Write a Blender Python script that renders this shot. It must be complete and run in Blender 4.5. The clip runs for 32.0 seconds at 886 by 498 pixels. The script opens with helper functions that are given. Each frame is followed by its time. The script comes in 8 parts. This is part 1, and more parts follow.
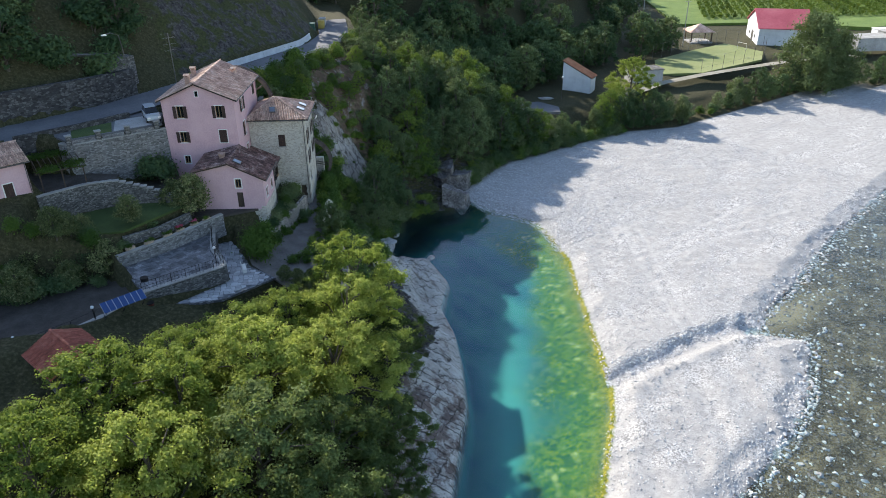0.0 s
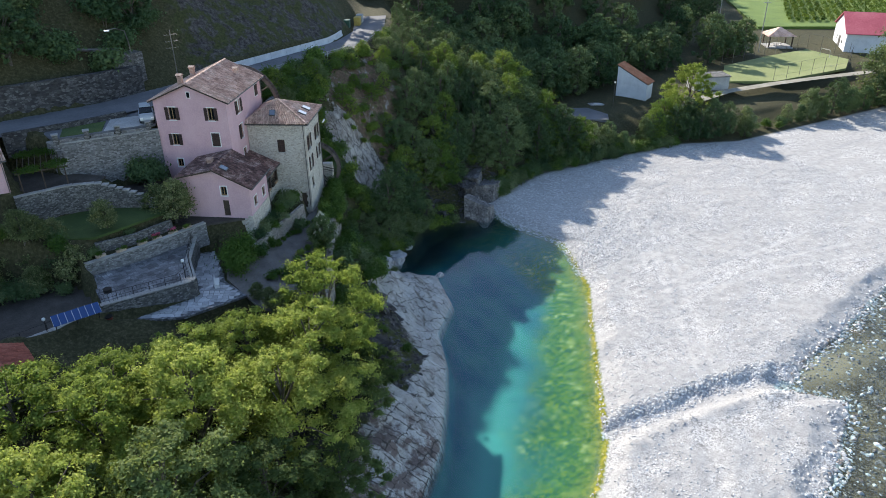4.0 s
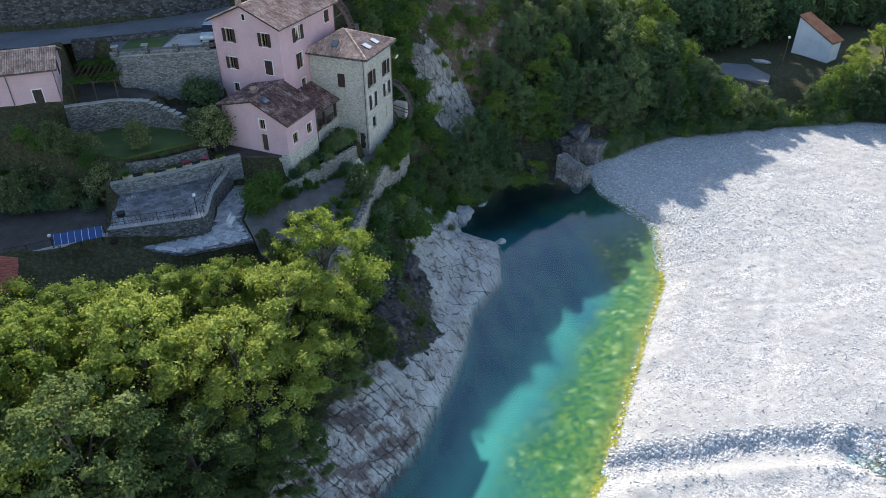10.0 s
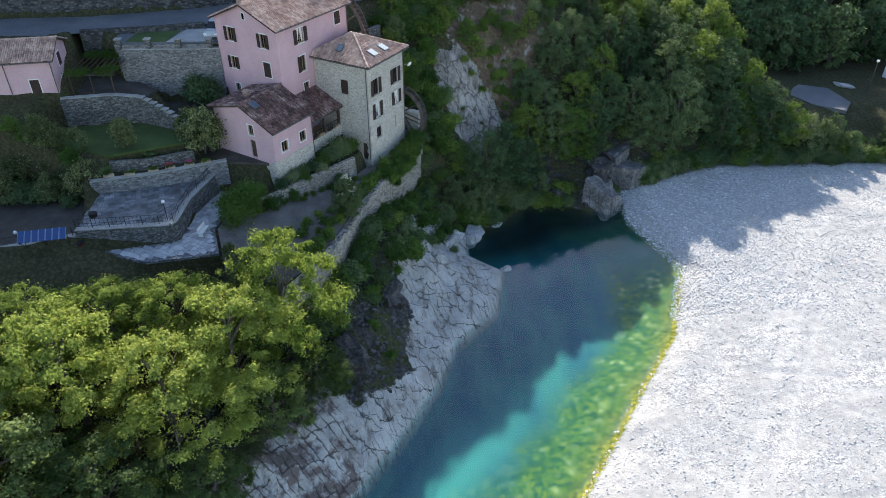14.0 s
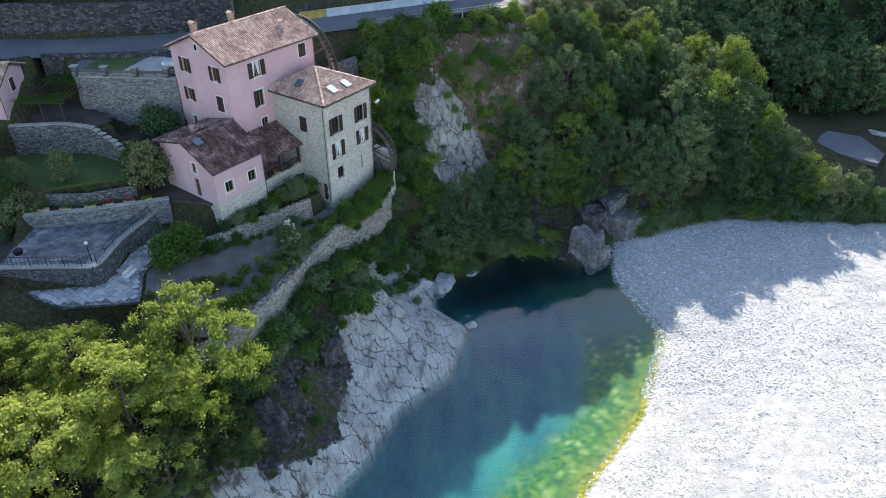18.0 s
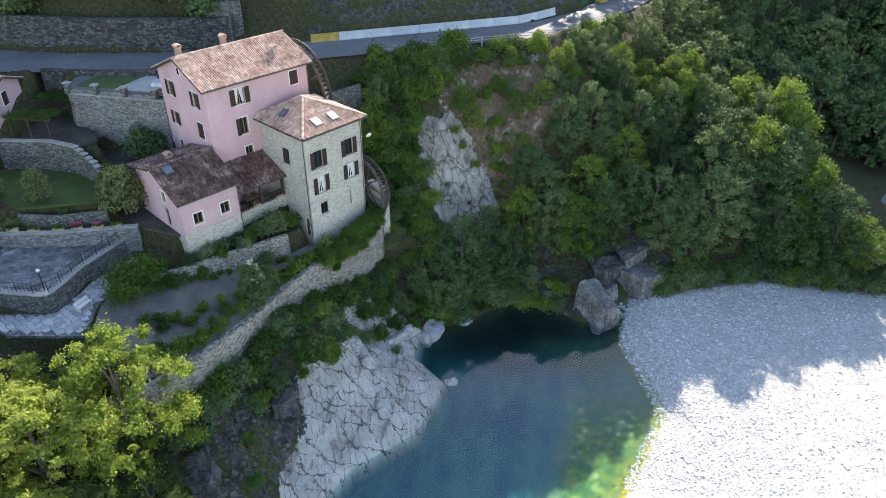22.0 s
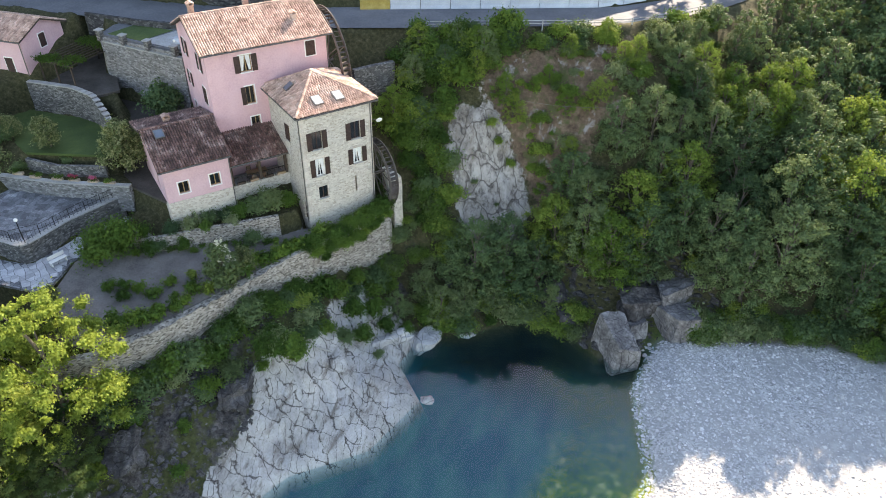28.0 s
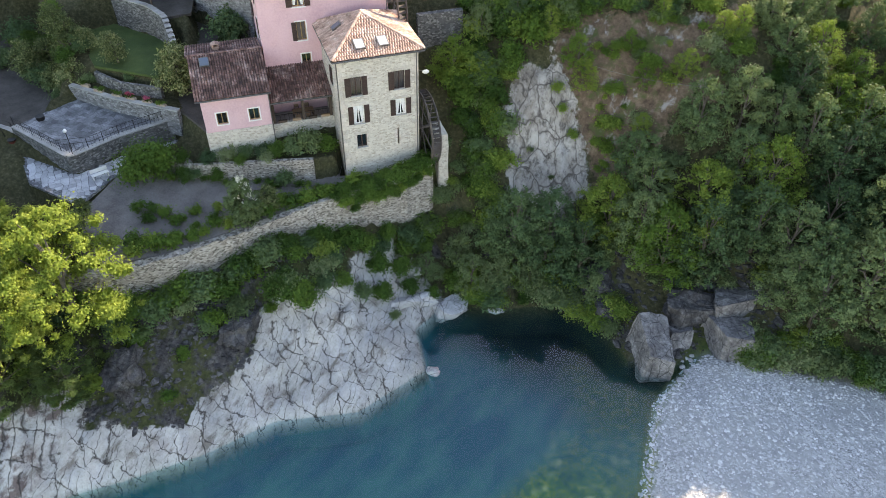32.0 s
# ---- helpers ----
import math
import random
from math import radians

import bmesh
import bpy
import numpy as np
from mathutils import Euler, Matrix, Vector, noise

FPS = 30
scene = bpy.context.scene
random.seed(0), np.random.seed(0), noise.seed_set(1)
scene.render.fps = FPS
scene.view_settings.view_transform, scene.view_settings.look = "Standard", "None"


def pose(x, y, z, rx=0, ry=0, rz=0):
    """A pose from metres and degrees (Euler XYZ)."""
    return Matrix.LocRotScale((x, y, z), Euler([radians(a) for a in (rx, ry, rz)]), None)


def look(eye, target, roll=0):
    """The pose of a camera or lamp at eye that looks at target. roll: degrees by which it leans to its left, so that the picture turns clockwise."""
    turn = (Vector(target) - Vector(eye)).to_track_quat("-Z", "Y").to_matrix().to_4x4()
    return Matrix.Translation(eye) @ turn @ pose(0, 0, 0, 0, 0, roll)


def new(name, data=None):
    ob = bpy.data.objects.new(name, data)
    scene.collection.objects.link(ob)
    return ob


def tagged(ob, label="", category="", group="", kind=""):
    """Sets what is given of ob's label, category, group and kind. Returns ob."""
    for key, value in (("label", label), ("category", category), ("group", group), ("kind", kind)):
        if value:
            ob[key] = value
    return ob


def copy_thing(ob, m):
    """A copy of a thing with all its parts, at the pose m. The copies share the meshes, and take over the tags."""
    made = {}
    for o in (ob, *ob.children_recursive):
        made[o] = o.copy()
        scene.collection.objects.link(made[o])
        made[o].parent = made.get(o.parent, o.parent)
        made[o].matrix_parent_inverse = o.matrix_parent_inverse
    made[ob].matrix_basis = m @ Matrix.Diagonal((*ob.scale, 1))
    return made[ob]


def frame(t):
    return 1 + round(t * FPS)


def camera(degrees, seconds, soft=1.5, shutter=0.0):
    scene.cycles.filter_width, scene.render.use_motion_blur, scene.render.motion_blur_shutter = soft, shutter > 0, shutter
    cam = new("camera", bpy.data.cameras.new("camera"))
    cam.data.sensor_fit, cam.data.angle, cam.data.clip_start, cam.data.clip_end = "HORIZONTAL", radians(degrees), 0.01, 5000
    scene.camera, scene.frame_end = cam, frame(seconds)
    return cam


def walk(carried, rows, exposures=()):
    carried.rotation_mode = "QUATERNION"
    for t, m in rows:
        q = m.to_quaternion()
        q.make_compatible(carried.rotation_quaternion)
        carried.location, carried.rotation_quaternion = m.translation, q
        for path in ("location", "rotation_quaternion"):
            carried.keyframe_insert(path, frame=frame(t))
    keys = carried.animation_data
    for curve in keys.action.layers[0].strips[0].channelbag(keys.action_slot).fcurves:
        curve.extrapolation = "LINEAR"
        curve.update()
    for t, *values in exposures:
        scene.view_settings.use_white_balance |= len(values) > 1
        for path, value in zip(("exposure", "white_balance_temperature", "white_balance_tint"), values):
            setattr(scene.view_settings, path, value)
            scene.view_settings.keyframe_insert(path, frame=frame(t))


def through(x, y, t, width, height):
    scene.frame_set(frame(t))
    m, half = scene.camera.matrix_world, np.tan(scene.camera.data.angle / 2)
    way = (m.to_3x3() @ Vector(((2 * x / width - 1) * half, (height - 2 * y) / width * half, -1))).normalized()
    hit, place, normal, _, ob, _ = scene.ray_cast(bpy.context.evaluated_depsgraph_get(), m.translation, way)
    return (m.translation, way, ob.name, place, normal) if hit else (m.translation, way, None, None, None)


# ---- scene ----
cam = camera(64.0, 32.0, 0.9)
PATH = [
    (0, -70.79, -86.70, 50.41, 62.68, 0.52, -37.87),
    (0.5, -69.25, -86.52, 50.35, 62.68, 0.51, -36.78),
    (1, -67.72, -86.37, 50.30, 62.72, 0.44, -35.85),
    (1.5, -66.19, -86.26, 50.25, 62.74, 0.48, -35.00),
    (2, -64.67, -86.17, 50.20, 62.75, 0.44, -34.18),
    (2.5, -63.14, -86.09, 50.17, 62.65, 0.66, -33.46),
    (4.5, -57.04, -85.77, 50.08, 61.98, 0.51, -29.51),
    (5, -55.51, -85.66, 50.07, 61.49, 0.52, -27.82),
    (5.5, -53.99, -85.53, 50.07, 61.01, 0.46, -26.92),
    (6, -52.46, -85.37, 50.07, 60.50, 0.45, -26.27),
    (6.5, -50.93, -85.18, 50.08, 59.97, 0.40, -24.83),
    (7, -49.41, -84.96, 50.09, 59.43, 0.40, -22.97),
    (7.5, -47.89, -84.70, 50.11, 58.86, 0.33, -21.39),
    (8, -46.36, -84.40, 50.12, 58.28, 0.27, -19.86),
    (8.5, -44.84, -84.07, 50.15, 57.75, 0.21, -18.40),
    (9, -43.33, -83.70, 50.17, 57.17, 0.16, -16.97),
    (9.5, -41.82, -83.29, 50.20, 56.62, 0.16, -15.55),
    (10, -40.31, -82.84, 50.23, 56.06, 0.11, -14.11),
    (10.5, -38.81, -82.34, 50.26, 55.53, 0.04, -12.64),
    (11, -37.32, -81.81, 50.30, 55.14, -0.02, -11.17),
    (11.5, -35.84, -81.24, 50.33, 54.97, -0.08, -9.73),
    (12, -34.37, -80.63, 50.37, 54.95, -0.10, -9.00),
    (12.5, -32.91, -79.99, 50.41, 54.97, -0.14, -8.22),
    (13, -31.46, -79.31, 50.45, 54.96, -0.13, -7.33),
    (13.5, -30.03, -78.59, 50.49, 55.02, -0.11, -6.39),
    (14, -28.61, -77.85, 50.54, 55.10, -0.11, -5.41),
    (14.5, -27.20, -77.07, 50.58, 55.24, -0.19, -4.37),
    (16.5, -21.76, -73.72, 50.75, 55.74, -0.25, -1.33),
    (17, -20.45, -72.83, 50.79, 55.84, -0.28, -0.92),
    (17.5, -19.17, -71.92, 50.83, 55.93, -0.22, -0.55),
    (18, -17.90, -71.00, 50.87, 56.02, -0.20, -0.06),
    (18.5, -16.66, -70.07, 50.91, 56.17, -0.20, 1.37),
    (19, -15.44, -69.13, 50.95, 56.32, -0.22, 2.50),
    (19.5, -14.24, -68.18, 50.98, 56.47, -0.23, 3.45),
    (20, -13.07, -67.23, 51.01, 56.60, -0.26, 4.27),
    (20.5, -11.93, -66.27, 51.04, 56.75, -0.33, 5.13),
    (21, -10.80, -65.32, 51.06, 56.77, -0.32, 5.95),
    (21.5, -9.71, -64.36, 51.09, 56.77, -0.34, 6.79),
    (22, -8.64, -63.40, 51.11, 56.73, -0.29, 7.57),
    (22.5, -7.59, -62.45, 51.12, 56.73, -0.34, 8.56),
    (23, -6.56, -61.49, 51.13, 56.73, -0.46, 10.24),
    (23.5, -5.56, -60.55, 51.14, 56.68, -0.54, 11.87),
    (24, -4.58, -59.60, 51.14, 56.65, -0.59, 13.10),
    (24.5, -3.63, -58.66, 51.14, 56.59, -0.67, 13.83),
    (25, -2.69, -57.72, 51.14, 56.50, -0.81, 14.58),
    (25.5, -1.77, -56.78, 51.13, 56.33, -0.88, 15.33),
    (27.5, 1.76, -53.01, 51.03, 54.04, -0.97, 19.87),
    (28, 2.62, -52.05, 50.99, 53.39, -0.99, 21.73),
    (28.5, 3.47, -51.07, 50.94, 52.76, -1.01, 23.31),
    (29, 4.32, -50.08, 50.88, 52.15, -0.94, 24.81),
    (29.5, 5.17, -49.06, 50.82, 51.52, -0.85, 26.34),
    (30, 6.03, -48.01, 50.76, 50.88, -0.72, 27.89),
    (30.5, 6.89, -46.93, 50.68, 50.31, -0.71, 29.59),
    (31, 7.77, -45.80, 50.60, 49.79, -0.69, 31.67),
    (31.5, 8.67, -44.63, 50.50, 49.27, -0.72, 33.74),
    (32, 9.59, -43.39, 50.40, 48.72, -0.66, 35.90),
]
walk(cam, [(t, pose(x, y, z, rx, ry, rz)) for t, x, y, z, rx, ry, rz in PATH],
     [(0, 0.90, 6450, 11), (8, 0.96, 6350, 11), (14, 1.10, 6400, 11), (18, 1.30, 6450, 11), (24, 1.78, 7250, 13.5), (32, 1.96, 7950, 15.5)])

# ---- light: a morning sun behind the wooded hill, clear sky ----
SUN_AZ, SUN_EL = radians(1), radians(30)      # azimuth from +y towards +x
world = bpy.data.worlds.new("sky")
scene.world = world
world.use_nodes = True
wn = world.node_tree.nodes
sky = wn.new("ShaderNodeTexSky")
sky.sky_type = "NISHITA"
sky.sun_disc = False
sky.sun_elevation = SUN_EL
sky.sun_rotation = SUN_AZ
sky.dust_density = 0.4
wn["Background"].inputs["Strength"].default_value = 0.15
world.node_tree.links.new(sky.outputs[0], wn["Background"].inputs["Color"])
sun = new("sun", bpy.data.lights.new("sun", "SUN"))
sun.data.energy, sun.data.angle, sun.data.color = 5.0, radians(0.6), (1.0, 0.93, 0.82)
sun_dir = Vector((math.sin(SUN_AZ) * math.cos(SUN_EL), math.cos(SUN_AZ) * math.cos(SUN_EL), math.sin(SUN_EL)))
sun.matrix_world = look(sun_dir * 200, (0, 0, 0))


# ---- materials ----
def ramp(nt, fac, stops):
    r = nt.nodes.new("ShaderNodeValToRGB")
    while len(r.color_ramp.elements) < len(stops):
        r.color_ramp.elements.new(0.5)
    for e, (p, c) in zip(r.color_ramp.elements, stops):
        e.position, e.color = p, (*c, 1)
    nt.links.new(fac, r.inputs[0])
    return r.outputs[0]


def noise_tex(nt, scale, detail=5, rough=0.6, coords="Object", stretch=(1, 1, 1)):
    tc, mp, n = (nt.nodes.new("ShaderNode" + k) for k in ("TexCoord", "Mapping", "TexNoise"))
    mp.inputs["Scale"].default_value = stretch
    nt.links.new(tc.outputs[coords], mp.inputs[0])
    nt.links.new(mp.outputs[0], n.inputs["Vector"])
    n.inputs["Scale"].default_value, n.inputs["Detail"].default_value, n.inputs["Roughness"].default_value = scale, detail, rough
    return n.outputs["Fac"]


def vor_tex(nt, scale, feature="F1", coords="Object", stretch=(1, 1, 1), out="Distance", warp=0.0, turn=0.0):
    tc, mp, n = (nt.nodes.new("ShaderNode" + k) for k in ("TexCoord", "Mapping", "TexVoronoi"))
    mp.inputs["Scale"].default_value = stretch
    src = tc.outputs[coords]
    if turn:
        ro = nt.nodes.new("ShaderNodeMapping")
        ro.inputs["Rotation"].default_value = (0, 0, radians(turn))
        nt.links.new(src, ro.inputs[0])
        src = ro.outputs[0]
    nt.links.new(src, mp.inputs[0])
    vec = mp.outputs[0]
    if warp:
        nz, ad = nt.nodes.new("ShaderNodeTexNoise"), nt.nodes.new("ShaderNodeVectorMath")
        nz.inputs["Scale"].default_value = scale * 0.8
        ad.operation = "MULTIPLY_ADD"
        ad.inputs[1].default_value = (warp, warp, warp)
        nt.links.new(vec, nz.inputs["Vector"])
        nt.links.new(nz.outputs["Color"], ad.inputs[0])
        nt.links.new(vec, ad.inputs[2])
        vec = ad.outputs[0]
    nt.links.new(vec, n.inputs["Vector"])
    n.feature = feature
    n.inputs["Scale"].default_value = scale
    return n.outputs[out]


def split_lines(nt, turn, gap, warp=0.35, wide=0.035):
    """Parallel cracks at uneven gaps: 0 in a crack, 1 on the stone."""
    tc, ro, sp, vo = (nt.nodes.new("ShaderNode" + k) for k in ("TexCoord", "Mapping", "SeparateXYZ", "TexVoronoi"))
    ro.inputs["Rotation"].default_value = (0, 0, radians(-turn))
    nt.links.new(tc.outputs["Object"], ro.inputs[0])
    nt.links.new(ro.outputs[0], sp.inputs[0])
    w = mathn(nt, "ADD", sp.outputs[1], mathn(nt, "MULTIPLY", noise_tex(nt, 0.45, 5, 0.6), warp * 4))
    vo.voronoi_dimensions, vo.feature = "1D", "DISTANCE_TO_EDGE"
    vo.inputs["Scale"].default_value = 1 / gap
    nt.links.new(w, vo.inputs["W"])
    uneven = mathn(nt, "MULTIPLY", mathn(nt, "MAXIMUM", mathn(nt, "SUBTRACT", noise_tex(nt, 0.9, 4, 0.6), 0.38), 0.0), wide * 9)
    return mathn(nt, "MINIMUM", mathn(nt, "DIVIDE", vo.outputs["Distance"], mathn(nt, "ADD", uneven, 0.004)), 1.0)


def mixc(nt, fac, a, b, kind="MIX"):
    m = nt.nodes.new("ShaderNodeMix")
    m.data_type, m.blend_type = "RGBA", kind
    for s, v in ((m.inputs["Factor"], fac), (m.inputs["A"], a), (m.inputs["B"], b)):
        if isinstance(v, (int, float)):
            s.default_value = v
        elif isinstance(v, tuple):
            s.default_value = (*v, 1)
        else:
            nt.links.new(v, s)
    return m.outputs["Result"]


def mathn(nt, op, a, b=0.0):
    m = nt.nodes.new("ShaderNodeMath")
    m.operation = op
    for s, v in ((m.inputs[0], a), (m.inputs[1], b)):
        if isinstance(v, (int, float)):
            s.default_value = v
        else:
            nt.links.new(v, s)
    return m.outputs[0]


def bump(nt, bsdf, height, strength=0.4, dist=0.05):
    b = nt.nodes.new("ShaderNodeBump")
    b.inputs["Strength"].default_value, b.inputs["Distance"].default_value = strength, dist
    nt.links.new(height, b.inputs["Height"])
    nt.links.new(b.outputs[0], bsdf.inputs["Normal"])


def material(name, rough=0.8, metal=0.0, spec=0.4):
    m = bpy.data.materials.new(name)
    m.use_nodes = True
    b = m.node_tree.nodes["Principled BSDF"]
    b.inputs["Roughness"].default_value, b.inputs["Metallic"].default_value = rough, metal
    b.inputs["Specular IOR Level"].default_value = spec
    return m, m.node_tree, b


def surface(name, dark, mid, light, coarse=0.5, fine=8.0, rough=0.85, metal=0.0, relief=0.3, dist=0.03, random_tint=0.0, stretch=(1, 1, 1), pieces=0.0):
    """A worn surface: broad stains and fine grain over three tones."""
    m, nt, b = material(name, rough, metal)
    big, small = noise_tex(nt, coarse, 4, stretch=stretch), noise_tex(nt, fine, 6, 0.7, stretch=stretch)
    both = mathn(nt, "ADD", mathn(nt, "MULTIPLY", big, 0.55), mathn(nt, "MULTIPLY", small, 0.45))
    c = ramp(nt, both, [(0.34, dark), (0.5, mid), (0.66, light)])
    if pieces:
        geo, hv = nt.nodes.new("ShaderNodeNewGeometry"), nt.nodes.new("ShaderNodeHueSaturation")
        nt.links.new(mathn(nt, "ADD", mathn(nt, "MULTIPLY", geo.outputs["Random Per Island"], 2 * pieces), 1 - pieces), hv.inputs["Value"])
        nt.links.new(c, hv.inputs["Color"])
        c = hv.outputs[0]
    if random_tint:
        info = nt.nodes.new("ShaderNodeObjectInfo")
        hs = nt.nodes.new("ShaderNodeHueSaturation")
        nt.links.new(mathn(nt, "ADD", mathn(nt, "MULTIPLY", info.outputs["Random"], 2 * random_tint), 1 - random_tint), hs.inputs["Value"])
        nt.links.new(c, hs.inputs["Color"])
        c = hs.outputs[0]
    nt.links.new(c, b.inputs["Base Color"])
    if relief:
        bump(nt, b, small, relief, dist)
    return m


def leaf_material(name, dark, mid, light, through=0.35, each=0.36):
    m, nt, b = material(name, 0.65, 0, 0.12)
    geo, info = nt.nodes.new("ShaderNodeNewGeometry"), nt.nodes.new("ShaderNodeObjectInfo")
    r = mathn(nt, "ADD", mathn(nt, "MULTIPLY", geo.outputs["Random Per Island"], each), mathn(nt, "MULTIPLY", info.outputs["Random"], 1 - each))
    c = ramp(nt, r, [(0.1, dark), (0.5, mid), (0.92, light)])
    nt.links.new(c, b.inputs["Base Color"])
    tr, mx = nt.nodes.new("ShaderNodeBsdfTranslucent"), nt.nodes.new("ShaderNodeMixShader")
    nt.links.new(mixc(nt, 0.4, c, (0.26, 0.30, 0.05)), tr.inputs["Color"])
    mx.inputs[0].default_value = through
    nt.links.new(b.outputs[0], mx.inputs[1])
    nt.links.new(tr.outputs[0], mx.inputs[2])
    nt.links.new(mx.outputs[0], nt.nodes["Material Output"].inputs["Surface"])
    return m


# ---- plan: shore, gravel edges, road, terraces ----
SHORE = [(-100, -125), (-62, -74), (-41.3, -49.4), (-32.2, -40.5), (-27.5, -33.8), (-24.3, -28.5), (-22, -22.8), (-17, -18), (-15.1, -11),
         (-18.8, -7.5), (-18.6, -3.2), (-14, -0.7), (-9.5, 3.4), (-5.2, 3.4), (-0.9, 0.9), (2.4, 2.4), (4.5, 6), (9, 6.8), (20, 11),
         (38, 10), (54, 9.2), (66, 3.5), (87, 2.5), (112, 1.5), (140, -9), (400, -60)]
POND_EAST = [(-75, -125), (-46, -72), (-31, -58), (-21.2, -51), (-17.8, -48), (-10.3, -38.2), (-4, -30), (0.8, -24), (2.9, -19.5),
             (5.8, -13), (5.8, -10.5), (4.2, -5.5), (3.2, -2), (3.6, 1.5), (4.5, 6)]
RIVER_NORTH = [(-60, -110), (-30, -69), (-20.9, -65.7), (-9.7, -64.6), (-1.5, -62.2), (8.6, -57), (4.4, -52.2), (11.9, -49.9), (19.1, -49),
               (39.1, -44.7), (66.3, -41.3), (140, -36), (400, -60)]
ROAD_SOUTH = [(-400, -25), (-100, 1), (-67, 5), (-49, 7.5), (-40, 11.5), (-29.5, 16.4), (-20.2, 21), (-7, 27.6), (1.6, 36.5), (10, 52), (24, 80), (60, 200)]
ROAD_NORTH = [(-400, -18), (-100, 8), (-73, 12.2), (-62, 12.4), (-50, 14.6), (-36.4, 20.8), (-24.6, 26.0), (-9, 33.6), (-3, 40), (4, 54), (18, 84), (54, 204)]
WOOD_FOOT = [(-40, 90), (8, 60), (40, 50), (60, 52), (110, 64), (165, 97), (320, 280)]
TRACKS = [[(8.7, -28), (14.7, -20), (23.8, -8.2)], [(11.3, -28.8), (17.3, -20.8), (26.4, -9)], [(9, -31), (15.4, -32.4), (26.5, -32.6), (41.8, -36)],
          [(11, -33), (16.9, -34.2), (25.8, -34.9), (37.6, -38.8)], [(-0.5, -47), (7.2, -37), (20.8, -19)], [(-2.8, -47), (4.6, -36.7), (17.5, -18.6)],
          [(10, -29.9), (21.4, -30.5), (40, -30)], [(7.5, -19.7), (13.2, -15.6), (29, -5)]]
ROAD_Z = 24.5


def side(px, py, line, closed=True):
    """Signed distance to a polyline: positive on its left (north and west of it)."""
    best, odd = np.full(px.shape, 1e9), np.zeros(px.shape, bool)
    for (ax, ay), (bx, by) in zip(line, line[1:]):
        dx, dy = bx - ax, by - ay
        t = np.clip(((px - ax) * dx + (py - ay) * dy) / (dx * dx + dy * dy), 0, 1)
        best = np.minimum(best, np.hypot(px - ax - t * dx, py - ay - t * dy))
    ring = list(line) + [(line[-1][0], 3000), (-3000, 3000), (-3000, line[0][1])]
    for (ax, ay), (bx, by) in zip(ring, ring[1:] + ring[:1]):
        odd ^= ((ay > py) != (by > py)) & (px < (bx - ax) * (py - ay) / ((by - ay) or 1e-9) + ax)
    return np.where(odd, best, -best)


def inside(px, py, poly, soft=0.35):
    """1 well inside a polygon, 0 outside, with a soft rim."""
    ok = np.zeros(px.shape, bool)
    d = np.full(px.shape, 1e9)
    for (ax, ay), (bx, by) in zip(poly, poly[1:] + poly[:1]):
        cross = ((ay > py) != (by > py)) & (px < (bx - ax) * (py - ay) / ((by - ay) or 1e-9) + ax)
        ok ^= cross
        dx, dy = bx - ax, by - ay
        t = np.clip(((px - ax) * dx + (py - ay) * dy) / (dx * dx + dy * dy), 0, 1)
        d = np.minimum(d, np.hypot(px - ax - t * dx, py - ay - t * dy))
    s = np.where(ok, d, -d)
    return np.clip(0.5 + s / (2 * soft), 0, 1)


def step(x, lo, hi):
    t = np.clip((x - lo) / (hi - lo), 0, 1)
    return t * t * (3 - 2 * t)


HASH = np.random.RandomState(7).rand(256, 256)


def value_noise(px, py, size):
    x, y = px / size, py / size
    i, j = np.floor(x).astype(int), np.floor(y).astype(int)
    fx, fy = x - i, y - j
    fx, fy = fx * fx * (3 - 2 * fx), fy * fy * (3 - 2 * fy)
    g = lambda a, b: HASH[a % 256, b % 256]
    return (g(i, j) * (1 - fx) + g(i + 1, j) * fx) * (1 - fy) + (g(i, j + 1) * (1 - fx) + g(i + 1, j + 1) * fx) * fy - 0.5


GARDEN = [(-43.6, -23.6), (-45.0, -18.0), (-44.2, -14.7), (-43.6, -11.6), (-40.3, -12.0), (-35.9, -6.0), (-32.2, -1.2), (-30.4, -4.2), (-25.6, 2.2), (-24.7, 1.2),
          (-26.4, -2.2), (-29.0, -7.0), (-31.3, -11.3), (-33.2, -16), (-35.1, -20.6), (-38.0, -24.6), (-42, -26)]
HOUSE_YARD = [(-46.6, -9.6), (-44.4, -9.8), (-40.4, -10.6), (-39.8, -4.2), (-35.6, 1.5), (-32, 2), (-31, 8), (-44, 4), (-49.5, -6)]
LAWN = [(-63.2, -3.6), (-53, -2.6), (-49, -5.2), (-48.4, -8.4), (-56, -11), (-64.5, -7.5)]
PERGOLA_YARD = [(-63, 8), (-58, 4.0), (-53, -0.8), (-54.2, -2.9), (-61.4, -3.6)]
PARKING = [(-58.5, 8), (-57.2, 2.4), (-46.2, 2.0), (-44.6, 6.6), (-46, 10)]
DIRT_YARD = [(-78, -4), (-66, -9), (-58.5, -12.6), (-56.8, -19.8), (-66, -21.6), (-80, -20)]
TERRACE = [(-57.2, -19.6), (-48.7, -19.4), (-48.3, -15), (-46.4, -10.4), (-57.6, -12.9)]
FLOWER_BED = [(-57.6, -12.9), (-46.4, -10.4), (-45.4, -9.4), (-47.8, -8.2), (-56.2, -10.7)]
LOWER_PAVING = [(-56, -20.8), (-50.6, -23), (-44.2, -22.2), (-45.3, -18.0), (-44.5, -14.7), (-43.9, -10.6), (-46.2, -9.9), (-48.1, -15), (-48.5, -19.6)]
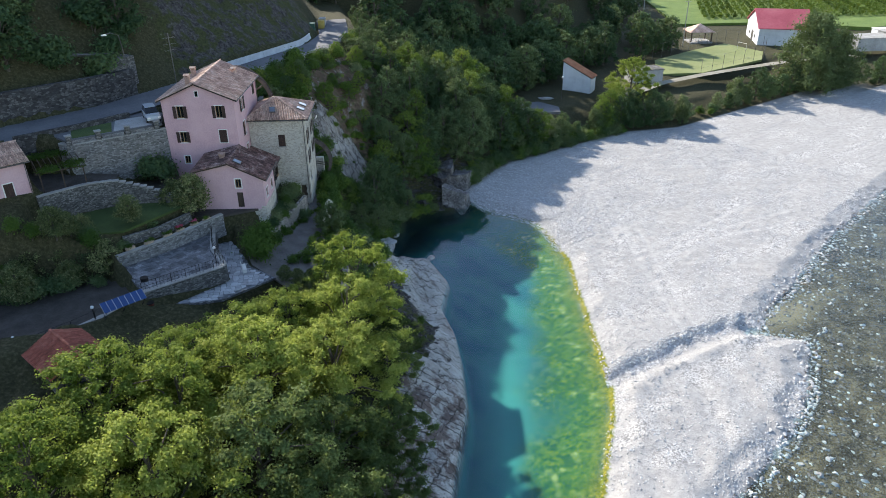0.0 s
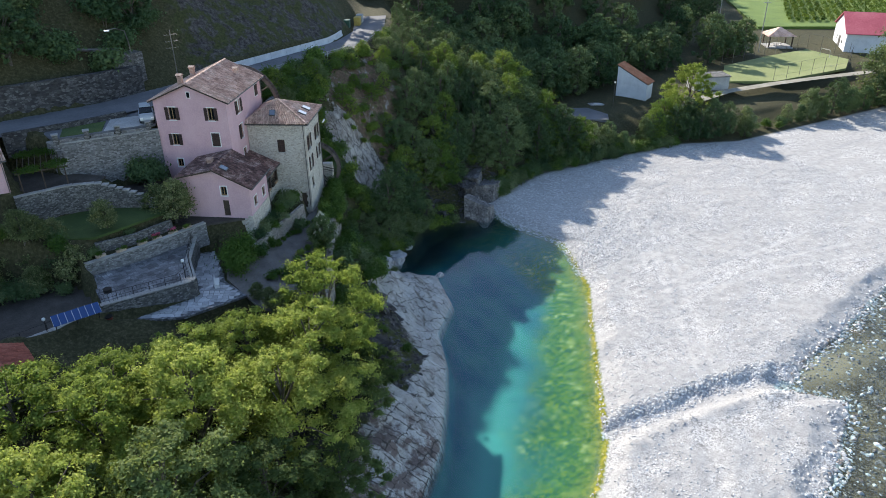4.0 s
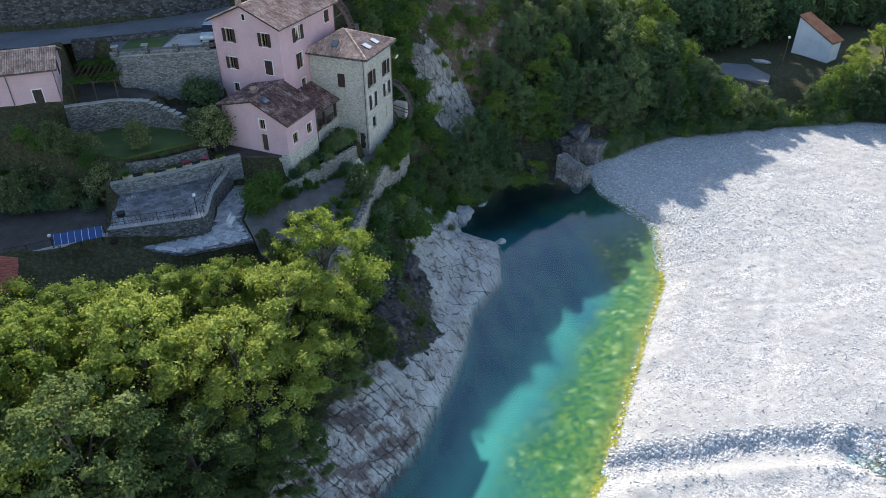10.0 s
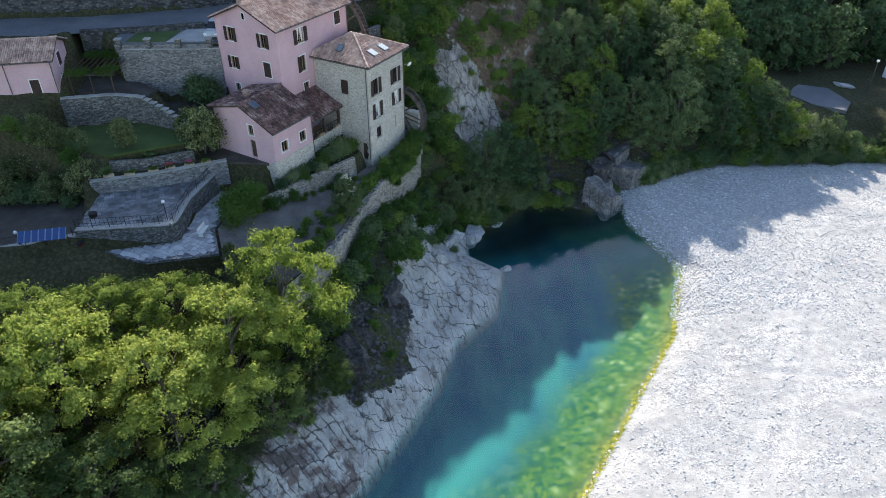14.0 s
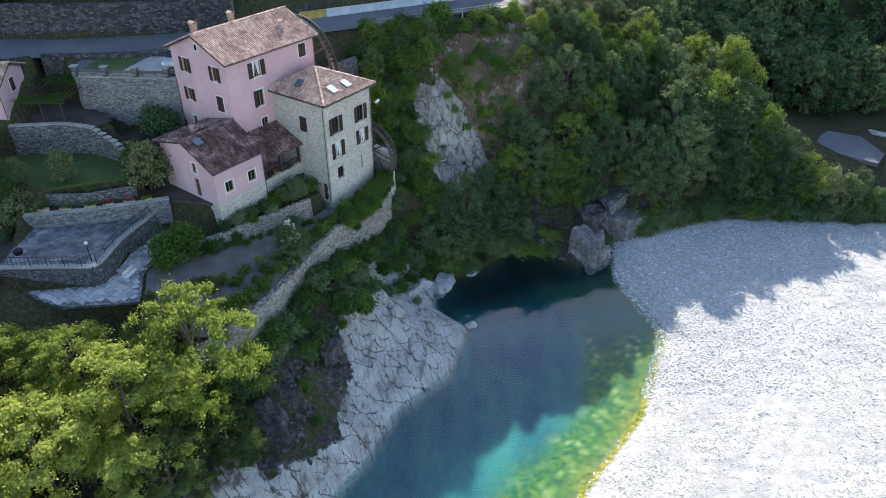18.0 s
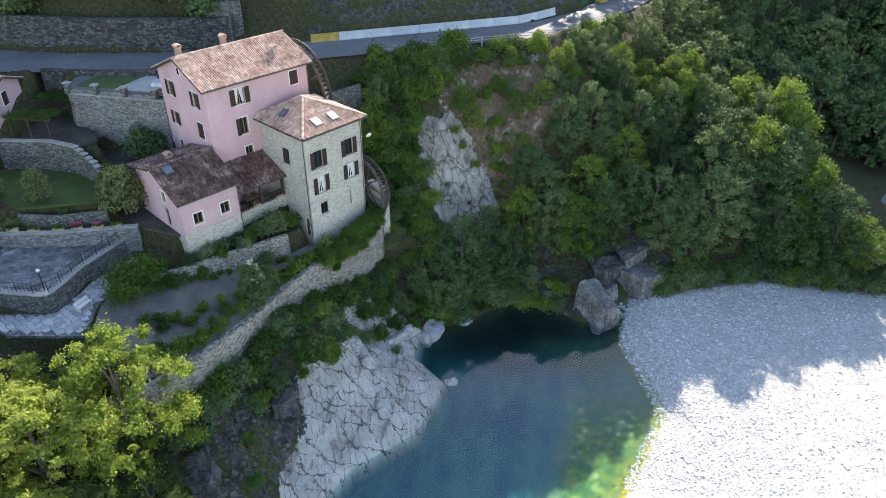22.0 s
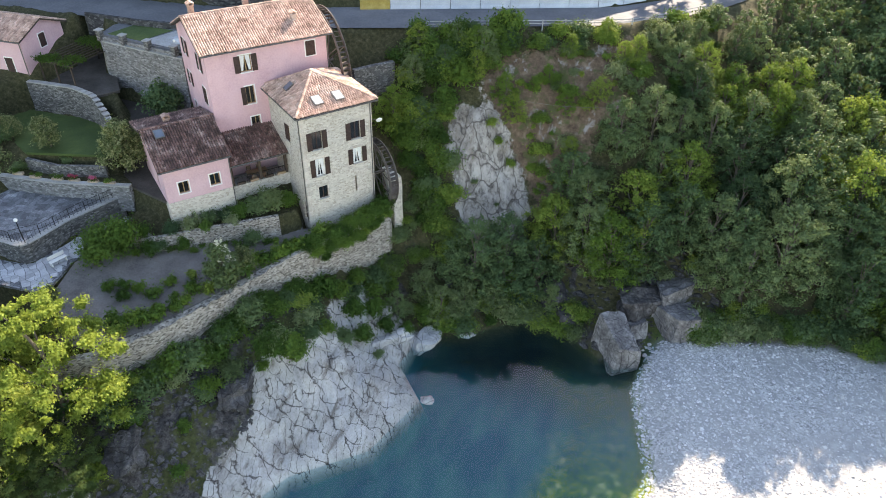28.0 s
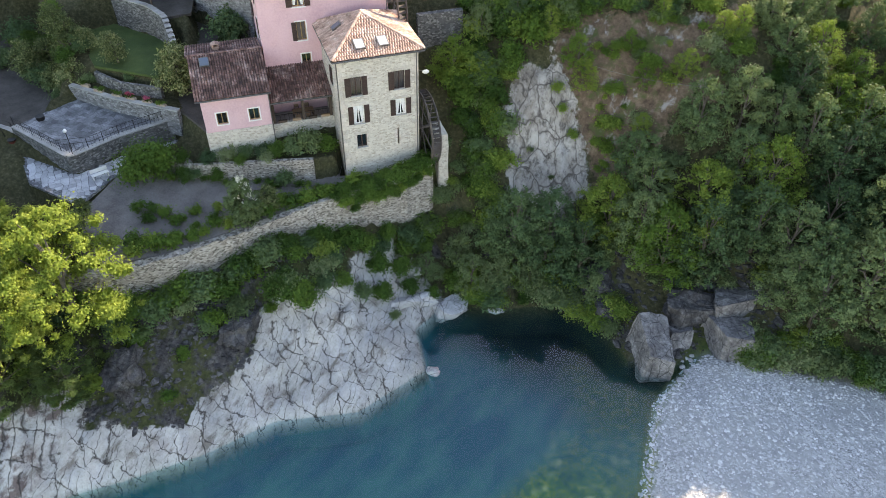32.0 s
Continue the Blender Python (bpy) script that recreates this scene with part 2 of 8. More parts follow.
FACE = [(-20.8, 10.4), (-21.2, 13.4), (-18.4, 14.8), (-15.0, 13.6), (-11.4, 11.0), (-13.2, 7.2), (-16.0, 6.0), (-18.4, 7.4)]
BARE_SLOPE = [(-18.5, 17.6), (-12.5, 22.4), (-3.6, 26.8), (-2.4, 21.6), (-6.6, 17.4), (-9.6, 13.0), (-12.4, 11.6), (-15.0, 13.2), (-18.4, 13.8)]
HUT_YARD = [(38, 27), (40, 22), (44, 19), (46.5, 22), (46, 28), (42, 30)]
def garden_z(x, y):
    """The garden falls gently towards its outer wall."""
    return 10.45 + 0.2 * (-0.89 * (x + 38) + 0.455 * (y + 25.2))


WALL_FOOT = [(-57, 1.9), (-46.2, 1.4), (-45.2, -1), (-47.6, -4.4), (-49.6, -4.4), (-52.6, -1.2)]
OUTCROP = [(-36.7, -30.7), (-32.3, -33.0), (-29.2, -31.0), (-26.6, -28.4), (-27.8, -25.8), (-26.4, -23.6), (-26.2, -21), (-28.6, -18.2), (-28.4, -13), (-33, -14), (-41, -25)]
HOUSE_STRIP = [(-42, -13.5), (-40.2, -13.1), (-36.9, -10.2), (-31.7, -5.6), (-30.7, -4.0), (-32.2, -1.5), (-35.9, -6.3), (-40.3, -12.2)]
PORCH_FLOOR = [(-36.8, -6.5), (-32.4, -0.9), (-35.6, 1.5), (-39.7, -4.2)]


PADS = [(HOUSE_YARD, 15.4), (PERGOLA_YARD, 20.0), (PARKING, 24.2), (LAWN, 17.3), (DIRT_YARD, 13.2), (FLOWER_BED, 15.6),
        (GARDEN, lambda x, y: garden_z(x, y) - 0.05), (HOUSE_STRIP, 13.0), (PORCH_FLOOR, 14.3), (LOWER_PAVING, 12.3), (TERRACE, 14.2), (WALL_FOOT, 17.6)]


def ground_parts(px, py):
    """Height of the ground, and what lies on it."""
    shore, pond, river = side(px, py, SHORE), side(px, py, POND_EAST), side(px, py, RIVER_NORTH)
    near, far = side(px, py, ROAD_SOUTH), side(px, py, ROAD_NORTH)
    n1, n2, n3 = value_noise(px, py, 6.0), value_noise(px + 31, py + 7, 1.7), value_noise(px + 3, py + 71, 0.6)
    d = np.maximum(shore, 0)
    r = d / (d + np.maximum(-near, 0.01))
    cliff = step(px, -30, -20) * (1 - step(px, -2, 12))
    r = r - cliff * 0.085 * np.sin(2 * np.pi * r)
    bank = ROAD_Z * np.clip(r, 0, 1) + (1.1 * n1 + 0.5 * n2) * step(d, 0.5, 6) + 0.25 * n2 * step(d, 0, 1)
    # upright face of pale rock below the road
    bank += 0.9 * inside(px, py, FACE, 1.8) * (1 + 0.6 * value_noise(px + 5, py + 9, 1.9)) + 0.8 * inside(px, py, FACE, 0.8) * (HASH[np.floor((px + 0.6 * py) / 1.5 + n2).astype(int) % 256, np.floor((py - 0.4 * px) / 1.7 + n2).astype(int) % 256] - 0.5)
    # slabs split along two families of joints, each lying a little higher or lower
    ju = np.floor((px * 0.97 + py * 0.24) / 0.95 + 0.9 * n1 + 0.25 * n2).astype(int)
    jv = np.floor((-px * 0.27 + py * 0.96) / 1.5 + 0.9 * n1 + 0.25 * n2).astype(int)
    bank += 0.15 * (HASH[ju % 256, jv % 256] - 0.5) * step(d, 0.3, 1.0) * (1 - step(d, 13, 18)) * (px < -12) * (py < 0)
    bank += 0.5 * value_noise(px + 11, py + 5, 1.0) * step(d, 5.5, 8) * (1 - step(d, 13, 18)) * (px < -24) * (py < -8)
    bank += 0.22 * step(d, 0.0, 0.3) * (px < -12) * (py < 0)
    ledge = ((px * 0.75 + py * 0.66) / 1.7 + 1.2 * n1) % 1.0
    bank += 0.36 * (step(ledge, 0.0, 0.8) - step(ledge, 0.85, 1.0)) * step(d, 0.2, 1.2) * (1 - step(d, 9, 14)) * (px < -12)
    flat = 4.8 + 0.3 * n1
    bank = np.where(px > 5, bank + (np.minimum(bank, flat) - bank) * step(px, 12, 45), bank)
    hill = ROAD_Z + np.minimum(np.maximum(far, 0) * 1.12, 19 + 0.10 * np.maximum(far, 0)) + 2.0 * n1 + 0.6 * n2
    hill = np.where(px > 20, flat + (hill - flat) * (1 - step(px, 20, 60)) * 1.0, hill)
    foot = np.maximum(side(px, py, WOOD_FOOT), 0)
    east = flat + np.minimum(foot * 0.95, 60 - 34 * step(px, 35, 62) - 10 * step(px, 80, 120)) + 2.0 * n1 * step(foot, 0, 5)
    hill = np.where(px > -10, np.maximum(hill, east), hill)
    h = np.where(far > 0, hill, np.where(near > 0, ROAD_Z - 0.15 + 0 * px, bank))
    h = np.where((near > 0) & (px > 20), np.maximum(ROAD_Z + (flat - ROAD_Z) * step(px, 20, 60), east), h)
    h = np.where((near <= 0) & (px > 12), np.maximum(h, east * (foot > 0)), h)
    on_bank = shore > 0
    h = h + 0.7 * np.exp(-d / 2.5) * on_bank * step(-pond, 0.5, 3) * (river > 0)
    # gravel bar, pond bed and shallow river
    edge = np.minimum(np.minimum(-pond, river), 12.0)
    bar = np.clip((edge + 1.0 * n2 * step(edge, 0.6, 1.5)) * 0.28, 0, 0.8) + 0.2 * n1 + 0.11 * n2 + 0.08 * n3
    trough = side(px, py, [(-20, -46.6), (-8.9, -48.3), (-2.2, -48.9), (4.4, -50.2), (9, -52.2)]) + 0.9 * n1 + 0.6 * n2
    span = step(px, -19, -15) * (1 - step(px, 5, 8))
    bar += span * (0.30 * step(trough, 0.2, 1.9) * (1 - step(trough, 3, 9)) - 0.34 * (1 - step(trough, -0.2, 1.5)) * step(trough, -2.6, -0.9)
                   + (0.2 + 0.3 * n2 + 0.3 * n3) * np.exp(-((trough + 2.5) / 0.9) ** 2))
    lower = step(-trough, 3.5, 6) * (river > 0) * (px < 10) * (py < -48)
    bar += lower * 0.09 * np.sin(1.5 * (px * 0.8 - py * 0.6) + 5 * n1 + 2 * n2)
    pond_in = np.maximum(pond, 0)
    bed = -3.0 * np.clip(pond_in / 13, 0, 1) ** 0.8 * np.clip(-shore / 0.9, 0.05, 1) + 0.15 * n2 * step(-shore, 0.5, 3) - 0.05
    shallow = -0.06 - 0.2 * np.clip(-river / 14, 0, 1) + 0.12 * n2 + 0.08 * n3
    wet = np.where(pond > 0, bed, np.where(river < 0, shallow, bar))
    h = np.where(on_bank, h, wet)
    for poly, z in PADS:
        k = inside(px, py, poly, 0.22)
        h = h + ((z(px, py) if callable(z) else z) - h) * k
    return h, shore, pond, river, near, far, n1, n2


def ground_z(x, y):
    return float(ground_parts(np.array([float(x)]), np.array([float(y)]))[0][0])


def spread(lo, a, b, hi, fine, grow=1.25):
    mid = list(np.arange(a, b + 1e-6, fine))
    left, s, x = [], fine, a
    while x > lo:
        s *= grow
        x -= s
        left.append(x)
    right, s, x = [], fine, b
    while x < hi:
        s *= grow
        x += s
        right.append(x)
    return np.array(left[::-1] + mid + right)


def mesh_from(name, verts, faces, mat=None, smooth=False):
    me = bpy.data.meshes.new(name)
    me.from_pydata(verts, [], faces)
    if mat:
        for m in mat if isinstance(mat, (list, tuple)) else [mat]:
            me.materials.append(m)
    if smooth:
        me.polygons.foreach_set("use_smooth", [True] * len(me.polygons))
    me.update()
    return me


def ground_material():
    m, nt, b = material("ground_mix", 0.95, 0, 0.2)

    def att(key):
        n = nt.nodes.new("ShaderNodeAttribute")
        n.attribute_name = key
        return n.outputs["Fac"]

    # forest floor and grass
    n_big, n_fine = noise_tex(nt, 0.35, 5), noise_tex(nt, 3.0, 8, 0.75)
    floor_c = ramp(nt, n_fine, [(0.3, (0.018, 0.018, 0.010)), (0.5, (0.050, 0.050, 0.022)), (0.7, (0.115, 0.092, 0.055))])
    # bare rock: pale slabs split by dark joints
    grain = noise_tex(nt, 2.2, 9, 0.75)
    tone = ramp(nt, mathn(nt, "ADD", mathn(nt, "MULTIPLY", noise_tex(nt, 0.28, 5, 0.6), 0.6), mathn(nt, "MULTIPLY", grain, 0.4)),
                [(0.34, (0.24, 0.225, 0.205)), (0.43, (0.34, 0.325, 0.30)), (0.53, (0.42, 0.402, 0.375)), (0.66, (0.54, 0.52, 0.485))])
    rust = mixc(nt, mathn(nt, "MULTIPLY", ramp(nt, noise_tex(nt, 0.22, 4), [(0.52, (0, 0, 0)), (0.66, (1, 1, 1))]), 0.3), tone, (0.22, 0.16, 0.13))
    west = ramp(nt, att("streak"), [(0.3, (0, 0, 0)), (0.7, (1, 1, 1))])
    grid = mathn(nt, "MULTIPLY", split_lines(nt, 108, 0.62, 0.45, 0.036), split_lines(nt, 14, 1.5, 0.6, 0.034))
    grid = mathn(nt, "MULTIPLY", grid, split_lines(nt, -35, 2.2, 0.7, 0.034))
    slant = mathn(nt, "MULTIPLY", split_lines(nt, -46, 0.7, 0.35, 0.10), split_lines(nt, 30, 1.9, 0.5, 0.045))
    line = mixc(nt, west, grid, slant)
    # the upright face: broken and mottled, with few joints
    broken = ramp(nt, vor_tex(nt, 0.55, "DISTANCE_TO_EDGE", stretch=(1.0, 1.0, 0.6), warp=2.5), [(0.0, (0.15, 0.15, 0.15)), (0.05, (1, 1, 1))])
    line = mixc(nt, att("face"), line, mathn(nt, "MULTIPLY", broken, ramp(nt, noise_tex(nt, 1.5, 9, 0.75, stretch=(1, 1, 0.5)), [(0.36, (0.1, 0.1, 0.1)), (0.52, (1, 1, 1))])))
    rusty = mixc(nt, mathn(nt, "MULTIPLY", ramp(nt, noise_tex(nt, 0.5, 6, 0.7, stretch=(1, 1, 1)), [(0.46, (0, 0, 0)), (0.56, (1, 1, 1))]), mathn(nt, "MULTIPLY", west, 0.85)), rust, (0.11, 0.075, 0.065))
    lichen = ramp(nt, noise_tex(nt, 5.0, 10, 0.8), [(0.34, (0.72, 0.71, 0.69)), (0.48, (1.0, 1.0, 1.0)), (0.66, (1.1, 1.09, 1.07))])
    band = ramp(nt, noise_tex(nt, 0.5, 7, 0.7, stretch=(2.2, 0.7, 1)), [(0.36, (0.5, 0.47, 0.44)), (0.48, (1.0, 1.0, 1.0))])
    rusty = mixc(nt, 1.0, mixc(nt, 1.0, rusty, lichen, "MULTIPLY"), band, "MULTIPLY")
    rusty = mixc(nt, mathn(nt, "MULTIPLY", att("face"), 0.7), rusty, mixc(nt, ramp(nt, noise_tex(nt, 0.5, 7, 0.7, stretch=(1, 1, 0.5)), [(0.4, (0, 0, 0)), (0.6, (1, 1, 1))]), (0.15, 0.125, 0.10), (0.36, 0.335, 0.30)))
    rock_c = mixc(nt, line, (0.05, 0.043, 0.038), rusty)
    # river gravel
    cell = vor_tex(nt, 6.0, "F1", out="Color")
    cell_d = vor_tex(nt, 6.0, "F1")
    cell_s = vor_tex(nt, 11.0, "F1", out="Color")
    sep = nt.nodes.new("ShaderNodeSeparateColor")
    nt.links.new(mixc(nt, 0.5, cell, cell_s), sep.inputs[0])
    stones = ramp(nt, sep.outputs[0], [(0.28, (0.07, 0.068, 0.066)), (0.40, (0.30, 0.294, 0.285)), (0.54, (0.45, 0.441, 0.428)), (0.74, (0.74, 0.73, 0.71))])
    gravel_c = mixc(nt, ramp(nt, noise_tex(nt, 0.13, 5, 0.6, stretch=(1, 1.8, 1)), [(0.35, (0.55, 0.55, 0.55)), (0.55, (0.0, 0.0, 0.0))]), (0.34, 0.332, 0.32), stones)
    # river bed: drowned stones and silt, darkened north for tree shade and reflections
    bed_c = mixc(nt, mathn(nt, "MULTIPLY", ramp(nt, noise_tex(nt, 0.22, 5), [(0.46, (0, 0, 0)), (0.66, (1, 1, 1))]), 0.35), (0.006, 0.016, 0.018), (0.03, 0.05, 0.03))
    bed_c = mixc(nt, mathn(nt, "MULTIPLY", att("middle"), 0.8), bed_c, mixc(nt, ramp(nt, noise_tex(nt, 0.14, 6, 0.65, stretch=(1.6, 0.7, 1)), [(0.4, (0, 0, 0)), (0.62, (1, 1, 1))]), (0.006, 0.115, 0.15), (0.025, 0.18, 0.17)))
    # turquoise streak: pale silt plus the pool's sunlit glow put into the colour
    bed_c = mixc(nt, mathn(nt, "MULTIPLY", att("sunlit_silt"), 0.85), bed_c, (0.06, 0.30, 0.255))
    stream_c = mixc(nt, ramp(nt, noise_tex(nt, 0.2, 7, 0.65), [(0.4, (0, 0, 0)), (0.6, (1, 1, 1))]), (0.055, 0.046, 0.032), (0.20, 0.155, 0.095))
    stream_c = mixc(nt, mathn(nt, "MULTIPLY", ramp(nt, sep.outputs[1], [(0.44, (0, 0, 0)), (0.72, (1, 1, 1))]), 0.6), stream_c, (0.34, 0.29, 0.22))
    stream_c = mixc(nt, mathn(nt, "MULTIPLY", ramp(nt, sep.outputs[2], [(0.52, (0, 0, 0)), (0.74, (1, 1, 1))]), 0.8), stream_c, (0.03, 0.026, 0.02))
    blob = ramp(nt, vor_tex(nt, 0.85, "SMOOTH_F1", warp=0.8), [(0.12, (1, 1, 1)), (0.42, (0, 0, 0))])
    tuft = ramp(nt, noise_tex(nt, 1.6, 6, 0.7), [(0.38, (0.010, 0.085, 0.045)), (0.5, (0.04, 0.135, 0.035)), (0.64, (0.14, 0.20, 0.03))])
    patchy = ramp(nt, noise_tex(nt, 0.3, 3), [(0.42, (0, 0, 0)), (0.62, (1, 1, 1))])
    weed_n = mixc(nt, mathn(nt, "MULTIPLY", mathn(nt, "MULTIPLY", blob, patchy), 0.85), tuft, (0.30, 0.36, 0.13))
    weed_n = mixc(nt, att("fringe"), weed_n, ramp(nt, noise_tex(nt, 2.4, 6, 0.7), [(0.36, (0.05, 0.085, 0.012)), (0.5, (0.17, 0.17, 0.02)), (0.64, (0.36, 0.31, 0.05))]))
    dark_rock = mixc(nt, ramp(nt, noise_tex(nt, 1.6, 10, 0.8), [(0.40, (0, 0, 0)), (0.66, (1, 1, 1))]), (0.020, 0.018, 0.018), (0.13, 0.118, 0.112))
    moss = ramp(nt, n_fine, [(0.35, (0.022, 0.03, 0.010)), (0.65, (0.075, 0.078, 0.03))])
    mossy = ramp(nt, noise_tex(nt, 0.45, 6, 0.65), [(0.44, (0, 0, 0)), (0.54, (1, 1, 1))])
    torn_p = mathn(nt, "MULTIPLY", mathn(nt, "SUBTRACT", noise_tex(nt, 0.7, 7, 0.7), 0.5), 1.8)
    rock_c = mixc(nt, ramp(nt, mathn(nt, "ADD", att("pale"), torn_p), [(0.40, (0, 0, 0)), (0.58, (1, 1, 1))]), mixc(nt, mossy, dark_rock, moss), rock_c)
    torn = mathn(nt, "MULTIPLY", mathn(nt, "SUBTRACT", noise_tex(nt, 0.9, 7, 0.7), 0.5), 1.6)
    rough_edge = lambda key: ramp(nt, mathn(nt, "ADD", att(key), torn), [(0.42, (0, 0, 0)), (0.56, (1, 1, 1))])
    earth = ramp(nt, noise_tex(nt, 0.9, 8, 0.75), [(0.34, (0.05, 0.034, 0.024)), (0.5, (0.125, 0.086, 0.058)), (0.66, (0.22, 0.165, 0.115))])
    earth = mixc(nt, ramp(nt, noise_tex(nt, 0.6, 6, 0.7), [(0.5, (0, 0, 0)), (0.62, (1, 1, 1))]), earth, (0.07, 0.085, 0.03))
    earth = mixc(nt, ramp(nt, noise_tex(nt, 0.4, 7, 0.7, stretch=(1.5, 1, 1)), [(0.58, (0, 0, 0)), (0.66, (1, 1, 1))]), earth, (0.27, 0.25, 0.235))
    c = mixc(nt, rough_edge("bare"), floor_c, earth)
    c = mixc(nt, rough_edge("rock"), c, rock_c)
    gravel_c = mixc(nt, mathn(nt, "MULTIPLY", att("track"), 0.3), gravel_c, (0.48, 0.47, 0.455))
    gravel_c = mixc(nt, 1.0, gravel_c, ramp(nt, noise_tex(nt, 1.1, 9, 0.8), [(0.36, (0.82, 0.82, 0.83)), (0.6, (1.2, 1.2, 1.19))]), "MULTIPLY")
    c = mixc(nt, att("gravel"), c, gravel_c)
    c = mixc(nt, att("bed"), c, bed_c)
    stream_c = mixc(nt, 1.0, stream_c, ramp(nt, noise_tex(nt, 0.35, 7, 0.7), [(0.4, (0.42, 0.40, 0.36)), (0.6, (1.1, 1.05, 0.95))]), "MULTIPLY")
    stream_c = mixc(nt, att("sand"), stream_c, (0.36, 0.275, 0.17))
    c = mixc(nt, rough_edge("stream"), c, stream_c)
    c = mixc(nt, mathn(nt, "MAXIMUM", att("weed"), att("fringe")), c, weed_n)
    nt.links.new(c, b.inputs["Base Color"])
    hgt = mixc(nt, att("gravel"), mixc(nt, att("rock"), n_fine, mixc(nt, 0.35, line, grain)), mathn(nt, "SUBTRACT", mathn(nt, "ADD", mathn(nt, "MULTIPLY", cell_d, 0.5), mathn(nt, "MULTIPLY", noise_tex(nt, 1.3, 8, 0.75), 1.6)), mathn(nt, "MULTIPLY", att("track"), 0.5)))
    bump(nt, b, hgt, 0.55, 0.07)
    # murky water spreads the light that falls on the bed
    nt.links.new(mathn(nt, "MULTIPLY", mathn(nt, "SUBTRACT", att("bed"), mathn(nt, "MULTIPLY", att("weed"), 0.7)), 0.95), b.inputs["Subsurface Weight"])
    b.inputs["Subsurface Radius"].default_value, b.inputs["Subsurface Scale"].default_value = (1.0, 1.0, 1.0), 1.6
    return m


def build_ground():
    dense = lambda line, a, b: np.r_[line[line < a], np.arange(a, b, 0.25), line[line > b]]
    xs, ys = dense(spread(-420, -76, 62, 1200, 0.45), -44, -12), dense(spread(-420, -74, 46, 1500, 0.45), -44, 5)
    gx, gy = np.meshgrid(xs, ys)
    px, py = gx.ravel(), gy.ravel()
    h, shore, pond, river, near, far, n1, n2 = ground_parts(px, py)
    nx, ny = len(xs), len(ys)
    k = np.arange(nx * ny).reshape(ny, nx)
    quads = np.stack([k[:-1, :-1], k[:-1, 1:], k[1:, 1:], k[1:, :-1]], -1).reshape(-1, 4)
    me = mesh_from("ground", np.stack([px, py, h], -1).tolist(), quads.tolist(), ground_material(), True)
    wet = shore <= 0
    left = 1 - step(px, -14, -6)
    low = left * (1 - step(shore + 3.0 * n1 + 1.5 * n2, 6.0, 8.5)) * (shore > -1.5) * (1 - step(py, -5, -1))
    point = 1 - step(np.hypot((px + 20) / 8.5, (py + 15.5) / 7.5) + 0.25 * n2, 0.85, 1.1)
    gx2, gy2 = np.gradient(h.reshape(ny, nx), ys, xs)
    steep = np.hypot(gx2, gy2).ravel()
    seam = (1 - step(np.abs(shore - 4 - 2 * n1), 2, 4)) * step(n2, -0.1, 0.15) * (px < -5) * (py > -4)
    face = inside(px + 2.0 * n2 + 1.2 * n1, py + 1.4 * n1 - 1.6 * n2, FACE, 1.0)
    bare = inside(px + 2.2 * n1 + 1.0 * n2, py + 2.0 * n2, BARE_SLOPE, 1.6)
    fringe = np.exp(-np.maximum(pond - 0.1 + 0.8 * n2, 0) / 0.9) * (pond > -0.6) * (1 - 0.6 * step(py, -14, -2))
    shelf = (1 - step(np.abs(shore - 1.5), 1.5, 3.5)) * step(px, -10, -6) * (1 - step(px, 6, 9))
    cut = step(far, 0.3, 1.2) * (1 - step(far + 6 * n1, 13, 19)) * step(px, -42, -34) * (1 - step(px, -8, 2))
    under = step(shore, 4, 6) * (1 - step(shore + 5 * n1, 12, 17)) * (px < -22) * (py < -8) * (px > -48)
    rock = np.clip(np.maximum.reduce([low, point, face * 0.95, seam * 0.8, shelf * 0.55, cut * 0.75, under * 0.9]), 0, 1) * (shore > -1.2)
    gravel = np.clip(0.5 - shore / 0.9, 0, 1) * np.clip(0.5 - (pond - 0.25) / 0.7, 0, 1) * np.clip(0.5 + (river + 0.2) / 0.9, 0, 1)
    bed = np.clip(0.5 + (pond - 0.25) / 0.7, 0, 1) * np.clip(0.5 - (shore + 0.2) / 0.4, 0, 1)
    stream = np.clip(0.5 - (river + 0.2) / 0.9, 0, 1) * np.clip(0.5 - (pond - 0.25) / 0.7, 0, 1) * wet
    sand = 0.85 * np.exp(-((px - 11) ** 2 / 60 + (py + 51.6 + 0.1 * (px - 11)) ** 2 / 5)) * stream
    weed = bed * (1 - step(pond + 4 * n1 + 1.5 * n2, 4.5, 9.0)) * step(-shore, 1, 4) * (1 - step(py, -16, -6) * 0.75)
    pale = np.clip(np.maximum(low, point) + 0.95 * face + 0.1, 0, 1) * (1 - 0.9 * step(shore + 2.5 * n1 + 1.5 * n2, 8.5, 11) * (px < -12) * (py < 0)) * (1 - 0.95 * inside(px + 1.5 * n2, py + 2 * n1, OUTCROP, 0.6))
    # fades out northwards, leaving the painted dark of the shaded end
    middle = bed * (1 - step(py + 4 * n1, -9, 0))
    track = np.zeros(px.shape)
    for line in TRACKS:
        track = np.maximum(track, np.exp(-(np.abs(side(px, py, line)) / 0.38) ** 2))
    track *= gravel
    # course of the painted sunlit streak along the pool
    sunlit_silt = bed * (1 - step(np.abs(side(px, py, [(-44, -62), (-30.6, -45.5), (-26.8, -40.8), (-20, -33.7), (-14.5, -28), (-6, -21.5)])) + 2.0 * n1, -1.5, 5.0)) * (1 - step(py, -44, -17))
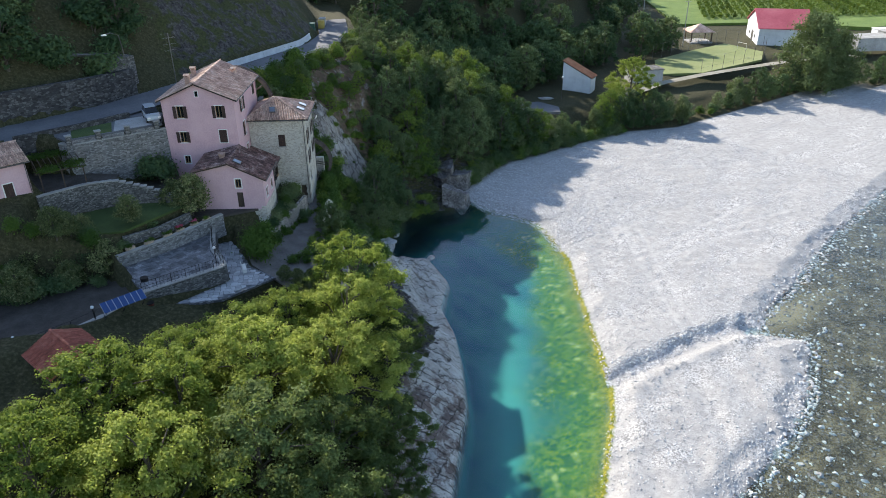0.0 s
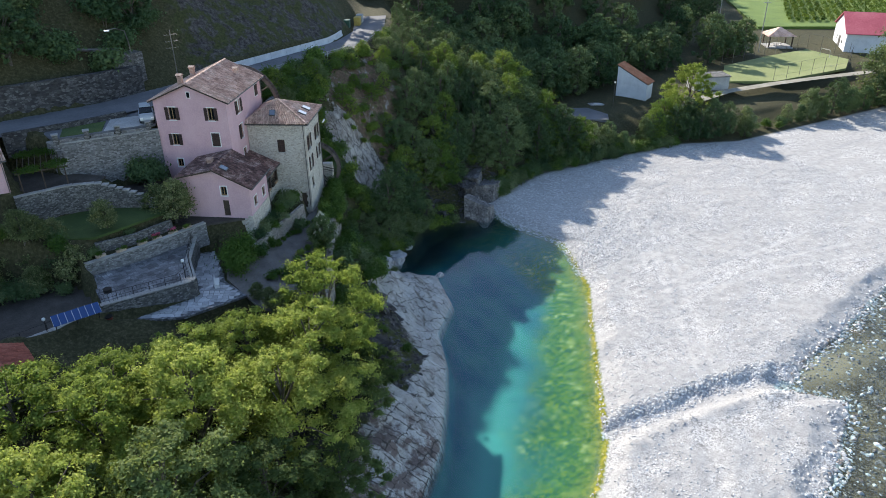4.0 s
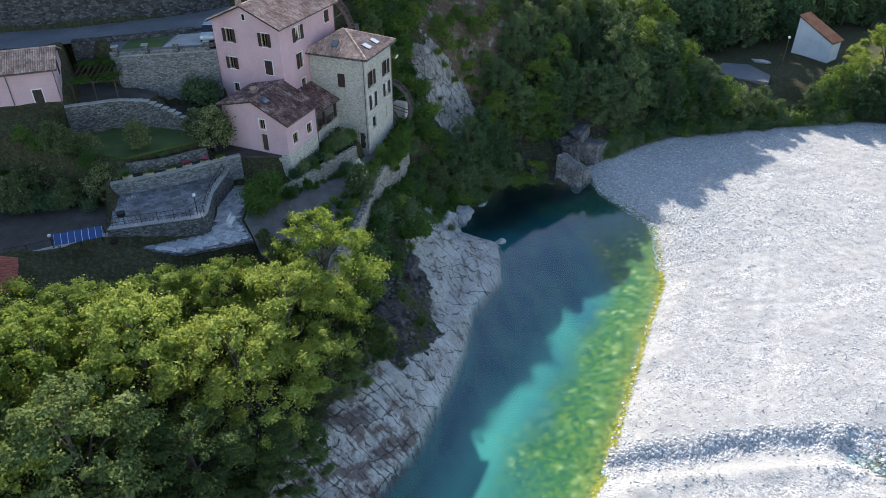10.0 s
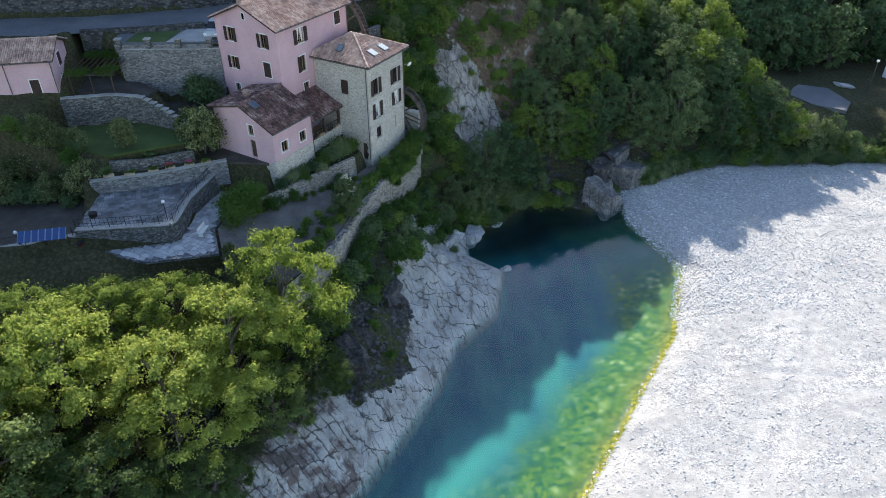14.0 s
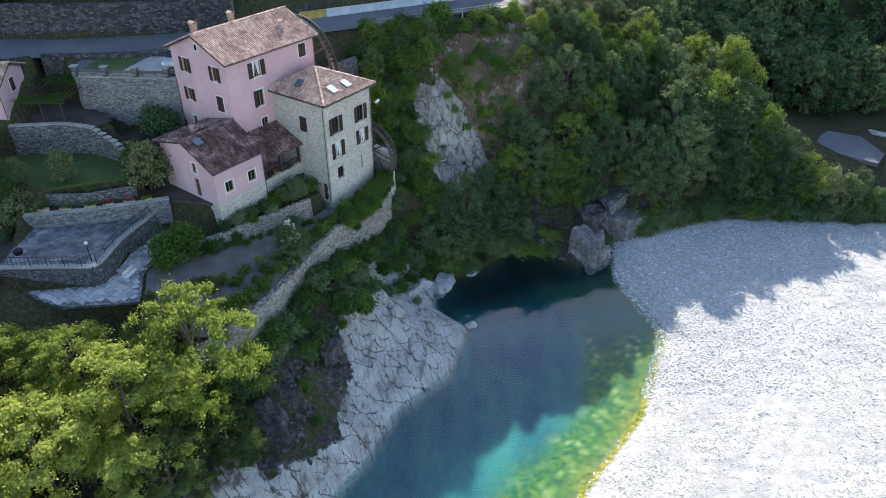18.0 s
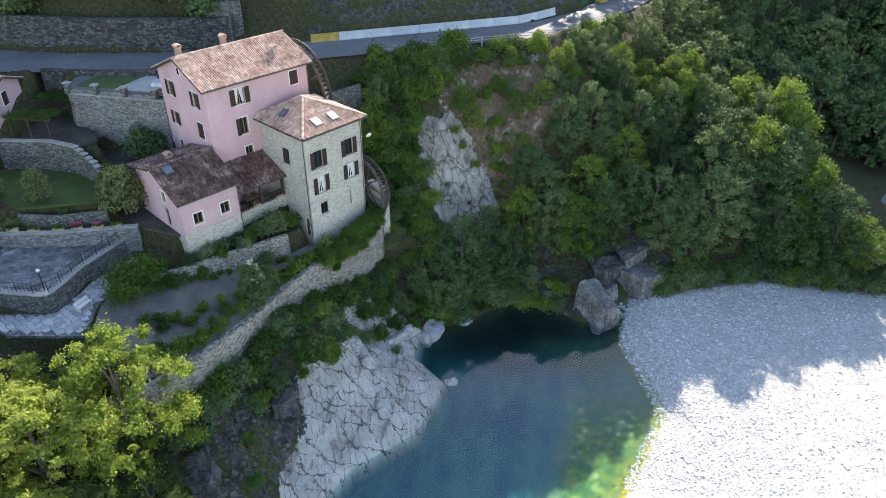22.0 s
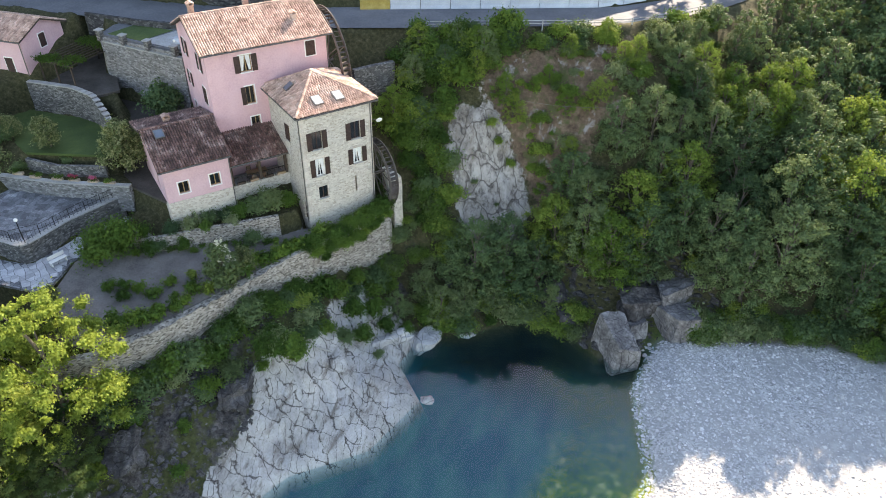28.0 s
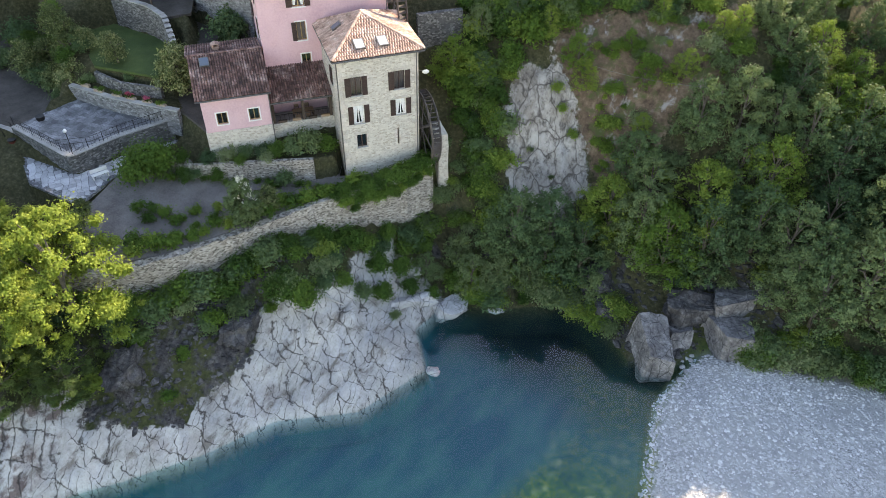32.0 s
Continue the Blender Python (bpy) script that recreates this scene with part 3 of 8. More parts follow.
    for key, val in (("rock", rock), ("gravel", gravel), ("bed", bed), ("stream", stream), ("weed", weed), ("sunlit_silt", sunlit_silt), ("middle", middle), ("pale", pale), ("track", track), ("face", face), ("bare", bare), ("fringe", fringe), ("sand", sand), ("streak", step(-px - 0.25 * py + 2 * n1, 40.5, 44))):
        me.attributes.new(key, "FLOAT", "POINT").data.foreach_set("value", val.astype(np.float32))
    return tagged(new("ground", me), "riverside ground of bare rock, gravel bar and wooded slopes", "ground", kind="structure")


build_ground()


def water_material():
    m, nt, b = material("clear_water", 0.03, 0, 0.5)
    gl, tr, mx, fr = (nt.nodes.new("ShaderNode" + k) for k in ("BsdfGlossy", "BsdfTransparent", "MixShader", "LayerWeight"))
    gl.inputs["Roughness"].default_value = 0.015
    tr.inputs["Color"].default_value = (0.84, 0.95, 0.955, 1)
    fr.inputs["Blend"].default_value = 0.5
    bp = nt.nodes.new("ShaderNodeBump")
    bp.inputs["Strength"].default_value, bp.inputs["Distance"].default_value = 0.02, 0.03
    nt.links.new(noise_tex(nt, 0.9, 2), bp.inputs["Height"])
    nt.links.new(bp.outputs[0], gl.inputs["Normal"])
    nt.links.new(bp.outputs[0], fr.inputs["Normal"])
    nt.links.new(mathn(nt, "ADD", mathn(nt, "MULTIPLY", mathn(nt, "POWER", fr.outputs["Facing"], 5.0), 1.0), 0.038), mx.inputs[0])
    nt.links.new(tr.outputs[0], mx.inputs[1])
    nt.links.new(gl.outputs[0], mx.inputs[2])
    nt.links.new(mx.outputs[0], nt.nodes["Material Output"].inputs["Surface"])
    return m


WATER = water_material()
wv = [(-400, -420, 0), (400, -420, 0), (400, 14, 0), (-400, 14, 0)]
tagged(new("water", mesh_from("water", wv, [(0, 1, 2, 3)], WATER)), "still blue-green river pool beside a gravel bar", "water", kind="structure")


# ---- building helpers ----
def part(name, bm, mat, parent, label="", kind=""):
    """One mesh object under a thing or a part. bm: a bmesh or a ready mesh."""
    if isinstance(bm, bmesh.types.BMesh):
        me = bpy.data.meshes.new(name)
        bm.normal_update()
        bm.to_mesh(me)
        bm.free()
    else:
        me = bm
    if mat and not me.materials:
        me.materials.append(mat)
    ob = new(name, me)
    ob.parent = parent
    return tagged(ob, label, kind=kind)


def thing(name, x, y, z, rz=0, label="", category="", group="", kind=""):
    ob = new(name)
    ob.empty_display_size = 0.3
    ob.matrix_world = pose(x, y, z, 0, 0, rz)
    return tagged(ob, label, category, group, kind)


def box(bm, x0, x1, y0, y1, z0, z1, bevel=0.0):
    vs = [bm.verts.new((x, y, z)) for z in (z0, z1) for x, y in ((x0, y0), (x1, y0), (x1, y1), (x0, y1))]
    fs = [(0, 3, 2, 1), (4, 5, 6, 7), (0, 1, 5, 4), (1, 2, 6, 5), (2, 3, 7, 6), (3, 0, 4, 7)]
    made = [bm.faces.new([vs[i] for i in f]) for f in fs]
    if bevel:
        edges = {e for f in made for e in f.edges}
        bmesh.ops.bevel(bm, geom=list(edges), offset=bevel, segments=1, affect="EDGES")
    return made


def boxes(*rows, bevel=0.0):
    bm = bmesh.new()
    for r in rows:
        box(bm, *r, bevel=bevel)
    return bm


def tube(points, radius, sides=6, taper=1.0):
    """A round bar along points."""
    bm = bmesh.new()
    pts = [Vector(p) for p in points]
    rings = []
    for i, p in enumerate(pts):
        d = (pts[min(i + 1, len(pts) - 1)] - pts[max(i - 1, 0)]).normalized()
        a = d.orthogonal().normalized()
        b = d.cross(a)
        r = radius * (1 + (taper - 1) * i / max(len(pts) - 1, 1))
        rings.append([bm.verts.new(p + r * (a * math.cos(t) + b * math.sin(t))) for t in (2 * math.pi * k / sides for k in range(sides))])
    for q, w in zip(rings, rings[1:]):
        for k in range(sides):
            bm.faces.new((q[k], q[(k + 1) % sides], w[(k + 1) % sides], w[k]))
    bm.faces.new(rings[0][::-1])
    bm.faces.new(rings[-1])
    bmesh.ops.recalc_face_normals(bm, faces=bm.faces)
    return bm


def prism(poly, z0, z1):
    """An upright prism over a polygon; heights may be functions of x and y."""
    bm = bmesh.new()
    lo = [bm.verts.new((x, y, z0(x, y) if callable(z0) else z0)) for x, y in poly]
    hi = [bm.verts.new((x, y, z1(x, y) if callable(z1) else z1)) for x, y in poly]
    n = len(poly)
    bm.faces.new(lo[::-1])
    bm.faces.new(hi)
    for k in range(n):
        bm.faces.new((lo[k], lo[(k + 1) % n], hi[(k + 1) % n], hi[k]))
    bmesh.ops.recalc_face_normals(bm, faces=bm.faces)
    return bm


PINK = surface("pink_render", (0.50, 0.31, 0.33), (0.62, 0.40, 0.415), (0.68, 0.46, 0.47), 0.35, 6, 0.9, relief=0.15, dist=0.01)
PALE_PINK = surface("pale_pink_render", (0.50, 0.32, 0.34), (0.60, 0.40, 0.42), (0.66, 0.46, 0.475), 0.35, 6, 0.9, relief=0.15, dist=0.01)
TRIM = surface("white_trim", (0.62, 0.60, 0.56), (0.74, 0.72, 0.68), (0.80, 0.79, 0.76), 1, 10, 0.7, relief=0.05)
SHUTTER = surface("dark_brown_shutters", (0.025, 0.014, 0.012), (0.045, 0.025, 0.020), (0.07, 0.04, 0.033), 2, 20, 0.6, relief=0.1)
FRAME = surface("ochre_window_wood", (0.16, 0.10, 0.04), (0.26, 0.17, 0.07), (0.34, 0.24, 0.11), 2, 20, 0.5, relief=0.1)
PINE = surface("weathered_pine", (0.22, 0.14, 0.08), (0.34, 0.23, 0.14), (0.44, 0.32, 0.21), 1, 12, 0.7, relief=0.2)
DARKWOOD = surface("dark_wood", (0.03, 0.02, 0.014), (0.06, 0.042, 0.03), (0.10, 0.07, 0.05), 1, 12, 0.75, relief=0.2)
TILE = surface("old_clay_tiles", (0.24, 0.145, 0.11), (0.47, 0.31, 0.24), (0.64, 0.50, 0.41), 0.7, 4.5, 0.85, relief=0.2, pieces=0.28)
TILE_DARK = surface("weathered_dark_tiles", (0.06, 0.035, 0.032), (0.16, 0.085, 0.07), (0.42, 0.31, 0.27), 0.7, 4.5, 0.85, relief=0.2, pieces=0.45)
TILE_RED = surface("red_tiles", (0.20, 0.06, 0.04), (0.33, 0.10, 0.065), (0.42, 0.16, 0.11), 0.7, 4.5, 0.85, relief=0.2, pieces=0.2)
METAL = surface("dull_metal", (0.10, 0.09, 0.085), (0.16, 0.15, 0.14), (0.22, 0.21, 0.20), 2, 15, 0.5, 0.7, relief=0.05)
IRON = surface("black_iron", (0.012, 0.012, 0.012), (0.025, 0.023, 0.022), (0.05, 0.04, 0.035), 2, 15, 0.55, 0.5, relief=0.1)
CONCRETE = surface("old_concrete", (0.24, 0.235, 0.22), (0.36, 0.355, 0.34), (0.48, 0.47, 0.45), 0.4, 7, 0.9, relief=0.3)


def stone_material(name, dark, mid, light, mortar, scale=2.6, flat=1.8):
    m, nt, b = material(name, 0.92, 0, 0.25)
    edge = vor_tex(nt, scale, "DISTANCE_TO_EDGE", stretch=(1, 1, flat), warp=0.15)
    cell = vor_tex(nt, scale, "F1", stretch=(1, 1, flat), out="Color", warp=0.15)
    sep = nt.nodes.new("ShaderNodeSeparateColor")
    nt.links.new(cell, sep.inputs[0])
    fine, big = noise_tex(nt, 7, 7, 0.7), noise_tex(nt, 0.5, 4)
    tone = mathn(nt, "ADD", mathn(nt, "MULTIPLY", sep.outputs[0], 0.5), mathn(nt, "MULTIPLY", mathn(nt, "ADD", fine, big), 0.25))
    c = ramp(nt, tone, [(0.28, dark), (0.5, mid), (0.72, light)])
    gap = ramp(nt, edge, [(0.02, (0, 0, 0)), (0.09, (1, 1, 1))])
    nt.links.new(mixc(nt, gap, mortar, c), b.inputs["Base Color"])
    bump(nt, b, mathn(nt, "ADD", gap, mathn(nt, "MULTIPLY", fine, 0.5)), 0.6, 0.04)
    return m


STONE_PALE = stone_material("pale_rubble_masonry", (0.40, 0.355, 0.295), (0.52, 0.475, 0.405), (0.63, 0.585, 0.51), (0.56, 0.52, 0.45), 4.0)
STONE_GREY = stone_material("grey_rubble_masonry", (0.07, 0.069, 0.065), (0.14, 0.136, 0.128), (0.26, 0.25, 0.235), (0.10, 0.097, 0.09), 4.0)
STONE_STAIN = stone_material("stained_grey_masonry", (0.11, 0.108, 0.104), (0.20, 0.196, 0.19), (0.31, 0.305, 0.295), (0.17, 0.165, 0.16), 3.6)
STONE_LIME = stone_material("limewashed_rubble_wall", (0.10, 0.088, 0.073), (0.26, 0.232, 0.20), (0.46, 0.425, 0.375), (0.34, 0.31, 0.27), 4.2, 2.0)


def glass_material():
    m, nt, b = material("window_glass", 0.06, 0, 0.6)
    b.inputs["Base Color"].default_value = (0.012, 0.014, 0.016, 1)
    return m


QUOIN = surface("dressed_corner_stone", (0.36, 0.31, 0.25), (0.50, 0.45, 0.385), (0.62, 0.575, 0.51), 0.9, 8, 0.9, relief=0.3, random_tint=0.14)
GLASS = glass_material()
CURTAIN = surface("white_curtain", (0.55, 0.55, 0.53), (0.66, 0.66, 0.64), (0.74, 0.74, 0.72), 3, 15, 0.9, relief=0.1)


def holed_wall(width, z0, z1, thick, holes):
    """A wall in its own plane (x along, y inwards) with openings through it."""
    bm = bmesh.new()
    xs = sorted({0.0, width, *[v for h in holes for v in h[:2]]})
    zs = sorted({z0, z1, *[v for h in holes for v in h[2:4]]})
    solid = lambda i, j: 0 <= i < len(xs) - 1 and 0 <= j < len(zs) - 1 and not any(
        h[0] - 1e-6 < (xs[i] + xs[i + 1]) / 2 < h[1] + 1e-6 and h[2] - 1e-6 < (zs[j] + zs[j + 1]) / 2 < h[3] + 1e-6 for h in holes)
    cache = {}

    def v(x, y, z):
        key = (round(x, 4), y, round(z, 4))
        if key not in cache:
            cache[key] = bm.verts.new((x, y, z))
        return cache[key]

    for i in range(len(xs) - 1):
        for j in range(len(zs) - 1):
            if not solid(i, j):
                continue
            a, b, c, d = xs[i], xs[i + 1], zs[j], zs[j + 1]
            bm.faces.new((v(a, 0, c), v(b, 0, c), v(b, 0, d), v(a, 0, d)))
            bm.faces.new((v(a, thick, d), v(b, thick, d), v(b, thick, c), v(a, thick, c)))
            if not solid(i - 1, j):
                bm.faces.new((v(a, 0, d), v(a, thick, d), v(a, thick, c), v(a, 0, c)))
            if not solid(i + 1, j):
                bm.faces.new((v(b, 0, c), v(b, thick, c), v(b, thick, d), v(b, 0, d)))
            if not solid(i, j - 1):
                bm.faces.new((v(a, 0, c), v(a, thick, c), v(b, thick, c), v(b, 0, c)))
            if not solid(i, j + 1):
                bm.faces.new((v(a, 0, d), v(b, 0, d), v(b, thick, d), v(a, thick, d)))
    return bm


def turned(bm, rz, x=0.0, y=0.0, z=0.0):
    bmesh.ops.transform(bm, matrix=pose(x, y, z, 0, 0, rz), verts=bm.verts)
    return bm


def window(house, rz, ox, oy, a0, a1, z0, z1, shutters="", trim=True, curtain=False, closed=False, frame_mat=None):
    """A window in the wall that starts at (ox, oy) of the house and runs along rz. shutters: which leaves stand open (l, r)."""
    put = lambda bm: turned(bm, rz, ox, oy)
    w = part("window", put(boxes((a0 + 0.002, a0 + 0.07, 0.12, 0.2, z0 + 0.002, z1 - 0.002), (a1 - 0.07, a1 - 0.002, 0.12, 0.2, z0 + 0.002, z1 - 0.002),
                                 (a0 + 0.07, a1 - 0.07, 0.12, 0.2, z0 + 0.002, z0 + 0.07), (a0 + 0.07, a1 - 0.07, 0.12, 0.2, z1 - 0.07, z1 - 0.002),
                                 ((a0 + a1) / 2 - 0.04, (a0 + a1) / 2 + 0.04, 0.11, 0.2, z0 + 0.07, z1 - 0.07))), frame_mat or FRAME, house, "wooden window frame")
    mid = (a0 + a1) / 2
    for p, q in ((a0 + 0.07, mid - 0.04), (mid + 0.04, a1 - 0.07)):
        part("pane", put(boxes((p, q, 0.15, 0.165, z0 + 0.07, z1 - 0.07))), GLASS, w)
    if curtain:
        for p, q, s in ((a0 + 0.08, mid - 0.02, 1), (mid + 0.02, a1 - 0.08, -1)):
            bm = bmesh.new()
            lo, hi = (p, p + (q - p) * 0.45) if s > 0 else (q - (q - p) * 0.45, q)
            vs = [bm.verts.new(c) for c in ((p, 0.14, z1 - 0.08), (q, 0.14, z1 - 0.08), (hi, 0.14, z0 + 0.1), (lo, 0.14, z0 + 0.1))]
            bm.faces.new(vs)
            part("curtain", put(bm), CURTAIN, w, "white drawn-back curtain")
    if trim:
        t = 0.11
        part("surround", put(boxes((a0 - t, a0 - 0.001, -0.025, 0.06, z0 - t, z1 + t), (a1 + 0.001, a1 + t, -0.025, 0.06, z0 - t, z1 + t),
                                   (a0 - 0.001, a1 + 0.001, -0.025, 0.06, z1 + 0.001, z1 + t), (a0 - 0.001, a1 + 0.001, -0.05, 0.06, z0 - t, z0 - 0.001))), TRIM, w, "white stone surround")
    else:
        part("sill", put(boxes((a0 - 0.08, a1 + 0.08, -0.09, 0.06, z0 - 0.08, z0 - 0.002))), CONCRETE, w)
    leaf = (a1 - a0) / 2

    def shutter(x0, x1):
        rows = [(x0, x0 + 0.05, -0.085, -0.035, z0, z1), (x1 - 0.05, x1, -0.085, -0.035, z0, z1), (x0, x1, -0.08, -0.04, z0, z0 + 0.06), (x0, x1, -0.08, -0.04, z1 - 0.06, z1),
                (x0 + 0.05, x1 - 0.05, -0.06, -0.045, z0 + 0.06, z1 - 0.06)]
        n = 11
        for i in range(n):
            zz = z0 + 0.09 + (z1 - z0 - 0.2) * i / (n - 1)
            rows.append((x0 + 0.05, x1 - 0.05, -0.078, -0.06, zz, zz + 0.055))
        part("shutter", put(boxes(*rows)), SHUTTER, w, "dark brown louvred shutter")

    if closed:
        shutter(a0 + 0.01, mid - 0.005)
        shutter(mid + 0.005, a1 - 0.01)
    if "l" in shutters:
        shutter(a0 - leaf, a0 - 0.01)
    if "r" in shutters:
        shutter(a1 + 0.01, a1 + leaf)
    return w


def tile_field(corner, along, down, width, length, taper=(0.0, 0.0), pitch=0.22, course=0.42, lift=0.0, seed=0):
    """Rows of curved clay tiles on a sloping plane. taper: how far the lower left and right corners run out past the upper ones."""
    rnd = np.random.RandomState(seed)
    along, down = Vector(along).normalized(), Vector(down).normalized()
    up = along.cross(down) * -1
    if up.z < 0:
        up = -up
    verts, faces = [], []
    rows = max(1, int(round(length / course)))
    step_l = length / rows
    for j in range(rows):
        t0, t1 = j * step_l - (0.05 if j else 0), (j + 1) * step_l + 0.02
        k0, k1 = t0 / length, t1 / length
        lo, hi = -taper[0] * (k0 + k1) / 2, width + taper[1] * (k0 + k1) / 2
        n = int((hi - lo) / pitch)
        for i in range(n):
            c = lo + (i + 0.5) * (hi - lo) / n
            dj, dz = rnd.uniform(-0.03, 0.03), rnd.uniform(0, 0.018)
            half = pitch * 0.5
            prof = [(-half, 0.0), (-half * 0.62, 0.085), (0, 0.12), (half * 0.62, 0.085), (half, 0.0)]
            base = len(verts)
            for tt, rise, sc in ((t0 + dj, 0.005, 0.9), (t1 + dj, 0.04, 1.0)):
                for px, pz in prof:
                    p = corner + along * (c + px * sc) + down * tt + up * (pz + rise + dz + lift)
                    verts.append(tuple(p))
            for q in range(4):
                faces.append((base + q, base + q + 1, base + 5 + q + 1, base + 5 + q))
            faces.append((base + 5, base + 6, base + 7, base + 8, base + 9))
    me = mesh_from("tiles", verts, faces)
    return me


def slab(corners, thick, mat_name="slab"):
    """A flat sloping board: upper corners given, thickness downwards."""
    bm = bmesh.new()
    top = [bm.verts.new(c) for c in corners]
    bot = [bm.verts.new((c[0], c[1], c[2] - thick)) for c in corners]
    bm.faces.new(top)
    bm.faces.new(bot[::-1])
    n = len(corners)
    for k in range(n):
        bm.faces.new((top[k], bot[k], bot[(k + 1) % n], top[(k + 1) % n]))
    bmesh.ops.recalc_face_normals(bm, faces=bm.faces)
    return bm


def roof_plane(house, name, a, b, c, d, tile_mat, seed=0, thick=0.14, parent_label=""):
    """A roof slope between ridge a-b and eave d-c (a over d): a deck with tiles on it."""
    a, b, c, d = (Vector(p) for p in (a, b, c, d))
    deck = part(name, slab((a, b, c, d), thick), DARKWOOD, house, parent_label)
    along = (c - d).normalized()
    down_vec = (d - a) - along * (d - a).dot(along)
    taper = ((a - d).dot(along), (c - b).dot(along))
    corner = a
    part("tiles", tile_field(corner, along, down_vec, (b - a).length, down_vec.length, taper, seed=seed), tile_mat, deck, "overlapping curved clay tiles", "stuff")
    return deck


def ridge_tiles(house, a, b, mat):
    a, b = Vector(a), Vector(b)
    n = max(2, int((b - a).length / 0.4))
    bm = bmesh.new()
    ax = (b - a).normalized()
    sd = ax.cross(Vector((0, 0, 1))).normalized()
    up = sd.cross(ax)
    for i in range(n):
        p, q = a + (b - a) * (i / n), a + (b - a) * ((i + 1.08) / n)
        r0, r1 = [], []
        for k in range(6):
            t = math.pi * k / 5
            o = sd * (0.13 * math.cos(t)) + up * (0.10 * math.sin(t))
            r0.append(bm.verts.new(p + o))
            r1.append(bm.verts.new(q + o * 1.12 + up * 0.01))
        for k in range(5):
            bm.faces.new((r0[k], r0[k + 1], r1[k + 1], r1[k]))
        bm.faces.new(r1)
    part("ridge_tiles", bm, mat, house)


def chimney(house, x, y, z, h=0.9, w=0.5, mat=None):
    c = part("chimney", boxes((x - w / 2, x + w / 2, y - w / 2, y + w / 2, z - 0.8, z + h - 0.25), (x - w / 2 - 0.06, x + w / 2 + 0.06, y - w / 2 - 0.06, y + w / 2 + 0.06, z + h - 0.25, z + h - 0.17),
                              *[(x + sx * (w / 2 - 0.06) - 0.06, x + sx * (w / 2 - 0.06) + 0.06, y + sy * (w / 2 - 0.06) - 0.06, y + sy * (w / 2 - 0.06) + 0.06, z + h - 0.17, z + h) for sx in (-1, 1) for sy in (-1, 1)]),
             mat or TILE, house, "brick chimney with a tiled cap")
    o = w / 2 + 0.1
    part("chimney_cap", slab(((x, y - o, z + h + 0.16), (x, y + o, z + h + 0.16), (x + o, y + o, z + h), (x + o, y - o, z + h)), 0.06), TILE, c)
    part("chimney_cap", slab(((x, y - o, z + h + 0.16), (x, y + o, z + h + 0.16), (x - o, y + o, z + h), (x - o, y - o, z + h)), 0.06), TILE, c)


def skylight(house, p, along, down, w=0.75, l=0.95, glass=None):
    p, along, down = Vector(p), Vector(along).normalized(), Vector(down).normalized()
    up = along.cross(down)
    if up.z < 0:
        up = -up
    bm = bmesh.new()
    m = Matrix((along, down, up)).transposed().to_4x4()
    m.translation = p
    box(bm, -w / 2 - 0.08, w / 2 + 0.08, -l / 2 - 0.08, l / 2 + 0.08, 0, 0.16)
    bmesh.ops.transform(bm, matrix=m, verts=bm.verts)
    f = part("skylight", bm, METAL, house, "metal-framed roof skylight")
    bm = boxes((-w / 2, w / 2, -l / 2, l / 2, 0.162, 0.175))
    bmesh.ops.transform(bm, matrix=m, verts=bm.verts)
    part("pane", bm, glass or GLARE_GLASS, f)


# pale base colour stands in for bright sky mirrored in the panes
GLARE_GLASS = material("sky_glare_glass", 0.04, 0, 1.0)[0]
GLARE_GLASS.node_tree.nodes["Principled BSDF"].inputs["Base Color"].default_value = (0.50, 0.51, 0.52, 1)
DARKGLASS = material("dark_skylight_glass", 0.04, 0, 1.0)[0]
DARKGLASS.node_tree.nodes["Principled BSDF"].inputs["Base Color"].default_value = (0.10, 0.12, 0.15, 1)


def gutter(house, p, q):
    part("gutter", tube([p, q], 0.07, 6), METAL, house, "dark metal gutter")


def downpipe(house, x, y, z0, z1):
    part("downpipe", tube([(x, y, z0), (x, y, z1)], 0.05, 6), METAL, house, "dark metal downpipe")


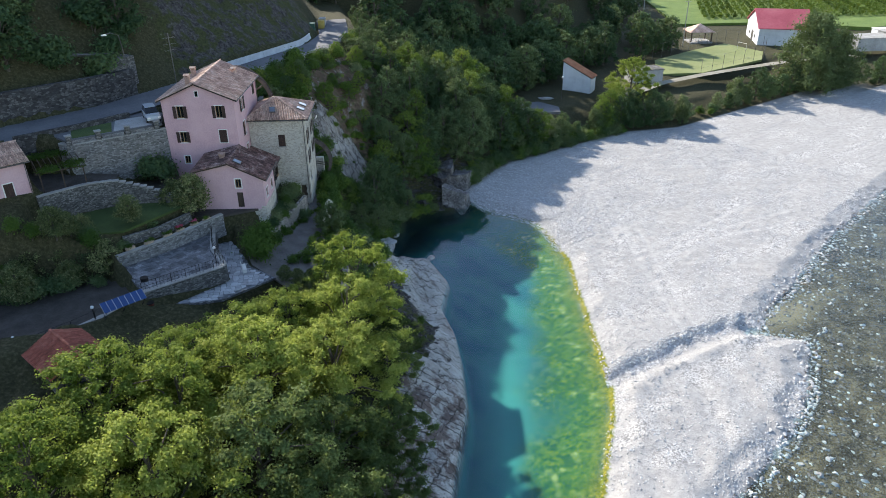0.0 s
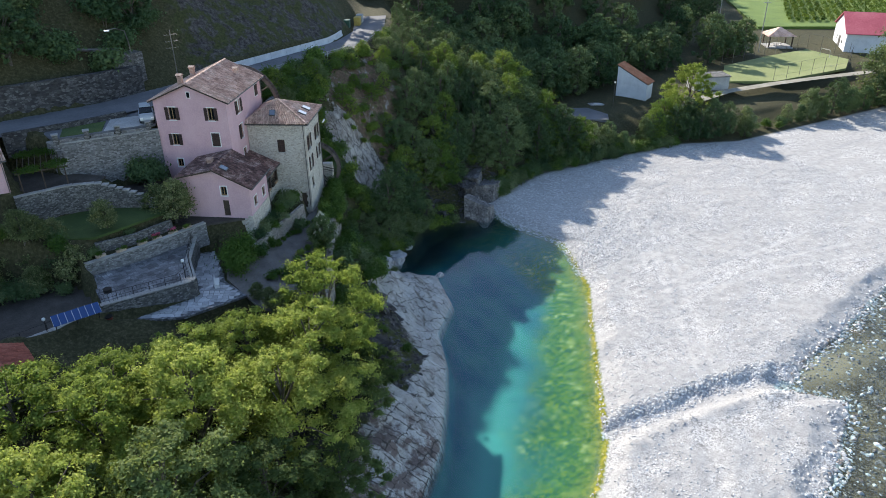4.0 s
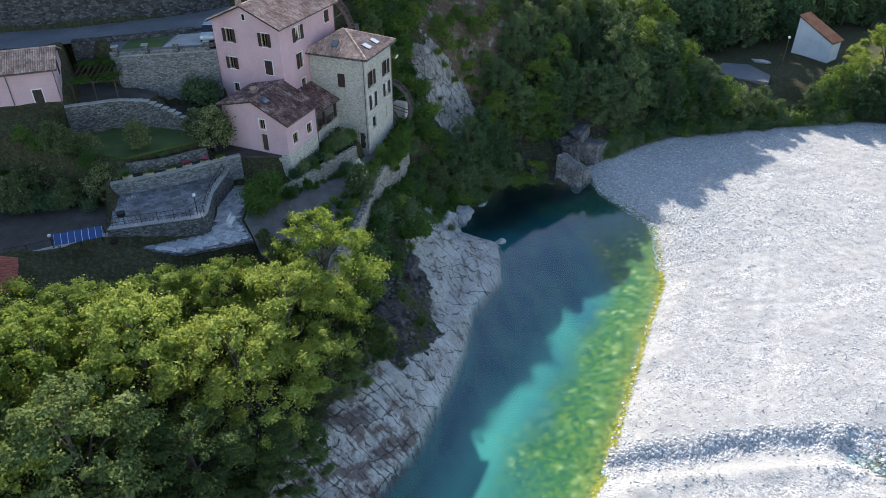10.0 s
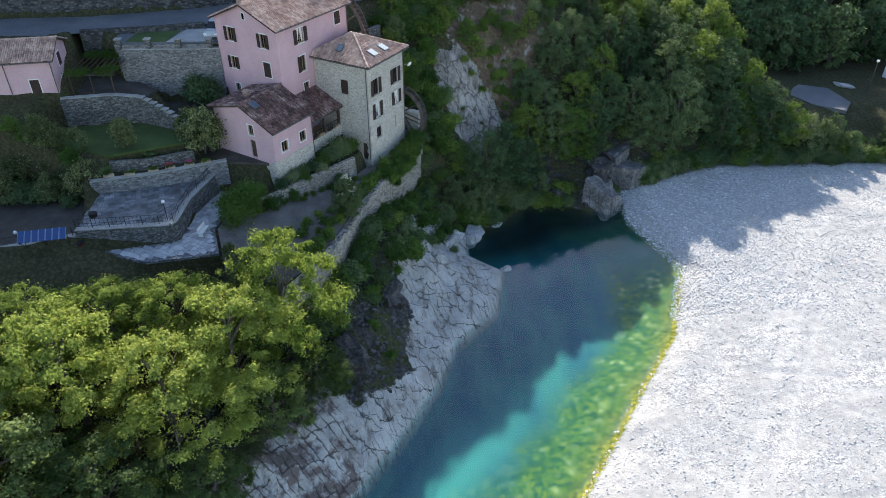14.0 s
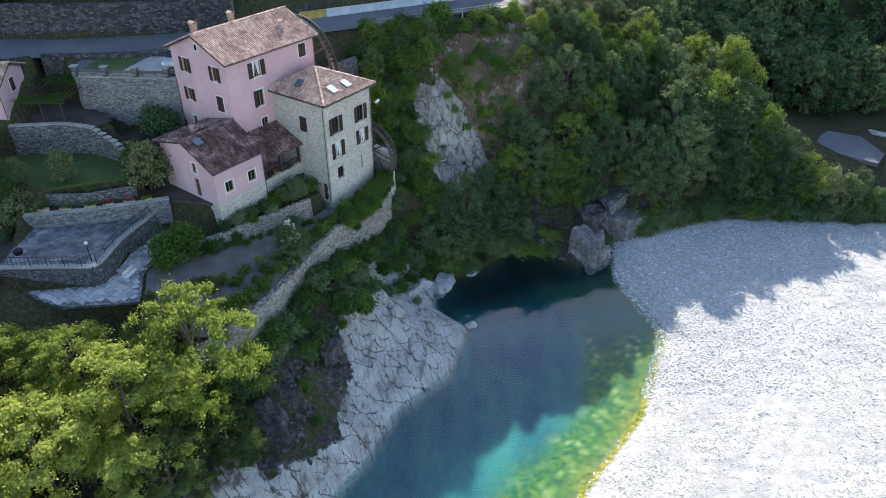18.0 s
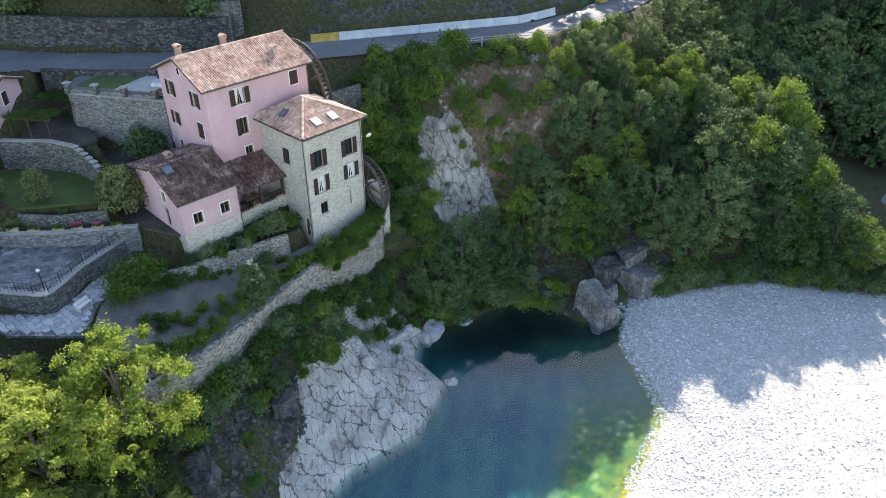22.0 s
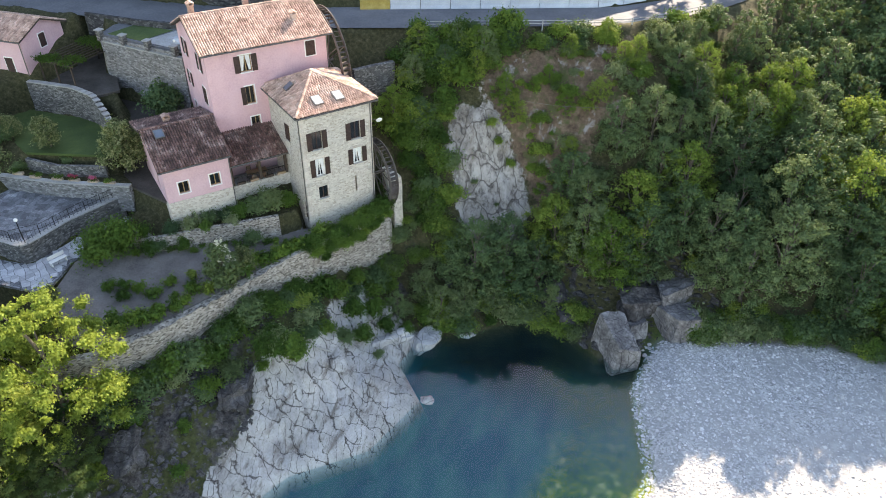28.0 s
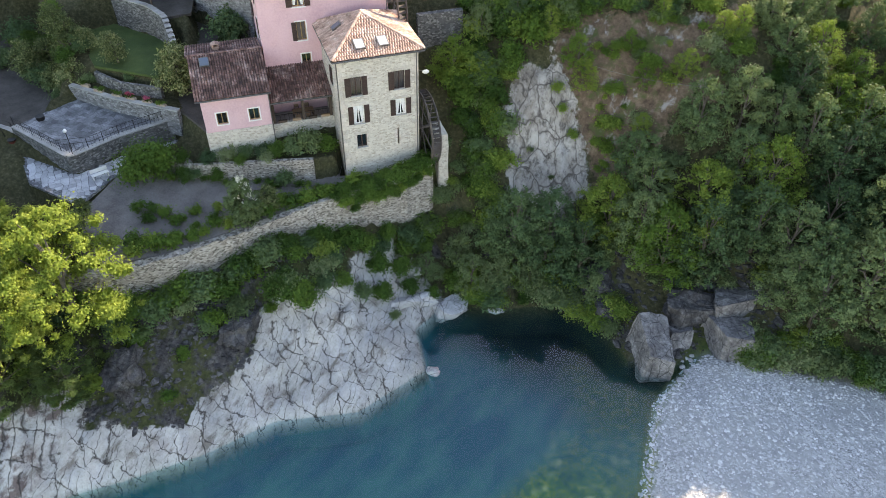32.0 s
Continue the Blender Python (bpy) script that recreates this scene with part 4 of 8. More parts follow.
# ---- the tall pink house ----
def pink_house():
    Z0 = 15.0
    h = thing("pink_house", -38.95, -3.76, Z0, 53.3, "tall pink rendered house with a clay-tiled gable roof", "house")
    L, D, EV, RI = 11.8, 8.8, 12.35, 14.25
    front = [(3.12, 4.2, 9.85, 11.45), (3.25, 4.1, 6.7, 8.45), (3.4, 4.25, 3.95, 5.35), (9.55, 10.5, 10.25, 11.65)]
    gable = [(D - 7.1, D - 6.55 + 0.3, 9.95, 11.45), (D - 2.35, D - 1.55, 9.95, 11.45), (D - 7.2, D - 6.4, 6.85, 8.2), (D - 2.3, D - 1.35, 6.8, 8.4), (D - 7.1, D - 6.4, 4.1, 5.1)]
    part("wall", holed_wall(L, -3.0, EV, 0.4, front), PINK, h)
    part("wall", turned(holed_wall(D - 0.8, -3.0, EV, 0.4, [(a - 0.4, b - 0.4, c, d) for a, b, c, d in gable]), -90, 0, D - 0.4), PINK, h)
    part("wall", turned(boxes((0, L, -0.4, 0, -3, EV)), 0, 0, D), PINK, h)
    part("wall", turned(boxes((0, D - 0.8, 0, 0.4, -3, EV)), 90, L, 0.4), PINK, h)
    for x in (0.0, L - 0.4):
        bm = bmesh.new()
        lo = [bm.verts.new((x + dx, y, z)) for dx in (0, 0.4) for y, z in ((0, EV), (D, EV), (D / 2, RI - 0.12))]
        bm.faces.new(lo[:3])
        bm.faces.new(lo[5:2:-1])
        for i, j in ((0, 1), (1, 2), (2, 0)):
            bm.faces.new((lo[i], lo[j], lo[j + 3], lo[i + 3]))
        bmesh.ops.recalc_face_normals(bm, faces=bm.faces)
        part("gable", bm, PINK, h)
    o, e = 0.45, 0.45
    drop = (RI - EV) / (D / 2) * e
    roof_plane(h, "roof", (-o, D / 2, RI), (L + o, D / 2, RI), (L + o, -e, EV - drop), (-o, -e, EV - drop), TILE, 1)
    roof_plane(h, "roof", (L + o, D / 2, RI), (-o, D / 2, RI), (-o, D + e, EV - drop), (L + o, D + e, EV - drop), TILE, 2)
    ridge_tiles(h, (-o, D / 2, RI + 0.06), (L + o, D / 2, RI + 0.06), TILE)
    window(h, 0, 0, 0, *front[0], shutters="lr", curtain=True)
    window(h, 0, 0, 0, *front[1], shutters="l")
    window(h, 0, 0, 0, *front[2])
    window(h, 0, 0, 0, *front[3], closed=True)
    window(h, -90, 0, D, *gable[0], shutters="lr")
    window(h, -90, 0, D, *gable[1], shutters="lr")
    window(h, -90, 0, D, *gable[2], shutters="lr")
    window(h, -90, 0, D, *gable[3], closed=True)
    window(h, -90, 0, D, *gable[4])
    part("attic_window", turned(boxes((D - 4.6, D - 4.1, -0.03, 0.02, 12.55, 13.35)), -90, 0, D), TRIM, h, "small white attic window")
    part("attic_pane", turned(boxes((D - 4.52, D - 4.18, -0.04, -0.03, 12.63, 13.27)), -90, 0, D), GLASS, h)
    chimney(h, 0.9, 5.4, 14.1, 0.95)
    chimney(h, 6.3, 6.3, 13.7, 1.0)
    chimney(h, 9.4, 2.0, 13.1, 0.8)
    gutter(h, (-o, -e - 0.03, EV - drop - 0.06), (L + o, -e - 0.03, EV - drop - 0.06))
    downpipe(h, L - 0.1, -0.1, 3.0, EV - 0.3)
    return h


# ---- the stone mill tower ----
def tower():
    Z0 = 12.2
    h = thing("mill_tower", -29.75, -3.75, Z0, 55.0, "pale rubble-stone mill tower with hipped clay-tiled roof", "house")
    L, D, EV = 7.15, 7.3, 10.85
    front = [(0.98, 1.98, 7.15, 8.95), (4.9, 5.9, 7.2, 8.95), (1.08, 2.05, 4.35, 6.15), (4.98, 5.95, 4.6, 6.2), (1.22, 2.15, 1.85, 3.15), (5.08, 5.24, 1.5, 3.2)]
    left = [(D - 3.65, D - 2.75, 7.1, 8.7), (D - 1.3, D - 0.4, -0.6, 1.5)]
    part("wall", holed_wall(L, -2.5, EV, 0.5, front), STONE_PALE, h)
    part("wall", turned(holed_wall(D - 1.0, -2.5, EV, 0.5, [(a - 0.5, b - 0.5, c, d) for a, b, c, d in left]), -90, 0, D - 0.5), STONE_PALE, h)
    part("wall", boxes((0, L, D - 0.5, D, -2.5, EV)), STONE_PALE, h)
    part("wall", boxes((L - 0.5, L, 0.5, D - 0.5, -2.5, EV)), STONE_PALE, h)
    for k in range(26):
        z, a, b2 = -1.0 + k * 0.44, (0.62, 0.36)[k % 2], (0.36, 0.62)[k % 2]
        if z + 0.43 < EV - 0.3:
            part("quoin", boxes((-0.03, a, -0.03, b2, z + 0.01, z + 0.43), bevel=0.02), QUOIN, h)
            part("quoin", boxes((L - a, L + 0.03, -0.03, b2, z + 0.01, z + 0.43), bevel=0.02), QUOIN, h)
    for a, b2, _lo, hi in front[:5]:
        part("lintel", boxes((a - 0.22, b2 + 0.22, -0.03, 0.1, hi + 0.02, hi + 0.26), bevel=0.015), QUOIN, h)
    part("cornice", boxes((-0.08, L + 0.08, -0.08, D + 0.08, EV - 0.28, EV - 0.02)), TRIM, h, "pale cornice under the eaves")
    o = 0.5
    rz = EV + 2.0
    A, B, C, Dd = (-o, -o, EV), (L + o, -o, EV), (L + o, D + o, EV), (-o, D + o, EV)
    P, Q = (L / 2 - 0.35, D / 2 + 0.3, rz), (L / 2 - 0.3, D / 2 + 0.6, rz)
    roof_plane(h, "roof", P, P, B, A, TILE, 3)
    roof_plane(h, "roof", Q, P, A, Dd, TILE, 4)
    roof_plane(h, "roof", P, Q, C, B, TILE, 5)
    roof_plane(h, "roof", Q, Q, Dd, C, TILE, 6)
    for p, q in ((A, P), (B, P), (C, Q), (Dd, Q), (P, Q)):
        ridge_tiles(h, (p[0], p[1], p[2] + 0.08), (q[0], q[1], q[2] + 0.08), TILE)
    for i in range(4):
        window(h, 0, 0, 0, *front[i], shutters="lr", trim=False, curtain=i in (2, 3), frame_mat=TRIM if i in (2, 3) else SHUTTER)
    window(h, 0, 0, 0, *front[4], trim=False, frame_mat=SHUTTER)
    window(h, -90, 0, D, *left[0], trim=False, closed=True)
    part("door", turned(boxes((left[1][0], left[1][1], 0.2, 0.26, -0.6, 1.5)), -90, 0, D), DARKWOOD, h, "dark timber plank door")
    s = (Vector(A) + Vector(B)) / 2 - Vector(P)
    for a in (2.15, 4.2):
        c = Vector(P) + s * 0.73
        skylight(h, (a, c.y, c.z + 0.12), (1, 0, 0), s)
    s2 = (Vector(A) + Vector(Dd)) / 2 - Vector(Q)
    skylight(h, Vector(Q) + s2 * 0.6 + Vector((0, 0.3, 0.12)), (0, 1, 0), s2, 0.62, 0.8, DARKGLASS)
    gutter(h, (-o, -o - 0.03, EV - 0.1), (L + o, -o - 0.03, EV - 0.1))
    gutter(h, (-o - 0.03, -o, EV - 0.1), (-o - 0.03, D + o, EV - 0.1))
    downpipe(h, L - 0.15, -0.08, -0.5, EV - 0.3)
    downpipe(h, -0.08, 0.2, -0.5, EV - 0.3)
    return h


# ---- the small pink house and the porch between ----
def small_house():
    Z0 = 13.2
    h = thing("small_pink_house", -39.6, -11.1, Z0, 53.5, "small pale pink house with dark weathered tile roof", "house")
    L, D, EV, RI = 5.95, 8.0, 6.15, 8.2
    front = [(1.12, 2.05, 3.25, 4.4), (3.95, 4.88, 3.25, 4.4)]
    left = [(D - 3.3, D - 2.6, 5.0, 6.1), (D - 3.3, D - 2.55, 2.45, 4.4)]
    part("wall", holed_wall(L, 2.55, EV, 0.35, front), PALE_PINK, h)
    part("wall", turned(holed_wall(D - 0.7, 2.2, EV, 0.35, [(a - 0.35, b - 0.35, c, d) for a, b, c, d in left]), -90, 0, D - 0.35), PALE_PINK, h)
    part("plinth", boxes((-0.06, L + 0.06, -0.06, 0.5, -2.5, 2.548), (-0.06, 0.4, 0.5, D, -2.5, 2.19)), STONE_PALE, h, "pale rubble-stone plinth")
    part("wall", boxes((L - 0.35, L, 0.35, D - 0.35, 2.2, EV), (0, L, D - 0.35, D, 2.2, EV)), PALE_PINK, h)
    for x in (0.0, L - 0.35):
        bm = bmesh.new()
        lo = [bm.verts.new((x + dx, y, z)) for dx in (0, 0.35) for y, z in ((0, EV), (D, EV + 0.9), (D / 2 - 0.1, RI - 0.15))]
        lo2 = [bm.verts.new((x + dx, D, EV)) for dx in (0, 0.35)]
        bm.faces.new((lo[0], lo2[0], lo[1], lo[2]))
        bm.faces.new((lo[3], lo[5], lo[4], lo2[1]))
        bm.faces.new((lo[1], lo[4], lo[5], lo[2]))
        bm.faces.new((lo[0], lo[2], lo[5], lo[3]))
        bmesh.ops.recalc_face_normals(bm, faces=bm.faces)
        part("gable", bm, PALE_PINK, h)
    m = D / 2 - 0.1
    roof_plane(h, "roof", (-0.4, m, RI), (L + 0.2, m, RI), (L + 0.2, -0.45, EV - 0.12), (-0.4, -0.45, EV - 0.12), TILE_DARK, 7)
    roof_plane(h, "roof", (L + 0.2, m, RI), (-0.6, m, RI), (-0.6, D + 0.2, RI - 1.0), (L + 0.2, D + 0.2, RI - 1.0), TILE_DARK, 8)
    ridge_tiles(h, (-0.5, m, RI + 0.06), (L + 0.2, m, RI + 0.06), TILE_DARK)
    for w in front:
        window(h, 0, 0, 0, *w)
    window(h, -90, 0, D, *left[0])
    part("door", turned(boxes((left[1][0], left[1][1], 0.15, 0.2, 2.45, 4.4)), -90, 0, D), DARKWOOD, h, "dark timber door")
    chimney(h, 2.2, m + 1.1, RI - 0.5, 0.9, 0.55)
    s = Vector((0, -0.45 - m, EV - 0.12 - RI))
    skylight(h, Vector((1.0, m, RI)) + s * 0.2 + Vector((0, 0, 0.1)), (1, 0, 0), s, 0.7, 0.8, DARKGLASS)
    gutter(h, (-0.4, -0.5, EV - 0.2), (L + 0.2, -0.5, EV - 0.2))
    downpipe(h, L - 0.05, -0.12, -1.0, EV - 0.2)
    return h


def porch():
    Z0 = 13.0
    h = thing("covered_porch", -39.6, -11.1, Z0, 53.5, "open porch under a dark tiled lean-to roof on a stone wall", "porch")
    x0, x1 = 5.98, 11.75
    part("base_wall", boxes((x0, x1, 0.55, 0.95, -3, 2.35)), STONE_PALE, h, "rubble-stone parapet wall")
    part("floor", boxes((x0, x1, 0.95, 4.4, 1.4, 1.6)), CONCRETE, h)
    roof_plane(h, "roof", (x0 - 0.2, 4.3, 6.6), (x1 + 0.1, 4.3, 6.6), (x1 + 0.1, 0.2, 4.75), (x0 - 0.2, 0.2, 4.75), TILE_DARK, 9)
    for x in (x0 + 0.15, x0 + 2.9, x1 - 0.3):
        part("post", boxes((x - 0.12, x + 0.12, 0.62, 0.88, 2.352, 4.72)), DARKWOOD, h)
    part("beam", boxes((x0, x1, 0.62, 0.85, 4.5, 4.7)), DARKWOOD, h)
    part("handrail", boxes((x0, x1, 0.7, 0.75, 3.1, 3.15)), IRON, h, "thin iron handrail")
    for i in range(14):
        part("baluster", boxes((x0 + 0.3 + i * 0.4, x0 + 0.325 + i * 0.4, 0.71, 0.735, 2.352, 3.1)), IRON, h)
    gutter(h, (x0 - 0.2, 0.14, 4.66), (x1 + 0.1, 0.14, 4.66))
    for i, bx in enumerate((x0 + 0.9, x0 + 2.2, x0 + 3.7, x0 + 4.9)):
        o = turned(boxes((bx - 0.4, bx + 0.4, 0.5, 0.72, 2.4, 2.62)), 0, 0, 0)
        part("window_box", o, PINE if i % 2 else DARKWOOD, h, "planter box hung on the railing")
    return h


def porch_furniture():
    """A dining table with chairs under the porch roof."""
    place = lambda x, y, rz: pose(-39.6, -11.1, 14.6, 0, 0, 53.5) @ pose(x, y, 0, 0, 0, rz)
    t = thing("porch_table", 0, 0, 0, 0, "pale wooden dining table under the porch roof", "table")
    t.matrix_world = place(9.0, 2.4, 0)
    part("tabletop", boxes((-1.0, 1.0, -0.45, 0.45, 0.70, 0.75), bevel=0.01), PINE, t)
    for x in (-0.9, 0.9):
        for y in (-0.36, 0.36):
            part("leg", boxes((x - 0.04, x + 0.04, y - 0.04, y + 0.04, 0, 0.698)), DARKWOOD, t)
    for x, y, rz in ((8.4, 1.65, 0), (9.4, 1.65, 0), (8.5, 3.2, 180), (9.5, 3.2, 180)):
        c = thing("porch_chair", 0, 0, 0, 0, "wooden porch chair drawn up to the table", "chair", "chairs round the porch table")
        c.matrix_world = place(x, y, rz)
        part("seat", boxes((-0.22, 0.22, -0.22, 0.22, 0.42, 0.46), bevel=0.01), PINE, c)
        part("backrest", boxes((-0.22, 0.22, -0.24, -0.20, 0.55, 0.92), bevel=0.01), PINE, c)
        for a in (-0.2, 0.2):
            for b in (-0.2, 0.2):
                part("leg", boxes((a - 0.02, a + 0.02, b - 0.02, b + 0.02, 0, 0.418 if b > 0 else 0.9)), DARKWOOD, c)


pink_house()
tower()
small_house()
porch()
porch_furniture()


def left_house():
    Z0 = 17.4
    h = thing("roadside_pink_house", -62.4, -2.9, Z0, 6.0, "pale pink house with grey-brown tiled roof by the lawn", "house")
    W, D, EV, RI = 8.5, 6.0, 7.3, 8.5
    front = [(W - 2.6, W - 1.7, 3.6, 5.1)]
    right = [(2.5, 3.3, 5.6, 6.95), (2.0, 2.9, 2.8, 4.6)]
    ob = lambda bm: turned(bm, 0, -W, 0)
    part("wall", ob(holed_wall(W, -3, EV, 0.4, front)), PALE_PINK, h)
    part("wall", turned(holed_wall(D - 0.8, -3, EV, 0.4, [(a - 0.4, b - 0.4, c, d) for a, b, c, d in right]), 90, 0, 0.4), PALE_PINK, h)
    part("wall", ob(boxes((0, W, D - 0.4, D, -3, EV), (0, 0.4, 0.4, D - 0.4, -3, EV))), PALE_PINK, h)
    for x in (-W, -0.4):
        bm = bmesh.new()
        lo = [bm.verts.new((x + dx, y, z)) for dx in (0, 0.4) for y, z in ((0, EV), (D, EV), (D / 2, RI - 0.1))]
        bm.faces.new(lo[:3])
        bm.faces.new(lo[5:2:-1])
        for i, j in ((0, 1), (1, 2), (2, 0)):
            bm.faces.new((lo[i], lo[j], lo[j + 3], lo[i + 3]))
        bmesh.ops.recalc_face_normals(bm, faces=bm.faces)
        part("gable", bm, PALE_PINK, h)
    roof_plane(h, "roof", (-W - 0.4, D / 2, RI), (0.4, D / 2, RI), (0.4, -0.5, EV - 0.15), (-W - 0.4, -0.5, EV - 0.15), TILE, 11)
    roof_plane(h, "roof", (0.4, D / 2, RI), (-W - 0.4, D / 2, RI), (-W - 0.4, D + 0.5, EV - 0.15), (0.4, D + 0.5, EV - 0.15), TILE, 12)
    ridge_tiles(h, (-W - 0.4, D / 2, RI + 0.06), (0.4, D / 2, RI + 0.06), TILE)
    window(h, 0, -W, 0, *front[0], closed=True)
    for w in right:
        window(h, 90, 0, 0, *w, closed=True)
    gutter(h, (-W - 0.4, -0.55, EV - 0.22), (0.4, -0.55, EV - 0.22))
    downpipe(h, -0.1, -0.1, 0, EV - 0.2)
    downpipe(h, -4.6, -0.1, 0, EV - 0.2)


left_house()


# ---- road, retaining walls, pavings ----
ASPHALT = surface("worn_asphalt", (0.075, 0.078, 0.085), (0.12, 0.122, 0.13), (0.18, 0.18, 0.185), 0.15, 5, 0.85, relief=0.15)
SOIL = surface("dark_garden_soil", (0.035, 0.030, 0.025), (0.065, 0.056, 0.047), (0.10, 0.088, 0.075), 0.6, 7, 0.95, relief=0.5, dist=0.06)
RAKED_SOIL = surface("dry_raked_soil", (0.085, 0.075, 0.068), (0.15, 0.134, 0.122), (0.21, 0.19, 0.175), 0.6, 7, 0.95, relief=0.5, dist=0.06)
TURF = surface("short_grass", (0.028, 0.05, 0.012), (0.052, 0.085, 0.020), (0.10, 0.13, 0.035), 0.3, 14, 0.95, relief=0.6, dist=0.05)
DRY_TURF = surface("mown_dry_grass", (0.13, 0.16, 0.05), (0.20, 0.23, 0.085), (0.28, 0.29, 0.13), 0.08, 4, 0.95, relief=0.3)
FLAGS = stone_material("slate_flagstones", (0.10, 0.104, 0.11), (0.17, 0.174, 0.18), (0.28, 0.28, 0.288), (0.07, 0.07, 0.074), 3.0, 1.0)
COPING = surface("stone_coping", (0.22, 0.21, 0.19), (0.33, 0.32, 0.295), (0.44, 0.43, 0.40), 0.8, 9, 0.9, relief=0.3)
WALL_BARRIER = surface("pale_concrete_barrier", (0.40, 0.41, 0.42), (0.52, 0.53, 0.54), (0.62, 0.63, 0.63), 0.6, 8, 0.85, relief=0.15)
YELLOW = surface("yellow_paint", (0.30, 0.21, 0.05), (0.42, 0.30, 0.07), (0.52, 0.39, 0.12), 1.2, 9, 0.7, relief=0.1)


STONE_DARK = stone_material("dark_masonry", (0.035, 0.034, 0.034), (0.075, 0.073, 0.072), (0.14, 0.137, 0.132), (0.05, 0.049, 0.048), 2.4)


def strip(left, right, z, n=240):
    """A ribbon between two lines, for roads and paths."""
    def along(line):
        p = np.array(line, float)
        s = np.r_[0, np.cumsum(np.hypot(*np.diff(p, axis=0).T))]
        q = np.linspace(0, s[-1], n)
        return np.stack([np.interp(q, s, p[:, 0]), np.interp(q, s, p[:, 1])], -1)
    a, b = along(left), along(right)
    zz = z if callable(z) else (lambda x, y: z)
    v, f = [], []
    for k in range(n):
        for t in (0, 0.33, 0.67, 1):
            x, y = a[k] * (1 - t) + b[k] * t
            v.append((x, y, zz(x, y)))
        if k:
            f += [(4 * k - 4 + i, 4 * k - 3 + i, 4 * k + 1 + i, 4 * k + i) for i in range(3)]
    return v, f


v, f = strip(ROAD_SOUTH[1:10], ROAD_NORTH[1:10], ROAD_Z)
tagged(new("road", mesh_from("road", v, f, ASPHALT)), "grey worn asphalt road cut into the hillside", "road", kind="structure")


def smooth_line(points, gap=0.8):
    p = np.array(points, float)
    s = np.r_[0, np.cumsum(np.hypot(*np.diff(p[:, :2], axis=0).T))]
    q = np.linspace(0, s[-1], max(2, int(s[-1] / gap) + 1))
    return [tuple(np.interp(t, s, p[:, k]) for k in range(p.shape[1])) for t in q]


def masonry(name, points, foot, width, mat, label, coping=True, rough=0.06, seed=3, category="wall"):
    """A retaining wall along (x, y, top) with an uneven face and a coping."""
    rnd = np.random.RandomState(seed)
    pts = smooth_line(points, 0.6)
    bm = bmesh.new()
    rows = []
    for i, (x, y, top) in enumerate(pts):
        x0, y0, _ = pts[max(i - 1, 0)]
        x1, y1, _ = pts[min(i + 1, len(pts) - 1)]
        d = Vector((x1 - x0, y1 - y0)).normalized()
        n = Vector((d.y, -d.x))
        lv = []
        for k in range(6):
            z = foot + (top - foot) * k / 5 + (rnd.uniform(-1, 1) * rough if k == 5 and not coping else 0)
            o = width / 2 + 0.12 * (1 - k / 5) + rnd.uniform(-rough, rough)
            lv.append(bm.verts.new((x + n.x * o, y + n.y * o, z)))
        back = [bm.verts.new((x - n.x * width / 2, y - n.y * width / 2, z)) for z in (top, foot)]
        rows.append(lv + back)
    for a, b in zip(rows, rows[1:]):
        for k in range(8):
            bm.faces.new((a[k], b[k], b[(k + 1) % 8], a[(k + 1) % 8]))
    bm.faces.new(rows[0])
    bm.faces.new(rows[-1][::-1])
    bmesh.ops.recalc_face_normals(bm, faces=bm.faces)
    w = thing(name, 0, 0, 0, 0, label, category, kind="structure")
    part("masonry", bm, mat, w)
    if coping:
        cp = smooth_line(points, 0.7)
        for (xa, ya, za), (xb, yb, zb) in zip(cp, cp[1:]):
            L = math.hypot(xb - xa, yb - ya)
            b2 = boxes((0.008, L - 0.008, -width / 2 - 0.06, width / 2 + 0.05, 0.003, 0.09 + rnd.uniform(0, 0.03)))
            m = pose(xa, ya, (za + zb) / 2, 0, 0, math.degrees(math.atan2(yb - ya, xb - xa)))
            bmesh.ops.transform(b2, matrix=m, verts=b2.verts)
            part("coping_stone", b2, COPING, w)
    return w


masonry("garden_wall", [(-40.6, -27, 10.0), (-37.4, -25, 10.4), (-34.6, -20.7, 10.5), (-32.7, -16, 10.5), (-30.8, -11.3, 10.7), (-28.5, -7, 11.2), (-25.9, -2.2, 11.9), (-24.1, 2.0, 12.2)],
        4.5, 0.7, STONE_LIME, "tall pale rubble retaining wall below the vegetable garden", False, 0.13)
masonry("terrace_wall", [(-57.4, -19.75, 14.2), (-48.6, -19.55, 14.2), (-48.1, -15, 14.2), (-46.2, -10.3, 14.5)], 11.2, 0.5, STONE_GREY, "grey stone wall of the paved terrace")
masonry("yard_wall", [(-72, -21.9, 13.2), (-64.1, -21.0, 13.3), (-57.5, -19.8, 13.6)], 10.2, 0.5, STONE_GREY, "long grey stone wall of the lower yard")
masonry("flower_wall", [(-57.7, -13.1, 15.6), (-51.9, -12.2, 15.7), (-44.8, -10.1, 15.8)], 13.2, 0.45, STONE_STAIN, "weathered stone wall carrying flower pots")
masonry("lawn_wall", [(-62.3, -3.5, 20.5), (-56.9, -2.9, 20.5), (-54, -3.3, 20.3), (-51, -4.9, 19.2), (-48.9, -6.6, 18.2)], 16.5, 0.5, STONE_GREY, "weathered stone wall behind the lawn")
masonry("parking_wall", [(-57.6, 3.6, 23.7), (-56.9, 2.2, 23.7), (-53.7, 2.0, 23.7), (-50.4, 1.8, 23.7), (-46.0, 1.6, 23.7)], 17.5, 0.5, STONE_STAIN, "high stained retaining wall under the parking place")
